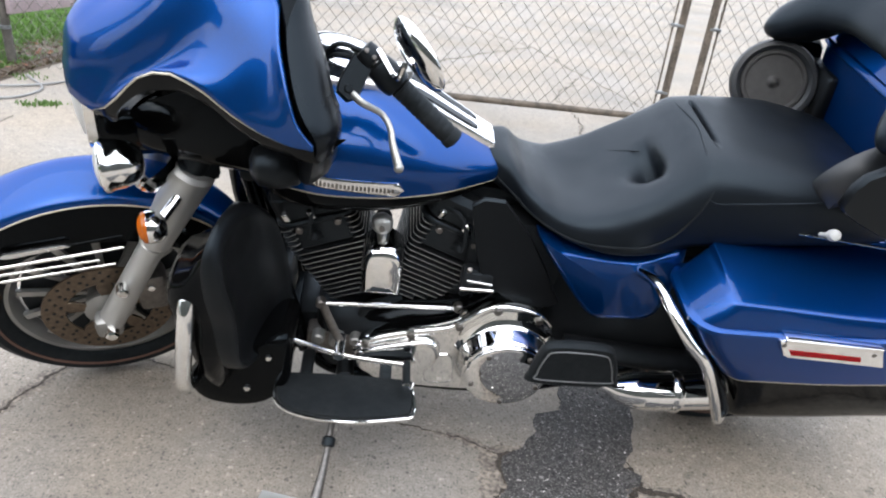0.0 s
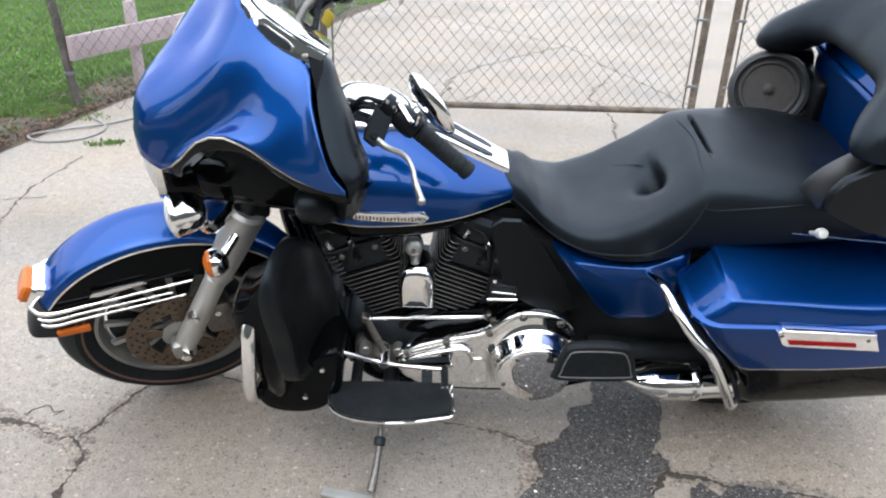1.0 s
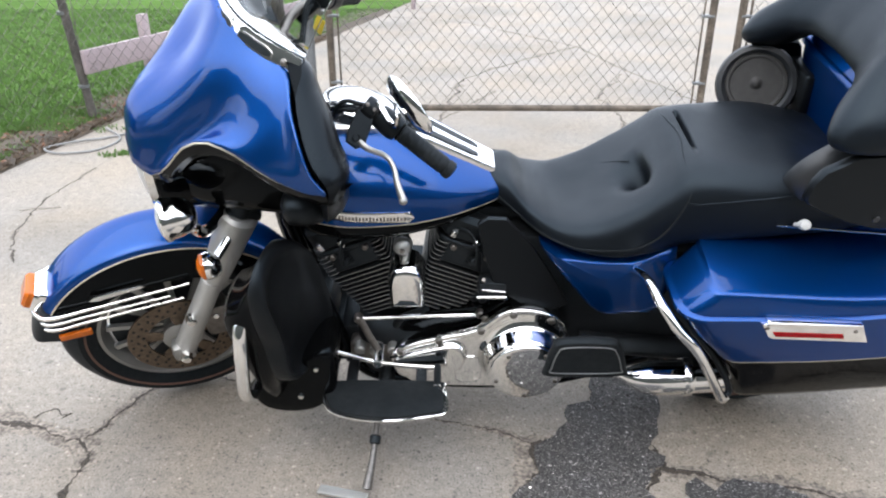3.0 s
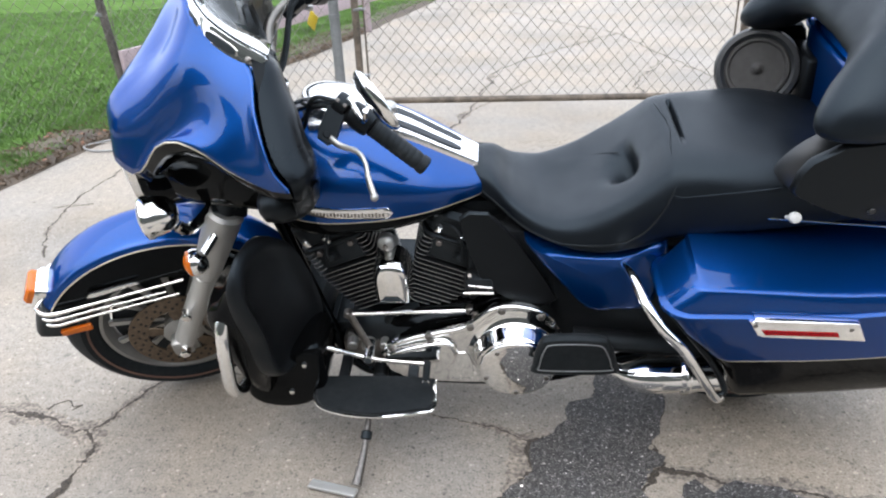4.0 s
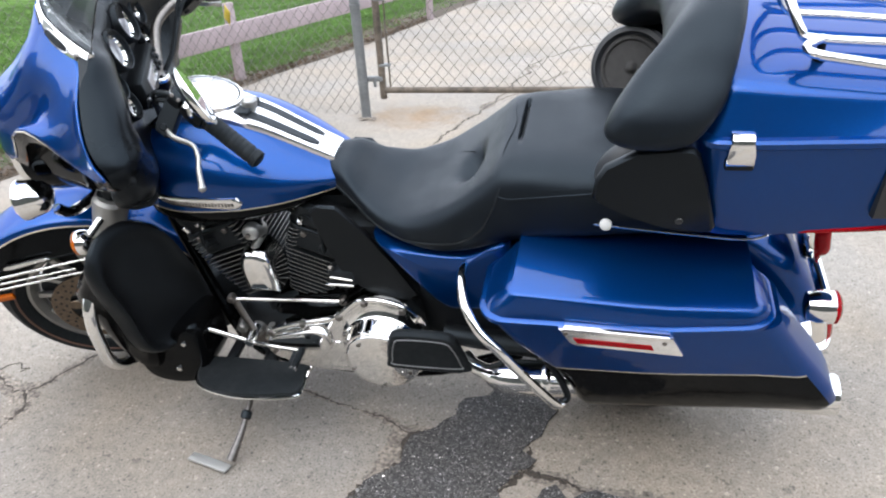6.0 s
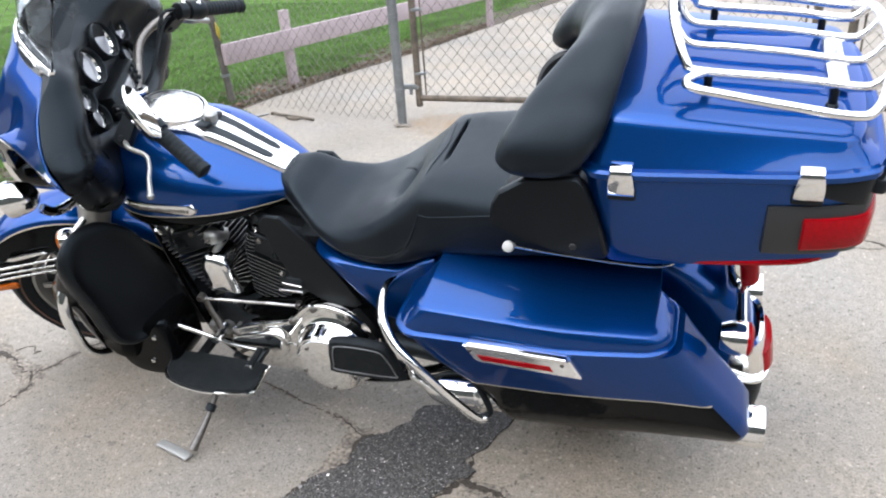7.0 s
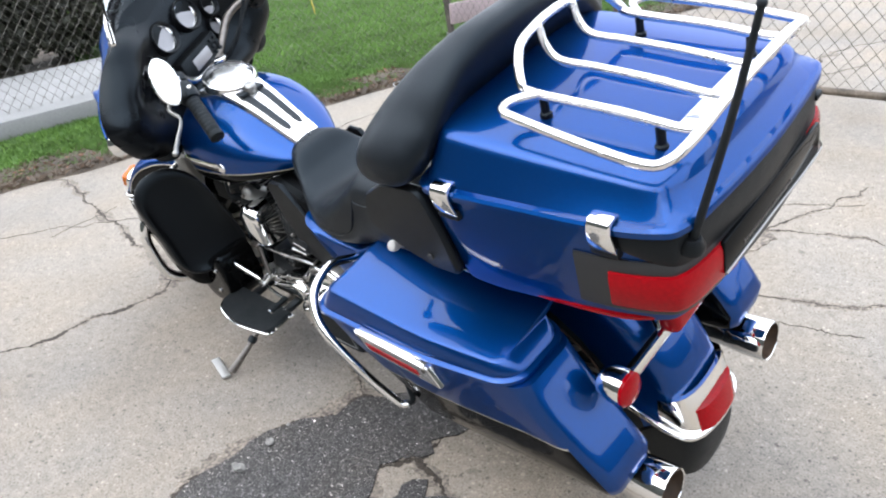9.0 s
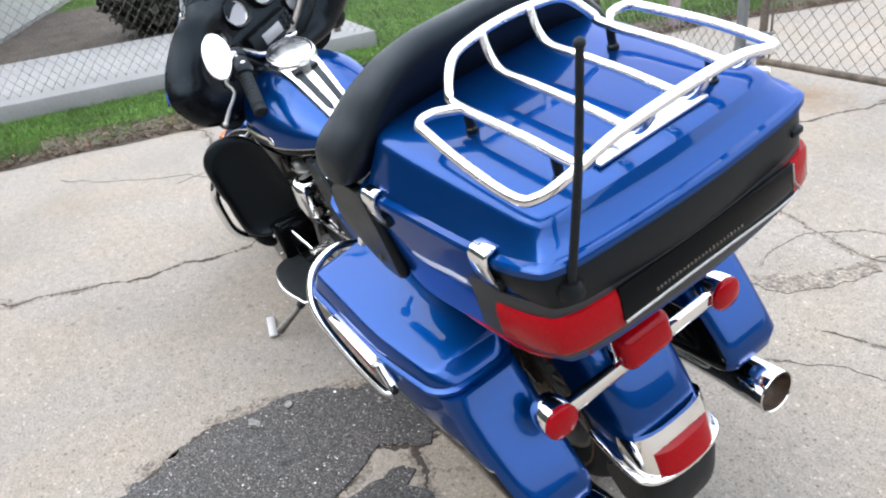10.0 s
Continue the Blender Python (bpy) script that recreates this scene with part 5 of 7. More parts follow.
bags = sides("saddlebag", bag_body, M_BLUE, None, "blue hard saddlebag with a black lower half", smooth=50, mats=[M_BLUE, M_GOLD, M_BLACK])
for s, bag in zip((-1, 1), bags):
    b = bag_lid()
    part("saddlebag_lid", b if s < 0 else mirrored(b), M_BLUE, bag, "blue saddlebag lid with a raised top", smooth=46)
    # latch plate with reflector
    out = [(-0.175, 0.684), (0.05, 0.676), (0.074, 0.630), (-0.14, 0.64), (-0.152, 0.645)]
    m = Matrix(((1, 0, 0, 0), (0, 0, s, s * 0.378), (0, 1, 0, 0), (0, 0, 0, 1)))
    pl = part("latch_plate", plate(out, 0.030, m, 0.003), M_DULLCHROME, bag, "chrome saddlebag latch plate with reflector")
    m2 = Matrix(((1, 0, 0, 0), (0, 0, s, s * 0.4065), (0, 1, 0, 0), (0, 0, 0, 1)))
    part("latch_reflector", plate([(-0.146, 0.661), (0.01, 0.655), (0.016, 0.6425), (-0.136, 0.6475)], 0.003, m2, 0.0008), M_RED, pl, "red reflector")
    part("latch_cap", box((-0.06, s * 0.402, 0.683), (0.21, 0.024, 0.012), Matrix.Translation((-0.06, 0, 0.683)) @ Matrix.Rotation(radians(2.1), 4, "Y") @ Matrix.Translation((0.06, 0, -0.683)), 0.004), M_CHROME, pl)
    for x, z in ((-0.16, 0.672), (0.035, 0.663)):
        part("plate_screw", rod((x, s * 0.404, z), (x, s * 0.4095, z), 0.005, 10), M_STEEL, pl)
    # guard bar
    g = [(-0.408, s * 0.13, 0.62), (-0.405, s * 0.2, 0.662), (-0.398, s * 0.28, 0.700), (-0.380, s * 0.352, 0.688), (-0.345, s * 0.395, 0.650), (-0.297, s * 0.410, 0.600), (-0.235, s * 0.395, 0.49), (-0.188, s * 0.372, 0.400), (-0.172, s * 0.358, 0.386)]
    part("bag_guard", tube(g, 0.0115, 12, 6), M_CHROME, bike, "chrome saddlebag guard")
    part("guard_bar_upper", tube([(-0.176, s * 0.358, 0.388), (-0.160, s * 0.345, 0.402), (-0.195, s * 0.325, 0.47), (-0.25, s * 0.31, 0.54), (-0.30, s * 0.26, 0.58)], 0.0085, 10, 5), M_SATIN, bike, "black inner bar of the bag guard")
    part("bag_rail", tube([(-0.17, s * 0.205, 0.808), (-0.06, s * 0.235, 0.818), (0.08, s * 0.235, 0.805), (0.2, s * 0.215, 0.785), (0.25, s * 0.195, 0.80)], 0.0026, 8, 6), M_CHROME, bike, "thin chrome rail over the bag")
    part("bag_knob", moved(lathe([(0.005, -0.03), (0.005, 0.0), (0.011, 0.004), (0.0125, 0.012), (0.011, 0.02), (0.004, 0.023)], None, 18), axis_to((-0.09, s * 0.275, 0.855), (0, s * 0.5, 0.35))), M_WHITE, bike, "pale mounting knob")

# -- rear fender, lamps, exhaust --
RC = Vector((0, 0, 0.322))
b = fender_shell(RC, 0.395, 0.098, -10, 95, crown=0.05, side=0.10, n=36)
rf = part("rear_fender", b, M_BLUE, bike, "blue rear fender")
b = fender_shell(RC, 0.404, 0.104, -14, 4.5, crown=0.054, side=0.09, n=12)
part("fender_bumper", b, M_SATIN, rf, "black fender lip")
rows = [RC + Vector((0.29, -0.105, 0.075)), RC + Vector((0.40, -0.108, 0.045)), RC + Vector((0.448, -0.085, 0.038)), RC + Vector((0.463, 0, 0.036)), RC + Vector((0.448, 0.085, 0.038)), RC + Vector((0.40, 0.108, 0.045)), RC + Vector((0.29, 0.105, 0.075))]
part("fender_trim", tube(rows, 0.008, 10, 6), M_CHROME, rf, "chrome fender trim")
fl = part("fender_lamp", fender_shell(RC, 0.406, 0.100, 3, 18.5, crown=0.058, side=0.03, n=14, thick=0.006), M_CHROME, rf, "chrome fender lamp housing")
part("fender_lamp_lens", fender_shell(RC, 0.425, 0.080, 5.5, 13.2, crown=0.05, side=0.012, n=12, thick=0.01), M_RED, fl, "red lens")
part("lamp_bar", box((0.375, 0, 0.615), (0.022, 0.40, 0.034), Matrix(), 0.008), M_CHROME, bike, "chrome turn-signal bar")
tl = part("tail_lamp", box((0, 0, 0), (0.052, 0.122, 0.082), Matrix.Translation((0.382, 0.0, 0.652)) @ Matrix.Rotation(radians(-8), 4, "Y"), 0.022, segs=4), M_RED, bike, "red rounded tail lamp")
part("tail_lamp_base", box((0, 0, 0), (0.03, 0.128, 0.088), Matrix.Translation((0.357, 0.0, 0.652)) @ Matrix.Rotation(radians(-8), 4, "Y"), 0.012), M_CHROME, tl, "chrome lamp base")
for s in (-1, 1):
    sg = part("rear_turn_signal", moved(lathe([(0.012, -0.055), (0.03, -0.05), (0.037, -0.03), (0.037, 0.0), (0.034, 0.004)], None, 28), axis_to((0.385, s * 0.216, 0.612), (1, 0, 0))), M_CHROME, bike, "chrome rear turn signal")
    part("signal_lens", moved(lathe([(0.036, 0.0), (0.036, 0.008), (0.028, 0.014), (0.008, 0.016)], None, 28), axis_to((0.385, s * 0.216, 0.612), (1, 0, 0))), M_RED, sg, "red lens")
    yb = 0.208 if s < 0 else 0.27
    mp = [(-0.44, s * 0.17, 0.31), (-0.40, s * (yb + 0.0), 0.312), (-0.3, s * (yb + 0.02), 0.312), (0.0, s * yb, 0.318), (0.3, s * yb, 0.322), (0.425, s * yb, 0.324)]
    mu = part("muffler", tube(mp, lambda u: 0.021 + 0.026 * min(1, max(0, (u - 0.26) / 0.12)), 24, 6), M_CHROME, bike, "chrome muffler")
    mt = axis_to((0.388, s * yb, 0.323), (1, 0, 0.03))
    part("muffler_tip", moved(lathe([(0.047, -0.03), (0.05, 0.0), (0.051, 0.062), (0.049, 0.066), (0.045, 0.062), (0.044, 0.0), (0.02, -0.02)], None, 36), mt), M_CHROME, mu, "chrome exhaust tip")
    part("muffler_bore", moved(lathe([(0.044, -0.018), (0.0448, 0.0655), (0.0435, 0.0655), (0.042, -0.012), (0.01, -0.015)], None, 30), mt), M_SOOT, mu, "sooty exhaust bore")
    part("muffler_clamp", moved(lathe([(0.05, -0.012), (0.054, -0.006), (0.054, 0.006), (0.05, 0.012)], None, 28), axis_to((-0.22, s * (yb + 0.015), 0.314), (1, 0, 0))), M_DULLCHROME, mu)

# -- engine --
crank = Vector((-0.955, 0, 0.28))
part("crankcase", box((-0.93, 0, 0.30), (0.36, 0.26, 0.22), Matrix(), 0.05, segs=4), M_DARK, bike, "dark engine case")
part("gearbox", box((-0.65, 0, 0.36), (0.28, 0.24, 0.22), Matrix(), 0.04, segs=3), M_DARK, bike, "dark gearbox case")
for sgn, nm in ((-1, "front"), (1, "rear")):
    d = Vector((sgn * math.sin(radians(22.5)), 0, math.cos(radians(22.5))))
    side = Vector((d.z, 0, -d.x))
    frame_m = Matrix((( side.x, 0, d.x, crank.x), (0, 1, 0, 0), (side.z, 0, d.z, crank.z), (0, 0, 0, 1)))
    cy = part("cylinder", moved(lathe([(0.062, 0.12), (0.066, 0.13), (0.066, 0.41), (0.06, 0.42)], None, 30), frame_m), M_DARK, bike, "black finned engine cylinder")
    def fin(x0, x1, h):
        q = plate(round_rect(x0, x1, -0.117, 0.117, min(0.016, (x1 - x0) * 0.4), 5), 0.0036, frame_m @ Matrix.Translation((0, 0, h)), 0.001)
        q.normal_update()
        for f in q.faces:
            f.material_index = 1 if abs(f.normal.dot(d)) < 0.35 else 0
        part("cooling_fin", q, M_DARK, cy, "", 40, [M_DARK, M_FINEDGE])
    for k in range(16):
        h = 0.19 + 0.0142 * k
        gx = 0.056 + 0.034 * min(k, 10) / 10
        if k < 11:
            fin(-gx, gx, h)
        else:
            fin(-gx, -0.056, h)
            fin(0.056, gx, h)
    hd_ = part("cylinder_head", moved(plate(round_rect(-0.072, 0.072, -0.112, 0.112, 0.02, 5), 0.075, Matrix.Translation((0, 0, 0.342)), 0.006), frame_m), M_DARK, cy, "black cylinder head")
    part("spark_plug_boot", moved(rod((0.012 * sgn, -0.105, 0.375), (0.016 * sgn, -0.142, 0.392), 0.011, 12), frame_m), M_RUBBER, hd_)
    for x in (-0.045, 0.045):
        part("head_bolt", moved(rod((x, -0.110, 0.40), (x, -0.122, 0.40), 0.008, 10), frame_m), M_STEEL, hd_)
    part("rocker_cover", moved(plate(round_rect(-0.094, 0.094, -0.112, 0.112, 0.04), 0.078, Matrix.Translation((0, 0, 0.414)), 0.014), frame_m), M_DARK, cy, "black rocker cover")
    part("rocker_base", moved(plate(round_rect(-0.098, 0.098, -0.116, 0.116, 0.04), 0.012, Matrix.Translation((0, 0, 0.407)), 0.003), frame_m), M_DARK, cy)
    for x, y in ((-0.06, -0.1), (0.06, -0.1), (0, -0.112)):
        part("cover_bolt", moved(rod((x, y - 0.012, 0.43), (x, y - 0.018, 0.452), 0.008, 8), frame_m), M_DULLCHROME, cy)
    part("spark_lead", tube([frame_m @ Vector((0.0, -0.1, 0.36)), frame_m @ Vector((0.02 * sgn, -0.14, 0.39)), frame_m @ Vector((-0.03 * sgn, -0.12, 0.46)), (-0.955, -0.06, 0.72)], 0.005, 8, 5), M_RUBBER, cy)
# horn cover: a domed bell with a flat face
b = pillow([(0.0, 0.070), (0.026, 0.062), (0.043, 0.038), (0.047, 0.0), (0.045, -0.062), (0.038, -0.069), (-0.038, -0.069), (-0.045, -0.062), (-0.047, 0.0), (-0.043, 0.038), (-0.026, 0.062)], 0.085, Matrix(((1, 0, 0, -0.962), (0, 0, -1, -0.115), (0, 1, 0, 0.592), (0, 0, 0, 1))), 0.034, 3, None, 0.004)
hc = part("horn_cover", b, M_CHROME, bike, "chrome horn cover between the cylinders", smooth=60)
part("horn_bracket", box((-0.968, -0.118, 0.672), (0.036, 0.03, 0.07), Matrix(), 0.012), M_DARK, hc)
part("horn_cap", moved(lathe([(0.020, -0.05), (0.0235, -0.044), (0.0235, 0.002), (0.021, 0.012), (0.014, 0.018), (0.003, 0.020)], None, 24), axis_to((-0.970, -0.142, 0.690), (0, -0.8, 0.45))), M_ALU, hc, "rounded chrome cap above the horn")
part("horn_nut", rod((-0.970, -0.158, 0.690), (-0.970, -0.170, 0.693), 0.0065, 6), M_STEEL, hc)

# primary cover
def slab(outline, y0, y1, mat, name, parent, label="", bevel=0.012, steps=4):
    """A cover standing on the bike's left flank: outline in (x, z), from y0 out to y1."""
    m = Matrix(((1, 0, 0, 0), (0, 0, -1, y0), (0, 1, 0, 0), (0, 0, 0, 1)))
    return part(name, plate(outline, abs(y1 - y0), m, bevel, steps), mat, parent, label, smooth=35)


pc = slab([(-1.01, 0.31), (-1.0, 0.355), (-0.94, 0.388), (-0.86, 0.412), (-0.785, 0.432), (-0.745, 0.468), (-0.705, 0.503), (-0.66, 0.512), (-0.60, 0.500), (-0.56, 0.465), (-0.535, 0.40), (-0.54, 0.31), (-0.58, 0.25), (-0.65, 0.225), (-0.75, 0.222), (-0.88, 0.225), (-0.975, 0.245)], -0.13, -0.186, M_CHROME, "primary_cover", bike, "chrome primary drive cover", 0.016, 3)
part("cover_lip", tube([(-1.008, -0.178, 0.335), (-0.985, -0.18, 0.367), (-0.93, -0.18, 0.392), (-0.86, -0.18, 0.413), (-0.79, -0.18, 0.432), (-0.755, -0.18, 0.458), (-0.72, -0.18, 0.492), (-0.69, -0.18, 0.507), (-0.64, -0.18, 0.507), (-0.59, -0.18, 0.490), (-0.56, -0.178, 0.458)], 0.0095, 12, 4), M_CHROME, pc, "polished rounded lip of the cover")
# swelling at the front end over the engine sprocket
part("cover_nose", moved(pillow([(-1.005, 0.33), (-0.985, 0.36), (-0.92, 0.384), (-0.845, 0.40), (-0.81, 0.378), (-0.812, 0.33), (-0.85, 0.29), (-0.95, 0.275), (-0.995, 0.29)], 0.020, Matrix(((1, 0, 0, 0), (0, 0, -1, -0.184), (0, 1, 0, 0), (0, 0, 0, 1))), 0.014, 3), Matrix()), M_CHROME, pc, "", smooth=60)
slab([(-0.835, 0.255), (-0.835, 0.335), (-0.80, 0.35), (-0.775, 0.34), (-0.765, 0.26), (-0.80, 0.245)], -0.184, -0.188, M_CHROME, "cover_panel", pc, "", 0.003, 2)
dm = axis_to((-0.652, -0.18, 0.352), (0, -1, 0))
dr = part("clutch_housing", moved(lathe([(0.132, -0.01), (0.130, 0.004), (0.116, 0.010), (0.108, 0.020), (0.105, 0.055), (0.101, 0.062), (0.08, 0.064), (0.02, 0.064)], None, 64), dm), M_CHROME, pc, "polished round clutch housing", smooth=50)
part("clutch_cover", moved(lathe([(0.097, 0.060), (0.097, 0.068), (0.094, 0.072), (0.088, 0.074), (0.05, 0.077), (0.008, 0.078)], None, 56), dm), M_CHROME, dr, "flat round clutch cover held by five screws")
for k in range(5):
    a = math.tau * k / 5 + 0.95
    part("cover_bolt", moved(rod((0.082 * math.cos(a), 0.082 * math.sin(a), 0.072), (0.082 * math.cos(a), 0.082 * math.sin(a), 0.0785), 0.0062, 10), dm), M_STEEL, dr)
for x, z in ((-0.689, 0.503), (-0.589, 0.484), (-0.77, 0.445), (-0.881, 0.408), (-0.985, 0.368)):
    bo = part("primary_bolt", rod((x, -0.176, z), (x, -0.196, z), 0.0095, 12), M_STEEL, pc)
    part("bolt_washer", rod((x, -0.176, z), (x, -0.188, z), 0.013, 14), M_CHROME, bo)
# black case behind the cover: a broad bulge and a ribbed throat to the gearbox
ic = part("inner_cover", pillow([(-1.0, 0.37), (-0.985, 0.425), (-0.93, 0.452), (-0.85, 0.462), (-0.765, 0.478), (-0.735, 0.51), (-0.66, 0.53), (-0.58, 0.51), (-0.60, 0.44), (-0.75, 0.40), (-0.9, 0.36)], 0.040, Matrix(((1, 0, 0, 0), (0, 0, -1, -0.085), (0, 1, 0, 0), (0, 0, 0, 1))), 0.03, 3), M_BLACK, bike, "gloss black inner primary case", smooth=60)
for k in range(6):
    part("case_rib", box((0, 0, 0), (0.0035, 0.03, 0.03), Matrix.Translation((-0.765 + 0.011 * k, -0.130, 0.462 + 0.0095 * k)) @ Matrix.Rotation(radians(40), 4, "Y"), 0.001), M_BLACK, ic)
part("breather_hose", tube([(-1.0, -0.11, 0.39), (-0.985, -0.125, 0.430), (-0.95, -0.125, 0.447), (-0.91, -0.11, 0.455)], 0.011, 10, 5), M_RUBBER, bike, "black rubber hose")
# starter motor end with two bright studs
st = part("starter_motor", rod((-0.80, -0.075, 0.487), (-0.69, -0.075, 0.497), 0.034, 24), M_DARK, bike, "black starter motor")
part("starter_cover", box((-0.745, -0.145, 0.566), (0.075, 0.05, 0.052), Matrix(), 0.014), M_DARK, st, "black starter cover")
for a_, c_, r_ in (((-0.785, -0.176, 0.552), (-0.708, -0.18, 0.556), 0.0042), ((-0.772, -0.172, 0.574), (-0.712, -0.174, 0.568), 0.003)):
    part("starter_stud", rod(a_, c_, r_, 10), M_CHROME, st, "bright stud")
part("starter_lug", rod((-0.768, -0.16, 0.592), (-0.768, -0.168, 0.604), 0.006, 8), M_STEEL, st)

# shift rod and levers
lk = part("shift_rod", rod((-1.095, -0.150, 0.452), (-0.772, -0.130, 0.450), 0.0055, 10), M_DULLCHROME, bike, "steel shift rod")
for x, y in ((-1.095, -0.150), (-0.772, -0.130)):
    part("rod_end", rod((x, y + 0.01, 0.456), (x, y - 0.014, 0.456), 0.012, 12), M_STEEL, lk)
part("shift_arm", tube([(-1.095, -0.145, 0.450), (-1.07, -0.16, 0.40), (-1.045, -0.175, 0.355)], 0.011, 10, 4, flat=0.6), M_STEEL, lk)
sl = part("shift_lever", tube([(-1.176, -0.234, 0.421), (-1.12, -0.222, 0.388), (-1.056, -0.208, 0.349), (-0.98, -0.222, 0.350), (-0.884, -0.232, 0.351)], 0.0068, 10, 6, flat=0.8), M_DULLCHROME, bike, "chrome heel-toe shift lever")
part("shift_pivot", rod((-1.045, -0.15, 0.350), (-1.045, -0.222, 0.349), 0.014, 14), M_DULLCHROME, sl)
part("toe_peg", rod((-1.176, -0.226, 0.421), (-1.178, -0.27, 0.421), 0.008, 12), M_RUBBER, sl)
part("heel_peg", rod((-0.885, -0.225, 0.352), (-0.884, -0.295, 0.350), 0.0095, 12), M_RUBBER, sl)
part("peg_cap", rod((-0.884, -0.294, 0.350), (-0.884, -0.300, 0.350), 0.0105, 12), M_CHROME, sl)

# rider footboards
for s in (-1, 1):
    o = [(-1.185, 0.265), (-1.16, 0.235), (-0.885, 0.235), (-0.865, 0.26), (-0.862, 0.335), (-0.90, 0.352), (-1.02, 0.368), (-1.13, 0.352), (-1.175, 0.32)]
    m = Matrix.Translation((0, 0, 0.288)) @ Matrix.Diagonal((1, s, 1, 1))
    fb = part("footboard", plate(o, 0.012, m, 0.003, 3), M_CHROME, bike, "chrome-edged rider footboard")
    k = [(-1.02 + (x + 1.02) * 0.965, 0.295 + (y - 0.295) * 0.93) for x, y in o]
    part("footboard_pad", plate(k, 0.012, Matrix.Translation((0, 0, 0.297)) @ Matrix.Diagonal((1, s, 1, 1)), 0.004, 3), M_RUBBER, fb, "black rubber pad")
    rim = [(x, s * y, 0.2985) for x, y in (o[0], o[8], o[7], o[6], o[5], o[4], o[3])]
    part("board_trim", tube(rim, 0.0042, 8, 6), M_CHROME, fb, "polished trim along the board edge")
    for x in (-1.12, -0.93):
        part("board_bracket", box((x, s * 0.2, 0.278), (0.03, 0.12, 0.02), Matrix(), 0.006), M_DARK, fb)
# folded passenger footboards
for s in (-1, 1):
    o = [(-0.612, 0.414), (-0.60, 0.484), (-0.575, 0.512), (-0.455, 0.512), (-0.425, 0.484), (-0.405, 0.414), (-0.415, 0.392), (-0.6, 0.389)]
    m = Matrix(((1, 0, 0, 0), (0, 0, s, s * 0.272), (0, 1, 0, 0), (0, 0, 0, 1)))
    pb = part("passenger_footboard", plate(o, 0.026, m, 0.008, 3), M_RUBBER, bike, "folded black passenger footboard")
    k = [(-0.51 + (x + 0.51) * 0.84, 0.452 + (z - 0.452) * 0.74) for x, z in o]
    kk = catmull([(x, s * 0.299, z) for x, z in k], 4, True)
    part("board_outline", tube([tuple(q) for q in kk], 0.002, 6, 1, closed=True), M_GALV, pb)
    part("board_hinge", box((-0.5, s * 0.25, 0.379), (0.15, 0.06, 0.028), Matrix(), 0.008), M_DARK, pb)

# side covers, heat guards, frame, oil tank
sides("side_cover", lambda: pillow([(-0.635, 0.71), (-0.60, 0.70), (-0.50, 0.685), (-0.40, 0.685), (-0.30, 0.715), (-0.31, 0.52), (-0.40, 0.495), (-0.475, 0.50), (-0.55, 0.59)], 0.062, Matrix(((1, 0, 0, 0), (0, 0, -1, -0.13), (0, 1, 0, 0), (0, 0, 0, 1))), 0.045, 3, None, 0.006), M_BLUE, None, "blue side cover below the seat", smooth=60)
sides("heat_guard", lambda: plate([(-0.788, 0.772), (-0.765, 0.79), (-0.72, 0.788), (-0.655, 0.71), (-0.60, 0.62), (-0.548, 0.520), (-0.568, 0.503), (-0.64, 0.502), (-0.70, 0.54), (-0.744, 0.595), (-0.77, 0.68)], 0.014, Matrix(((1, 0, 0, 0), (0, 0, -1, -0.15), (0, 1, 0, 0), (0, 0, 0, 1))), 0.004, 0), M_SATIN, None, "black plastic heat guard", smooth=40)
part("inner_frame_cover", box((-0.66, 0, 0.58), (0.24, 0.25, 0.26), Matrix(), 0.03), M_DARK, bike, "dark inner frame cover")
part("oil_cooler", box((-1.215, 0, 0.36), (0.07, 0.20, 0.17), Matrix(), 0.015), M_DARK, bike, "black oil cooler")
reg = part("voltage_regulator", box((-1.13, 0, 0.285), (0.055, 0.17, 0.15), Matrix(), 0.01), M_DARK, bike, "black finned voltage regulator")
for k in range(7):
    part("regulator_fin", box((-1.165, 0, 0.225 + 0.02 * k), (0.022, 0.16, 0.004), Matrix(), 0.001), M_DARK, reg)
br = part("stand_bracket", box((-1.07, -0.105, 0.30), (0.12, 0.06, 0.075), Matrix(), 0.012), M_STEEL, bike, "grey metal bracket ahead of the engine case")
for x, z, r in ((-1.10, 0.335, 0.016), (-1.055, 0.33, 0.02), (-1.01, 0.335, 0.014)):
    part("bracket_boss", rod((x, -0.125, z), (x, -0.158, z), r, 14), M_ALU, br)
part("coil_cover", box((-1.12, -0.02, 0.70), (0.2, 0.18, 0.09), Matrix(), 0.03), M_DARK, bike)
sides("swingarm", lambda: tube([(-0.5, -0.13, 0.36), (-0.25, -0.14, 0.34), (0.03, -0.135, 0.322)], 0.03, 12, 4, flat=1.2), M_DARK, None, "black swingarm")
part("frame_backbone", box((-0.98, 0, 0.735), (0.62, 0.14, 0.05), Matrix(), 0.02), M_DARK, bike)
part("seat_pan", box((-0.32, 0, 0.69), (0.5, 0.26, 0.07), Matrix(), 0.02), M_DARK, bike)
part("rear_frame", box((-0.33, 0, 0.50), (0.48, 0.25, 0.32), Matrix(), 0.03), M_DARK, bike, "dark battery box and frame")
part("trunk_bracket", box((0.23, 0, 0.80), (0.28, 0.26, 0.06), Matrix(), 0.02), M_DARK, bike)
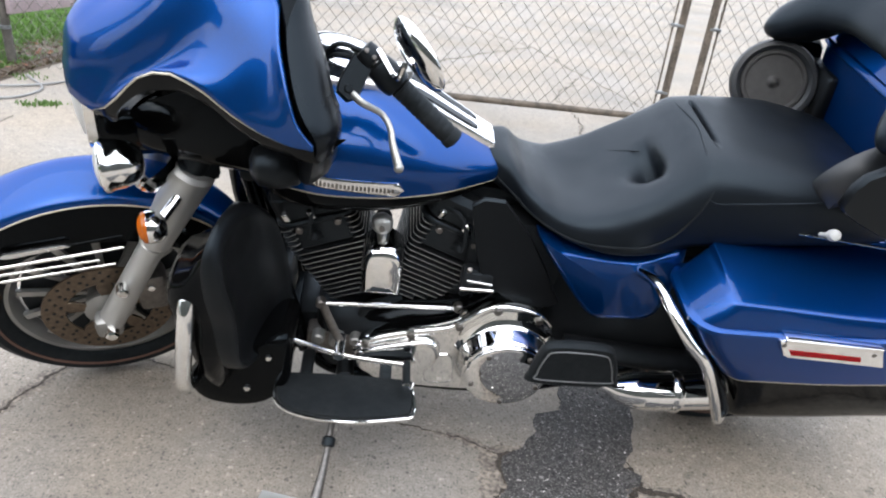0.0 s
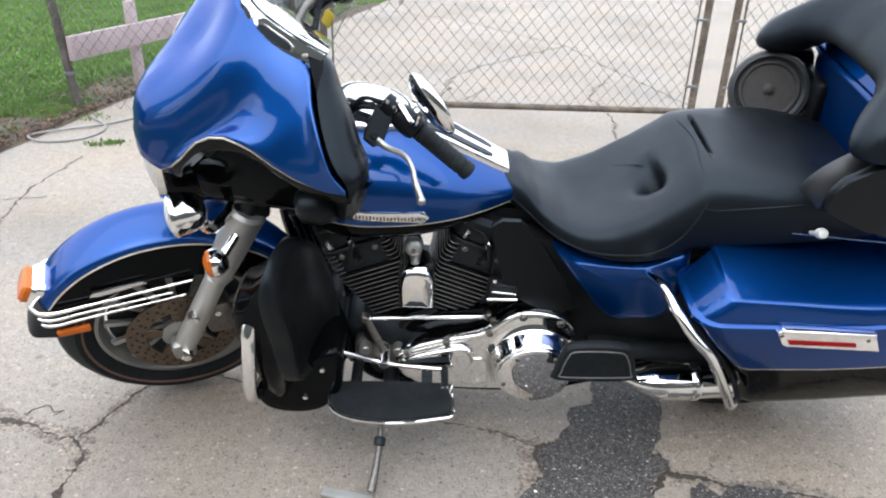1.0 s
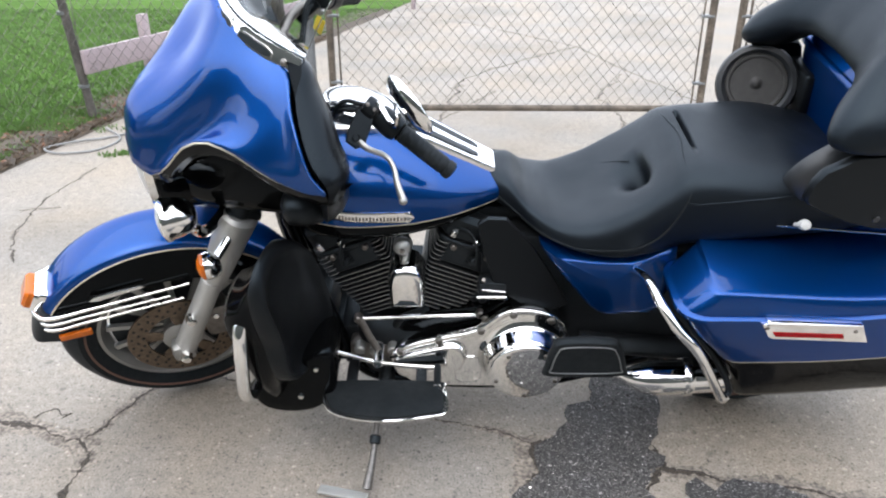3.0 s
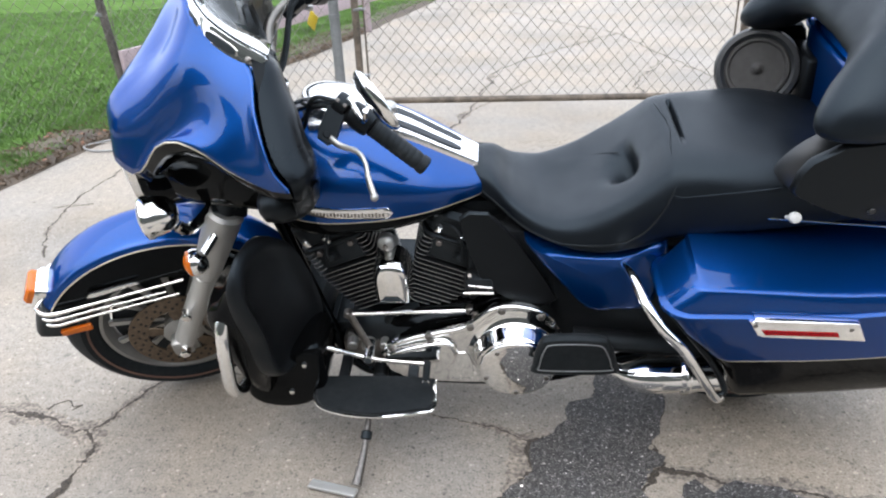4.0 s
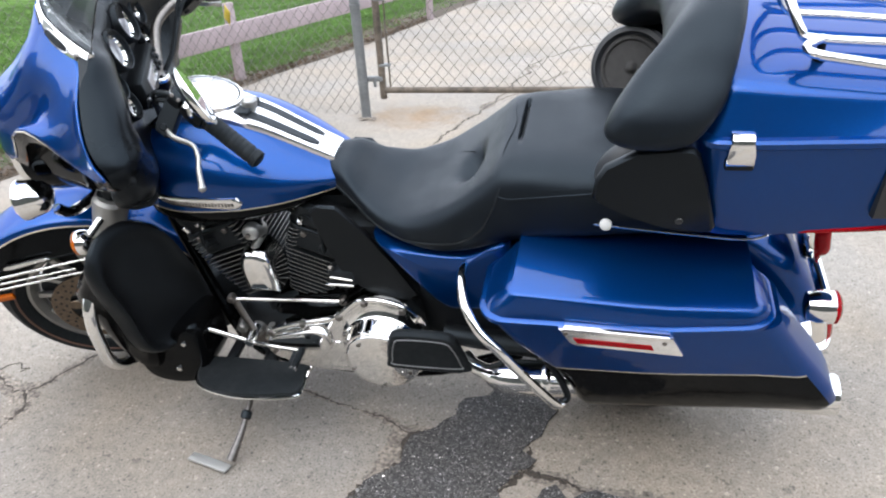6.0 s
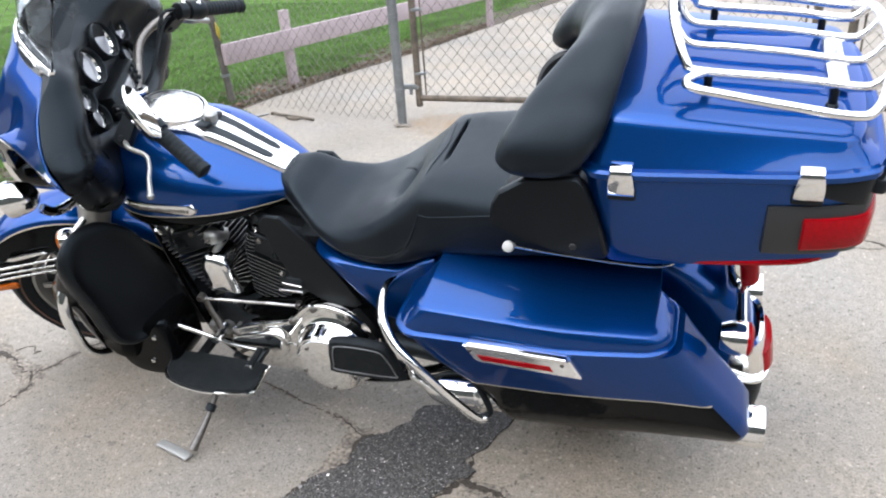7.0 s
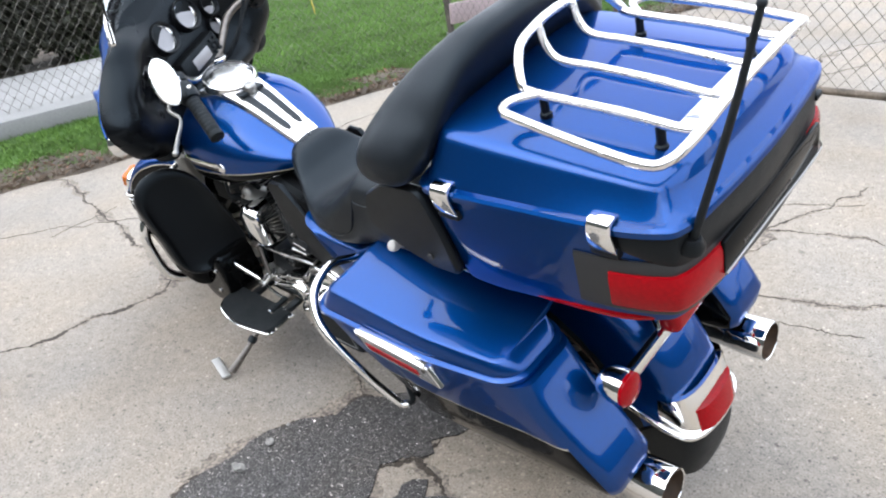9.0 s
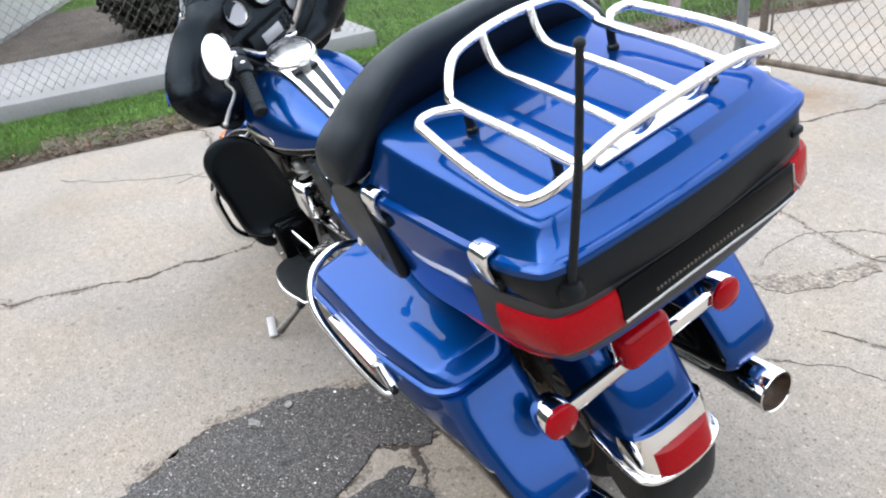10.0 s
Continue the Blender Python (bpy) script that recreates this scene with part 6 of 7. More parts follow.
for s in (-1, 1):
    part("frame_downtube", tube([(-1.30, s * 0.03, 0.82), (-1.24, s * 0.06, 0.62), (-1.17, s * 0.1, 0.40), (-1.12, s * 0.11, 0.25), (-1.0, s * 0.12, 0.19), (-0.6, s * 0.13, 0.19), (-0.3, s * 0.13, 0.3)], 0.017, 12, 5), M_BLACK, bike, "black frame tube")

# engine guard
g = [(-1.335, -0.19, 0.60), (-1.332, -0.25, 0.625), (-1.328, -0.31, 0.645), (-1.331, -0.36, 0.632), (-1.333, -0.389, 0.577), (-1.34, -0.393, 0.51), (-1.349, -0.386, 0.43), (-1.352, -0.35, 0.375), (-1.347, -0.285, 0.35), (-1.335, -0.2, 0.34)]
sides("engine_guard", lambda: tube(g, 0.0165, 14, 7), M_CHROME, None, "chrome engine guard bar")


# lower fairings: bowl-like leg shields open to the rear
def leg_shield():
    o = [(-0.160, 0.60), (-0.175, 0.70), (-0.205, 0.752), (-0.255, 0.782), (-0.325, 0.776), (-0.372, 0.72), (-0.374, 0.63), (-0.366, 0.56), (-0.364, 0.495), (-0.352, 0.44), (-0.312, 0.403), (-0.24, 0.398), (-0.17, 0.41), (-0.14, 0.46), (-0.145, 0.53)]
    loop = catmull([(0, y, z) for y, z in o], 4, True)
    c = Vector((0, -0.25, 0.52))

    xf = spl([(0.25, -1.27), (0.35, -1.31), (0.5, -1.355), (0.63, -1.375), (0.72, -1.355), (0.80, -1.29)])
    xr = spl([(0.25, -1.225), (0.40, -1.215), (0.58, -1.215), (0.70, -1.23), (0.80, -1.255)])

    def ring(f, w, d=0.0):
        out = []
        for q in loop:
            v = c + (q - c) * f
            if v.z > c.z:
                v.z = c.z + (v.z - c.z) * (0.70 + 0.30 * min(1, max(0, (w - 0.3) / 0.35)))
            elif w < 0.6:
                v.z = c.z + (v.z - c.z) * (1.0 + 0.8 * min(1, (0.6 - w) / 0.4))
            # the outer side of the rim stands further forward than the inner side
            out.append(Vector((xf(v.z) * (1 - w) + (xr(v.z) + 0.34 * (v.y + 0.27)) * w + d, v.y, v.z)))
        return out
    rows = [ring(0.18, 0.0), ring(0.5, 0.0), ring(0.8, 0.02), ring(0.93, 0.12), ring(0.985, 0.35), ring(0.995, 0.6), ring(1.0, 0.68), ring(1.015, 0.72), ring(1.02, 0.88), ring(1.005, 1.0), ring(0.97, 1.05), ring(0.92, 1.04), ring(0.89, 1.01), ring(0.86, 0.97), ring(0.75, 0.92), ring(0.5, 0.87), ring(0.2, 0.85)]
    b = loft(rows)
    n = len(loop)
    b.faces.ensure_lookup_table()
    for k, f in enumerate(b.faces):
        f.material_index = 1 if k >= 6 * n else 0
    return b


def shield_lobe():
    """The rounded lower end with two screws."""
    o = [(-1.152, 0.455), (-1.146, 0.37), (-1.158, 0.295), (-1.205, 0.240), (-1.275, 0.222), (-1.345, 0.235), (-1.375, 0.275), (-1.36, 0.33), (-1.30, 0.385), (-1.215, 0.445)]
    return pillow(o, 0.135, Matrix(((1, 0, 0, 0), (0, 0, -1, -0.15), (0, 1, 0, 0), (0, 0, 0, 1))), 0.03, 4)


ls = sides("lower_fairing", leg_shield, M_BLACK, None, "gloss black lower leg shield with a matt rim", smooth=60, mats=[M_BLACK, M_SATIN])
for s, o in zip((-1, 1), ls):
    b = shield_lobe()
    part("shield_lobe", b if s < 0 else mirrored(b), M_BLACK, o, "black rounded lower lobe", smooth=60)
    for p_ in ((-1.194, 0.286, 0.402), (-1.245, 0.286, 0.297)):
        part("shield_screw", rod((p_[0], s * (p_[1] - 0.004), p_[2]), (p_[0], s * (p_[1] + 0.005), p_[2]), 0.0075, 12), M_CHROME, o)

# side stand
W2B = Matrix.Rotation(radians(-LEAN_ANGLE), 4, "X")
def wb(x, y, z):
    """A place given over the ground, in the bike's own axes."""
    return W2B @ Vector((x, y, z))
ss = part("side_stand", tube([(-1.03, -0.15, 0.235), wb(-1.045, -0.30, 0.16), wb(-1.055, -0.40, 0.075), wb(-1.068, -0.465, 0.02)], lambda u: 0.0105 if u < 0.6 else 0.0105 + 0.006 * (u - 0.6) / 0.4, 10, 6, flat=0.8), M_STEEL, bike, "steel side stand")
foot = box((0, 0, 0), (0.135, 0.030, 0.010), None, 0.004)
fa, fb_ = Vector((-1.066, -0.488, 0.012)), Vector((-1.195, -0.456, 0.012))
part("stand_foot", moved(moved(foot, Matrix.Translation((fa + fb_) / 2) @ Matrix.Rotation(math.atan2(fa.y - fb_.y, fa.x - fb_.x), 4, "Z")), W2B), M_FORK, ss, "flat bright metal foot of the stand")
part("stand_collar", rod(wb(-1.05, -0.36, 0.113), wb(-1.053, -0.378, 0.096), 0.0155, 12), M_DARK, ss)
part("stand_pivot", rod((-1.03, -0.12, 0.24), (-1.03, -0.18, 0.23), 0.022, 14), M_DARK, ss)


# ---- ground details ----
def jagged(pts, step, amp, seed, closed=False):
    """A polyline broken up into irregular short pieces."""
    r = np.random.default_rng(seed)
    out = []
    n = len(pts)
    for i in range(n if closed else n - 1):
        a, c = np.array(pts[i], float), np.array(pts[(i + 1) % n], float)
        L = np.linalg.norm(c - a)
        k = max(1, int(L / step))
        d = (c - a) / max(L, 1e-6)
        nrm = np.array((-d[1], d[0]))
        for j in range(k):
            off = r.normal() * amp * (0 if j == 0 else 1)
            out.append(a + (c - a) * j / k + nrm * off)
    if not closed:
        out.append(np.array(pts[-1], float))
    return out


CRACK_LINES = []


def crack(pts, width, seed, amp=0.008):
    """A dirt-filled crack: a ragged strip, now wide, now a hair; its dark colour includes the groove's shade."""
    p = jagged(jagged(jagged(pts, 0.09, amp * 1.8, seed), 0.028, 0.006, seed + 25), 0.008, 0.0026, seed + 50)
    r = np.random.default_rng(seed + 100)
    CRACK_LINES.append((p, width))
    vs, fs, rim = [], [], []
    for i, q in enumerate(p):
        d = p[min(i + 1, len(p) - 1)] - p[max(i - 1, 0)]
        d = d / max(np.linalg.norm(d), 1e-6)
        nrm = np.array((-d[1], d[0]))
        w = width * (0.12 + 0.9 * r.random() ** 2 + 1.6 * max(0, 0.15 + noise.noise(Vector((i * 0.06, seed, 0))))) * min(1, 0.25 + min(i, len(p) - 1 - i) / 4)
        a, c = q + nrm * w / 2, q - nrm * w / 2
        v = max(0.0, noise.noise(Vector((i * 0.045, seed + 7.3, 0))) + 0.25) * width * 3.4
        e, g_ = q + nrm * (w * 0.6 + v * (0.4 + 0.6 * r.random())), q - nrm * (w * 0.6 + v * (0.4 + 0.6 * r.random()))
        rim += [(e[0], e[1], 0.0002), (q[0], q[1], 0.0012), (g_[0], g_[1], 0.0002)]
        vs += [(a[0], a[1], 0.0006), (q[0], q[1], 0.0022), (c[0], c[1], 0.0006)]
    for i in range(len(p) - 1):
        k = 3 * i
        fs += [(k, k + 3, k + 4, k + 1), (k + 1, k + 4, k + 5, k + 2)]
    link("crack_rim", rim, fs, M_CRUMBLE, drive, smooth=0)
    return link("crack", vs, fs, M_CRACK, drive, smooth=0)


CRACKS = [([(-1.75, 0.09), (-1.35, -0.02), (-1.09, -0.085), (-0.976, -0.119), (-0.896, -0.150), (-0.797, -0.180), (-0.684, -0.217), (-0.61, -0.263)], 0.010),
          ([(-0.285, -0.352), (-0.222, -0.368), (-0.135, -0.393), (-0.052, -0.417), (0.022, -0.429), (0.13, -0.45), (0.6, -0.54), (1.6, -0.75)], 0.018),
          ([(-4.0, 0.02), (-3.0, -0.1), (-2.18, -0.18), (-2.07, -0.197), (-1.99, -0.238), (-1.93, -0.250), (-1.870, -0.307)], 0.021),
          ([(-1.870, -0.300), (-1.864, -0.40), (-1.866, -0.48), (-1.905, -0.735), (-2.066, -1.19), (-2.3, -1.9)], 0.020),
          ([(-1.915, -0.25), (-1.888, -0.215), (-1.855, -0.12), (-1.825, -0.04), (-1.74, 0.12), (-1.55, 0.5)], 0.014),
                    ([(-2.75, 0.9), (-2.93, 1.26), (-3.0, 1.67), (-2.96, 2.19)], 0.010),
          ([(-3.05, 1.5), (-2.86, 1.55)], 0.006),
          ([(-3.6, -0.95), (-3.32, -0.70), (-2.835, -0.083), (-2.6, 0.2)], 0.006),
          ([(-2.95, -0.4), (-3.05, 0.0)], 0.005),
          ([(-0.95, 1.75), (-0.53, 1.6), (-0.31, 1.53), (-0.05, 1.476), (0.3, 1.6), (0.71, 1.523), (1.3, 1.3)], 0.010),
          ([(-0.29, 1.53), (-0.20, 1.66), (-0.05, 1.78), (0.2, 1.9)], 0.006),
          ([(-0.31, 1.53), (-0.33, 1.36), (-0.28, 1.15)], 0.005),
          ([(-0.05, 1.476), (0.0, 1.62), (0.15, 2.1)], 0.012),
          ([(0.1, 0.95), (0.3, 1.02), (0.449, 1.079), (0.662, 1.273), (1.0, 1.35)], 0.009),
          ([(0.044, 0.659), (0.255, 0.846), (0.5, 0.9)], 0.005),
          ([(-1.3, 1.7), (-1.16, 2.27), (-1.02, 2.9), (-0.92, 3.36), (-0.73, 4.66), (-0.1, 5.6), (0.556, 6.37)], 0.018),
          ([(0.556, 6.37), (0.8, 5.2), (1.09, 3.95), (1.5, 3.2), (2.6, 2.6)], 0.016),
          ([(0.25, 2.5), (0.316, 2.79), (0.42, 3.4), (0.36, 4.0), (0.75, 4.9)], 0.012),
          ([(-0.47, 4.2), (-0.75, 3.6), (-1.0, 3.1)], 0.01),
          ([(0.556, 6.37), (-0.6, 8.2), (-2.0, 9.0)], 0.016)]
for i, (pts, w) in enumerate(CRACKS):
    crack(pts, w * (0.95 if i else 0.7), 11 + i, 0.008 if i else 0.002)

tar = [(-2.104, -0.157), (-2.100, -0.138), (-2.092, -0.129), (-2.074, -0.117), (-2.058, -0.112), (-2.043, -0.128), (-2.032, -0.141), (-2.016, -0.138), (-2.005, -0.132), (-2.014, -0.145), (-2.026, -0.157)]
part("tar_line", tube([(x, y, 0.0) for x, y in tar], lambda u: 0.0022 + 0.0022 * max(0, 0.3 - u), 6, 5, flat=1.0), M_CRACK, drive)

PATCH = [(-0.36, 0.22), (-0.40, -0.02), (-0.50, -0.12), (-0.545, -0.23), (-0.605, -0.27), (-0.605, -0.38), (-0.665, -0.44), (-0.72, -0.55), (-0.71, -0.68), (-0.725, -0.80), (-0.70, -0.88), (-0.60, -1.09), (-0.52, -1.5), (-0.3, -1.6),
         (-0.12, -1.2), (-0.18, -0.8), (-0.235, -0.62), (-0.335, -0.44), (-0.262, -0.35), (-0.27, -0.25), (-0.235, -0.18), (-0.20, -0.05), (-0.16, 0.2)]


def flat_patch(name, outline, mat, label, seed, z=0.006, amp=0.012, category="ground patch"):
    p = jagged(outline, 0.03, amp, seed, True)
    b = bmesh.new()
    c = sum(p) / len(p)
    top = [b.verts.new((q[0], q[1], z)) for q in p]
    low = [b.verts.new((q[0] + (q[0] - c[0]) * 0.01, q[1] + (q[1] - c[1]) * 0.01, 0.0005)) for q in p]
    f = b.faces.new(top)
    for i in range(len(p)):
        b.faces.new((low[i], low[(i + 1) % len(p)], top[(i + 1) % len(p)], top[i]))
    bmesh.ops.triangulate(b, faces=[f])
    return tagged(part(name, b, mat, None, label, smooth=0), label, category, "", "structure")


flat_patch("pavement", PATCH, M_ASPHALT, "dark coarse asphalt patch in the concrete driveway", 5)
flat_patch("pavement", [(-0.22, -0.42), (-0.05, -0.41), (0.08, -0.46), (0.1, -0.52), (-0.08, -0.60), (-0.13, -0.8), (-0.2, -0.62)], M_ASPHALT, "small dark asphalt scrap beside a slab joint", 6)
flat_patch("pavement", [(-0.30, 1.02), (-0.1, 1.06), (-0.03, 1.2), (0.02, 1.42), (-0.04, 1.47), (-0.1, 1.3), (-0.17, 1.17)], M_CRUMBLE, "worn dirt-filled hollow in the concrete", 8, 0.004, 0.008)

# dirt and crumbled edge round the patch; the edge's shadow line is drawn in too
crack(PATCH[3:12], 0.030, 71, 0.006)
crack(PATCH[14:20], 0.026, 72, 0.006)

# crumbs of asphalt standing proud


def inside(x, y, poly):
    c, j = False, len(poly) - 1
    for i in range(len(poly)):
        if (poly[i][1] > y) != (poly[j][1] > y) and x < (poly[j][0] - poly[i][0]) * (y - poly[i][1]) / (poly[j][1] - poly[i][1]) + poly[i][0]:
            c = not c
        j = i
    return c


def crumbs(name, count, area, keep, size, mat, label, z0):
    vs, fs = [], []
    n = 0
    while n < count:
        x, y = rng.uniform(area[0], area[1]), rng.uniform(area[2], area[3])
        if not keep(x, y):
            n += 0.2
            continue
        r = size * (0.35 + rng.random() ** 2 * 1.3)
        a = rng.random() * 6.28
        k = len(vs)
        for j in range(4):
            t = a + j * 1.57 + rng.normal() * 0.25
            vs.append((x + r * math.cos(t), y + r * math.sin(t), z0))
        vs.append((x + rng.normal() * r * 0.3, y + rng.normal() * r * 0.3, z0 + r * (0.5 + 0.5 * rng.random())))
        fs += [(k, k + 1, k + 4), (k + 1, k + 2, k + 4), (k + 2, k + 3, k + 4), (k + 3, k, k + 4)]
        n += 1
    return tagged(link(name, vs, fs, mat, None, label, smooth=0), label, "gravel", "", "stuff")


M_CRUMB = material("asphalt_aggregate", (0.072, 0.0685, 0.0655), rough=0.75, grain=0.6, grain_scale=300)
crumbs("asphalt_gravel", 5200, (-0.75, -0.1, -1.5, 0.2), lambda x, y: inside(x, y, PATCH), 0.0045, M_CRUMB, "coarse stones in the asphalt patch", 0.0055)
M_GRIT = material("pale_grit", (0.2185, 0.1987, 0.1722), rough=0.9, grain=0.5, grain_scale=100)
crumbs("grit", 1500, (-3.4, 2.2, -1.4, 2.2), lambda x, y: True, 0.0025, M_GRIT, "loose grit on the concrete", 0.0)


# crumbled concrete and dirt along the cracks near the motorcycle
vs, fs = [], []
for line, width in CRACK_LINES:
    for q in line:
        if -2.6 < q[0] < 1.2 and -1.3 < q[1] < 1.8:
            for _ in range(2):
                if rng.random() < 0.62:
                    continue
                x, y = q[0] + rng.normal() * width * 0.8, q[1] + rng.normal() * width * 0.8
                r, a, k = 0.0012 + 0.0036 * rng.random() ** 2, rng.random() * 6.28, len(vs)
                for j in range(4):
                    t = a + j * 1.57 + rng.normal() * 0.3
                    vs.append((x + r * math.cos(t), y + r * math.sin(t), 0.0))
                vs.append((x, y, r * (0.5 + 0.5 * rng.random())))
                fs += [(k, k + 1, k + 4), (k + 1, k + 2, k + 4), (k + 2, k + 3, k + 4), (k + 3, k, k + 4)]
tagged(link("crack_crumbs", vs, fs, M_CRUMBLE, None, "", smooth=0), "crumbled concrete bits along the cracks", "gravel", "", "stuff")


def rubble(x, y, r, seed, tall=0.7, z=0.0):
    b = bmesh.new()
    bmesh.ops.create_icosphere(b, subdivisions=2, radius=1.0)
    q = np.random.default_rng(seed)
    off = q.random(3) * 50
    for v in b.verts:
        k = 0.75 + 0.5 * noise.noise(Vector(v.co * 1.3) + Vector(off)) + 0.15 * noise.noise(Vector(v.co * 4) + Vector(off))
        v.co = Vector((v.co.x * r * k, v.co.y * r * k * 0.8, (v.co.z * tall + tall * 0.7) * r * k))
    moved(b, pose(x, y, z, 0, 0, q.random() * 360))
    return tagged(part("stone", b, M_PEBBLE, None, "", smooth=30), "small broken piece of pale concrete on asphalt", "stone", "loose stones")


rubble(-0.665, -0.585, 0.019, 3, z=0.006)
rubble(-0.645, -0.705, 0.026, 4, z=0.006)
rubble(-0.69, -0.50, 0.008, 5, z=0.004)
rubble(-0.60, -0.62, 0.007, 6, z=0.004)
rubble(-0.56, -0.80, 0.006, 9, z=0.004)

# ---- lawn, soil border ----
poly_sheet("lawn", EDGE[1:] + [(-1.2, 40), (-60, 40), (-60, -6.0), (-4.6, -6.0)], 0.012, 0.03, M_LAWN, "short spring lawn beside the driveway", category="lawn")
edge_at = spl([(y, x) for x, y in EDGE])


def blades(name, count, pick, height, mat, label, category="grass", lean=0.5, width=0.004):
    """Thin upright leaves."""
    vs = np.zeros((count, 4, 3))
    k = 0
    while k < count:
        q = pick()
        if q is None:
            continue
        x, y, z, hs = q
        h = height * hs * (0.5 + rng.random())
        a, le = rng.random() * 6.28, rng.random() * lean * h
        dx, dy = math.cos(a), math.sin(a)
        t = rng.random() * 6.28
        w = width * (0.6 + 0.8 * rng.random())
        wx, wy = math.cos(t) * w, math.sin(t) * w
        vs[k] = ((x - wx, y - wy, z), (x + wx, y + wy, z), (x + wx * 0.6 + dx * le * 0.4, y + wy * 0.6 + dy * le * 0.4, z + h * 0.65), (x + dx * le, y + dy * le, z + h))
        k += 1
    fs = [(4 * i, 4 * i + 1, 4 * i + 2, 4 * i + 3) for i in range(count)]
    return tagged(link(name, vs.reshape(-1, 3), fs, mat, None, label, smooth=0), label, category, "", "stuff")


SLAB = (-7.4, -5.45, -6.0, 2.1)


def lawn_pick():
    y = rng.uniform(-2.6, 9.5)
    d = rng.random() ** 1.6 * 8.5
    x = edge_at(y) - 0.1 - d
    if SLAB[0] - 2 < x < SLAB[1] + 0.05 and y < SLAB[3] + 0.05 or x < -8.0 and y < 2:
        return None
    if d < 0.55 and rng.random() < 0.55 - 0.8 * d + 0.45 * noise.noise(Vector((x * 2, y * 2, 0))):
        return None
    return x, y, 0.01, 1.0


blades("grass", 170000, lawn_pick, 0.026, M_GRASS, "dense short green grass", lean=0.9, width=0.005)


def border_pick():
    y = rng.uniform(-2.4, 7.0)
    return edge_at(y) - rng.random() ** 1.5 * 0.5 + 0.03, y, 0.005, 1.0


def border_soil():
    vs, fs = [], []
    n = 120
    for i in range(n + 1):
        y = -5.5 + 15 * i / n
        x = edge_at(y)
        for j, (dx, z) in enumerate(((0.05, 0.001), (-0.02, 0.018), (-0.14, 0.03), (-0.32, 0.026), (-0.55, 0.008))):
            vs.append((x + dx + 0.05 * noise.noise(Vector((y * 3, j, 0))), y, z + 0.012 * noise.noise(Vector((y * 6, j * 2.0, 3))) * (j > 0)))
    for i in range(n):
        for j in range(4):
            k = 5 * i + j
            fs.append((k, k + 1, k + 6, k + 5))
    return tagged(link("soil_border", vs, fs, M_SOIL, None, "", smooth=60), "bare brown soil strip between lawn and concrete", "soil", "", "structure")


border_soil()
blades("dry_litter", 9000, border_pick, 0.03, M_STRAW, "dry leaves and straw along the lawn edge", "leaf litter", lean=2.6, width=0.006)


def tuft_pick():
    cx, cy, r = ((-2.95, 2.42, 0.09), (-2.88, 2.46, 0.06), (-3.3, 3.0, 0.14), (-3.5, 3.2, 0.12))[rng.integers(4)]
    return cx + rng.normal() * r * 0.6, cy + rng.normal() * r * 0.35, 0.0, 0.6


blades("weeds", 420, tuft_pick, 0.03, M_GRASS, "small weed tufts growing in the concrete edge", "weeds", width=0.005)


def ear_pick():
    y = rng.uniform(-2.0, 6.5)
    d = rng.random() ** 0.8 * 0.5
    if noise.noise(Vector((y * 1.8, 4.2, 0))) < 0.05:
        return None
    return edge_at(y) - 0.06 - d, y, 0.01, 1.0


blades("edge_grass", 14000, ear_pick, 0.035, M_GRASS, "ragged grass at the lawn edge", width=0.005)
M_LEAF = material("fallen_leaf", (0.1335, 0.06198, 0.03338), rough=0.8, blotch=0.4, blotch_scale=20)
vs, fs = [], []
for _ in range(150):
    y = rng.uniform(-2.2, 4.0)
    x = edge_at(y) - rng.random() * 0.4 + 0.02
    z = 0.03 + rng.random() * 0.02
    a, r = rng.random() * 6.28, 0.012 + 0.016 * rng.random()
    k = len(vs)
    for j in range(5):
        t = a + j * 1.2566
        rr = r * (1.0 if j % 2 else 0.55)
        vs.append((x + rr * math.cos(t), y + rr * math.sin(t), z + rng.normal() * 0.006))
    fs.append((k, k + 1, k + 2, k + 3, k + 4))
tagged(link("fallen_leaves", vs, fs, M_LEAF, None, "", smooth=0), "curled brown fallen leaves on the soil", "leaves", "", "stuff")
tagged(part("cord", tube([(-3.25, 3.0, 0.012), (-3.05, 2.75, 0.008), (-3.1, 2.5, 0.008), (-3.3, 2.42, 0.012), (-3.42, 2.5, 0.02), (-3.3, 2.66, 0.015), (-3.12, 2.78, 0.012), (-2.95, 3.0, 0.008)], 0.007, 8, 6), M_SLAB, None, ""), "pale looped cord lying on the concrete", "cord")


hk = thing("rusty_hook", "rusty bent steel hook lying on the concrete", "hook", pose(-2.7, 2.93, 0))
part("shank", tube([(-0.226, 0.062, 0.012), (-0.2, 0.07, 0.016), (-0.12, 0.035, 0.016), (0.0, 0.0, 0.016), (0.12, -0.03, 0.016), (0.215, -0.058, 0.012)], 0.011, 8, 5), M_RUSTY, hk)
part("eye_ring", tube([(-0.03, -0.02, 0.014), (0.02, -0.055, 0.014), (0.08, -0.055, 0.014), (0.06, -0.015, 0.014)], 0.009, 8, 4, closed=True), M_RUSTY, hk)


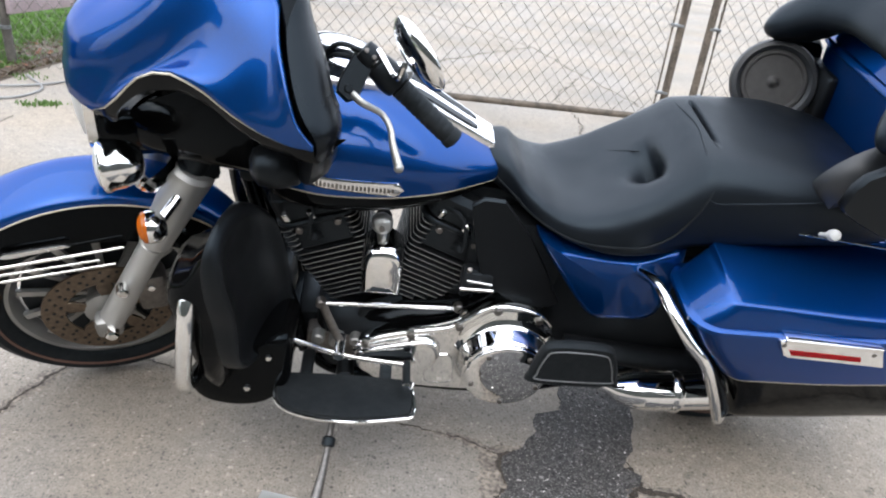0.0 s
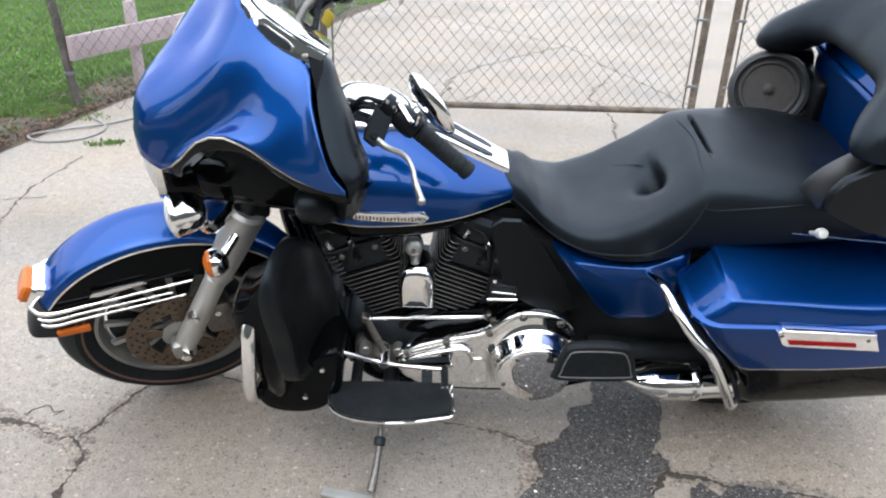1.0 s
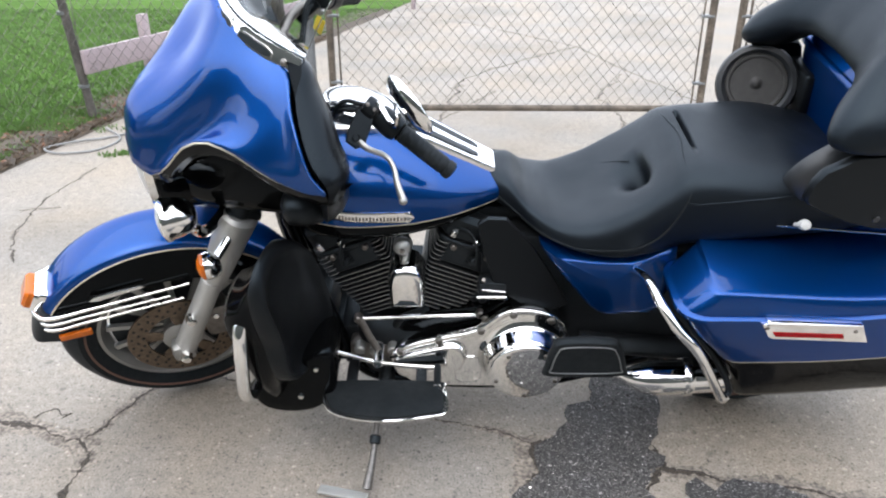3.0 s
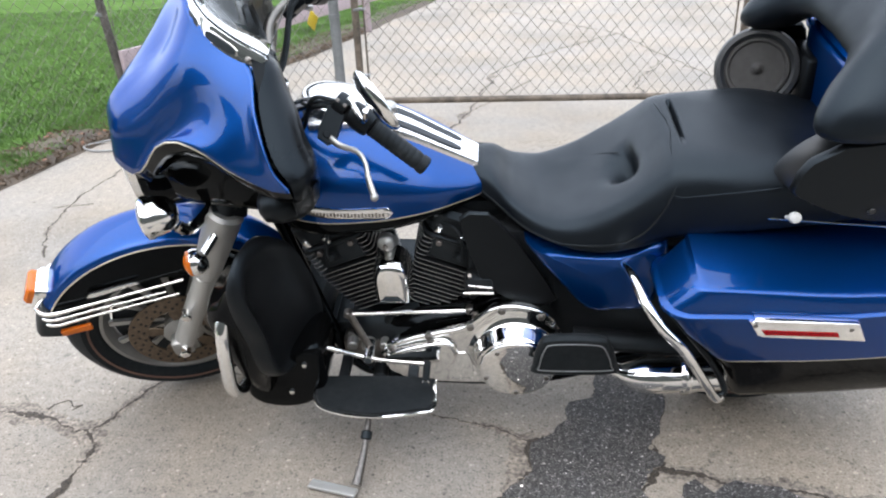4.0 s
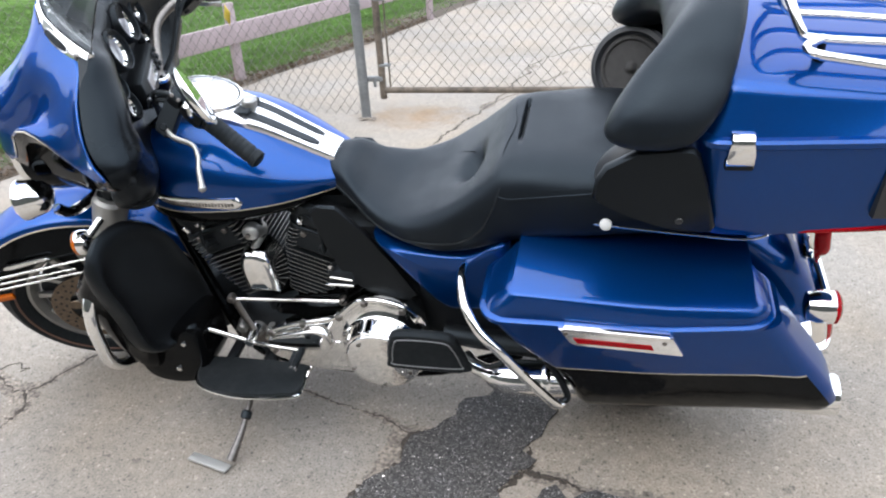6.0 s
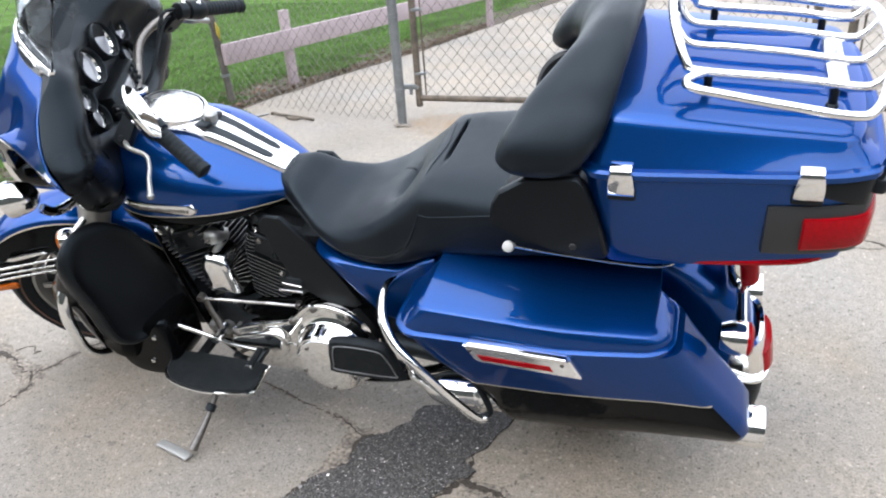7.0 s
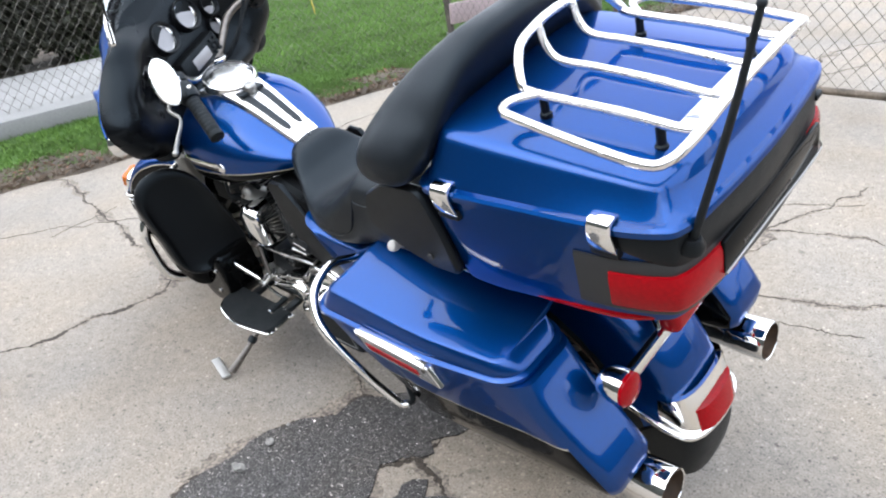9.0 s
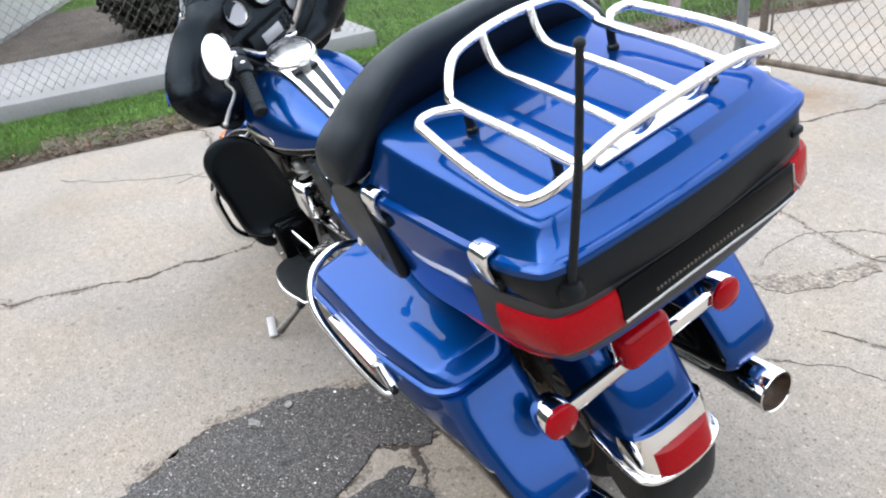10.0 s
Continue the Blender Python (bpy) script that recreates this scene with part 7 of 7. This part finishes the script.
# ---- chain-link fences and gate ----
def chain_mesh(name, a, c, z0, z1, parent, cell=0.082, r=0.0025):
    """Woven zigzag wires between two ground points."""
    a, c = np.array(a, float), np.array(c, float)
    L = np.linalg.norm(c - a)
    d = (c - a) / L
    nrm = np.array((-d[1], d[0]))
    n, m = int(L / cell), int((z1 - z0) / (cell * 0.58))
    vs, fs = [], []
    for i in range(n + 1):
        for j in range(m + 1):
            u = i * cell + (cell / 2 if j % 2 else 0) + 0.004 * noise.noise(Vector((i * 0.7, j * 0.5, a[0])))
            bow = 0.02 * noise.noise(Vector((i * 0.12, j * 0.1, a[1])))
            p = a + d * min(u, L) + nrm * (bow + (0.004 if j % 2 else -0.004))
            z = z0 + j * cell * 0.58
            k = len(vs)
            for t in range(3):
                ang = t * 2.094
                vs.append((p[0] + d[0] * r * math.cos(ang) + nrm[0] * r * math.sin(ang), p[1] + d[1] * r * math.cos(ang) + nrm[1] * r * math.sin(ang), z))
            if j:
                for t in range(3):
                    fs.append((k - 3 + t, k - 3 + (t + 1) % 3, k + (t + 1) % 3, k + t))
    # the mirrored half of the weave
    base = len(vs)
    for i in range(n + 1):
        for j in range(m + 1):
            u = i * cell - (cell / 2 if j % 2 else 0) + cell / 2 * 0 + 0.004 * noise.noise(Vector((i * 0.7, j * 0.5, a[0])))
            bow = 0.02 * noise.noise(Vector((i * 0.12, j * 0.1, a[1])))
            p = a + d * max(min(u, L), 0) + nrm * (bow - (0.004 if j % 2 else -0.004))
            z = z0 + j * cell * 0.58
            k = len(vs)
            for t in range(3):
                ang = t * 2.094
                vs.append((p[0] + d[0] * r * math.cos(ang) + nrm[0] * r * math.sin(ang), p[1] + d[1] * r * math.cos(ang) + nrm[1] * r * math.sin(ang), z))
            if j:
                for t in range(3):
                    fs.append((k - 3 + t, k - 3 + (t + 1) % 3, k + (t + 1) % 3, k + t))
    return link(name, vs, fs, M_WIRE, parent, "", smooth=60)


def fence_run(label, posts, mats, top=1.22, mesh_from=0.02, mesh_skip=()):
    f = thing("chain_link_fence", label, "fence", pose(posts[0][0], posts[0][1], 0), "chain-link fence runs")
    o = Vector((posts[0][0], posts[0][1], 0))
    for (x, y, lean), mt in zip(posts, mats):
        if mt is None:
            continue
        q = Vector((x, y, 0)) - o
        pst = part("post", rod(q, q + Vector((lean, 0, top + 0.04)), 0.033 if mt is M_GALV else 0.03, 16), mt, f)
        for z in (0.25, 0.75):
            part("band", moved(lathe([(0.033, -0.012), (0.037, -0.01), (0.037, 0.01), (0.033, 0.012)], None, 16), Matrix.Translation(q + Vector((lean * z, 0, z)))), M_GALV, pst)
    for i in range(len(posts) - 1):
        p, q = Vector(posts[i][:2]).to_3d() - o, Vector(posts[i + 1][:2]).to_3d() - o
        part("top_rail", rod(p + Vector((0, 0, top)), q + Vector((0, 0, top)), 0.018, 10), M_GALV, f)
        chain_mesh("wire_mesh", (p.x, p.y), (q.x, q.y), mesh_from, top, f)
    return f


fence_run("galvanised chain-link fence with weathered posts", [(-1.755, 2.85, 0), (-3.44, 3.24, -0.09), (-5.35, 1.75, -0.22), (-5.55, -1.2, 0.0), (-5.75, -4.2, 0)], [M_GALV, M_OLDPOST, M_OLDPOST, M_OLDPOST, M_OLDPOST])


def gate(label, x0, x1, y0, y1, hinge_left):
    g = thing("gate", label, "gate", pose(x0, y0, 0), "chain-link gate leaves")
    L = math.hypot(x1 - x0, y1 - y0)
    d = Vector((x1 - x0, y1 - y0, 0)).normalized()
    zb, zt = 0.19, 1.28
    for u in (0, L):
        part("stile", rod(d * u + Vector((0, 0, 0.13 if hinge_left else 0.0)), d * u + Vector((0, 0, zt)), 0.024, 14), M_RUSTY, g)
        k = 0.055 if u == 0 else L - 0.055
        part("tension_bar", rod(d * k + Vector((0, 0, zb)), d * k + Vector((0, 0, zt)), 0.006, 8), M_RUSTY, g)
        for z in (0.36, 0.78, 1.1):
            part("clamp_band", box((d * ((u + k) / 2)) + Vector((0, 0, z)), (0.075, 0.05, 0.018), None, 0.005), M_GALV, g)
    for z in (zb, zt):
        part("rail", rod(Vector((0, 0, z)), d * L + Vector((0, 0, z)), 0.021, 14), M_RUSTY, g)
    chain_mesh("wire_mesh", (d.x * 0.05, d.y * 0.05), (d.x * (L - 0.05), d.y * (L - 0.05)), zb + 0.02, zt, g)
    if hinge_left:
        for z in (0.27, 1.05):
            part("hinge", box((-0.075, -0.01, z), (0.17, 0.035, 0.035), None, 0.008), M_GALV, g, "galvanised gate hinge")
            part("hinge_pin", rod((-0.045, -0.03, z - 0.05), (-0.045, -0.03, z + 0.02), 0.012, 10), M_GALV, g)
    return g


gate("rusty-framed chain-link gate leaf hung on a galvanised post", -1.625, 0.80, 2.88, 2.86, True)
gate("rusty-framed chain-link gate leaf closing the driveway", 0.985, 3.6, 2.86, 2.84, False)

for seed, (x, y, r) in enumerate(((-1.76, 2.83, 0.075), (-1.70, 2.82, 0.04))):
    mound = rubble(x, y, r, 31 + seed, 0.16)
    mound.name = "post_footing"
    mound.data.materials[0] = M_CRUMBLE
    tagged(mound, "crumbling brown footing round the gate post", "footing", "post footings")

# ---- faded plank fence on the lawn ----
RD = Vector((0.30, 0.954, 0)).normalized()
pf = thing("plank_fence", "faded pink wooden plank fence on the lawn", "fence", pose(-3.41, 3.2, 0))
turn = Matrix.Rotation(math.atan2(RD.y, RD.x), 4, "Z")
for u in (1.95, 5.86):
    part("plank", box((0, 0, 0), (3.9, 0.035, 0.165), Matrix.Translation(RD * u + Vector((0, 0, 0.42))) @ turn, 0.005), M_PINK, pf)
for u in (0.72, 3.9, 6.8):
    part("post", box((0, 0, 0), (0.085, 0.05, 0.66), Matrix.Translation(RD * u + Vector((-0.042, 0.012, 0.33))) @ turn, 0.005), M_PINK, pf)

# ---- far side: walk, bush, house ----
b = box((0, 0, 0), (1.95, 8.1, 0.17), None, 0.012)
tagged(part("walkway", moved(b, pose(-6.42, -1.95, 0.065, 0, 0, -5.5)), M_SLAB, None, ""), "pale raised concrete walk with a square edge", "walkway", "", "structure")
poly_sheet("planting_bed", [(-12, -6), (-7.42, -6), (-7.42, 1.5), (-12, 3.2)], 0.03, 0.05, M_SOIL, "brown bare planting bed", category="soil bed")


def bush(x, y, r, h, seed, count):
    q = np.random.default_rng(seed)
    o = thing("bush", "dark dense bush at the edge of a planting bed", "bush", pose(x, y, 0.03), "dark bushes")
    for k in range(6):
        a = k * 1.05
        part("branch", tube([(0, 0, 0), (0.12 * math.cos(a), 0.12 * math.sin(a), h * 0.35), (r * 0.6 * math.cos(a), r * 0.6 * math.sin(a), h * 0.75)], lambda u: 0.018 - 0.012 * u, 6, 4), M_STRAW, o)
    vs, fs = [], []
    for _ in range(count):
        v = q.normal(size=3)
        v /= (np.abs(v) ** 4).sum() ** 0.25
        rr = (0.84 + 0.22 * noise.noise(Vector(v * 2.2) + Vector((seed, 0, 0)))) * (0.6 + 0.4 * q.random() ** 0.5)
        c = np.array((v[0] * r * rr, v[1] * r * rr, max(0.02, h * 0.5 + v[2] * h * 0.52 * rr)))
        t1, t2 = q.normal(size=3) * 0.022, q.normal(size=3) * 0.022
        k = len(vs)
        vs += [tuple(c - t1), tuple(c + t2), tuple(c + t1), tuple(c - t2)]
        fs.append((k, k + 1, k + 2, k + 3))
    link("crown", vs, fs, M_HEDGE, o, "", smooth=0)
    return o


bush(-8.12, 0.75, 0.74, 1.45, 3, 17000)
bush(-8.2, 1.95, 0.66, 1.3, 4, 11000)

house = thing("house", "house with white lap siding beyond the planting bed", "house", pose(-9.4, -1.05, 0))
hd = Vector((-0.95, 0.31, 0)).normalized()
hn = Vector((hd.y, -hd.x, 0))
rot = Matrix.Rotation(math.atan2(hd.y, hd.x), 4, "Z")
part("wall", box((0, 0, 0), (9.0, 0.2, 3.2), Matrix.Translation(hd * 2.5 + Vector((0, 0, 1.55)) + hn * -0.12) @ rot, 0.01), M_SIDING, house)
for k in range(24):
    z = 0.10 + 0.115 * k
    me = bpy.data.meshes.get("siding_board")
    if me is None:
        b = bmesh.new()
        grid(b, [[(-4.5, 0.0, 0.0), (-4.5, -0.022, 0.0), (-4.5, -0.008, 0.118), (-4.5, 0.0, 0.118)], [(4.5, 0.0, 0.0), (4.5, -0.022, 0.0), (4.5, -0.008, 0.118), (4.5, 0.0, 0.118)]], close_u=True)
        ob = part("siding_board", b, M_SIDING, house, smooth=0)
        me = ob.data
    else:
        ob = new("siding_board", me)
        ob.parent = house
    ob.matrix_local = Matrix.Translation(hd * 2.5 + Vector((0, 0, z))) @ rot

# ---- unseen plain walls, added behind the camera to darken reflections in paint and chrome ----
for nm, c, s in (("unseen_wall_south", (0.0, -7.5, 2.4), (34, 0.3, 5.0)), ("unseen_wall_west", (-12.0, -12.0, 1.6), (18, 0.3, 3.4)), ("unseen_wall_east", (16, 0, 1.5), (0.3, 26, 3.2))):
    b = box(c, s, None, 0.02)
    tagged(part(nm, b, M_WALLB, None, ""), "unseen plain dark wall added to darken reflections", "wall", "", "structure")
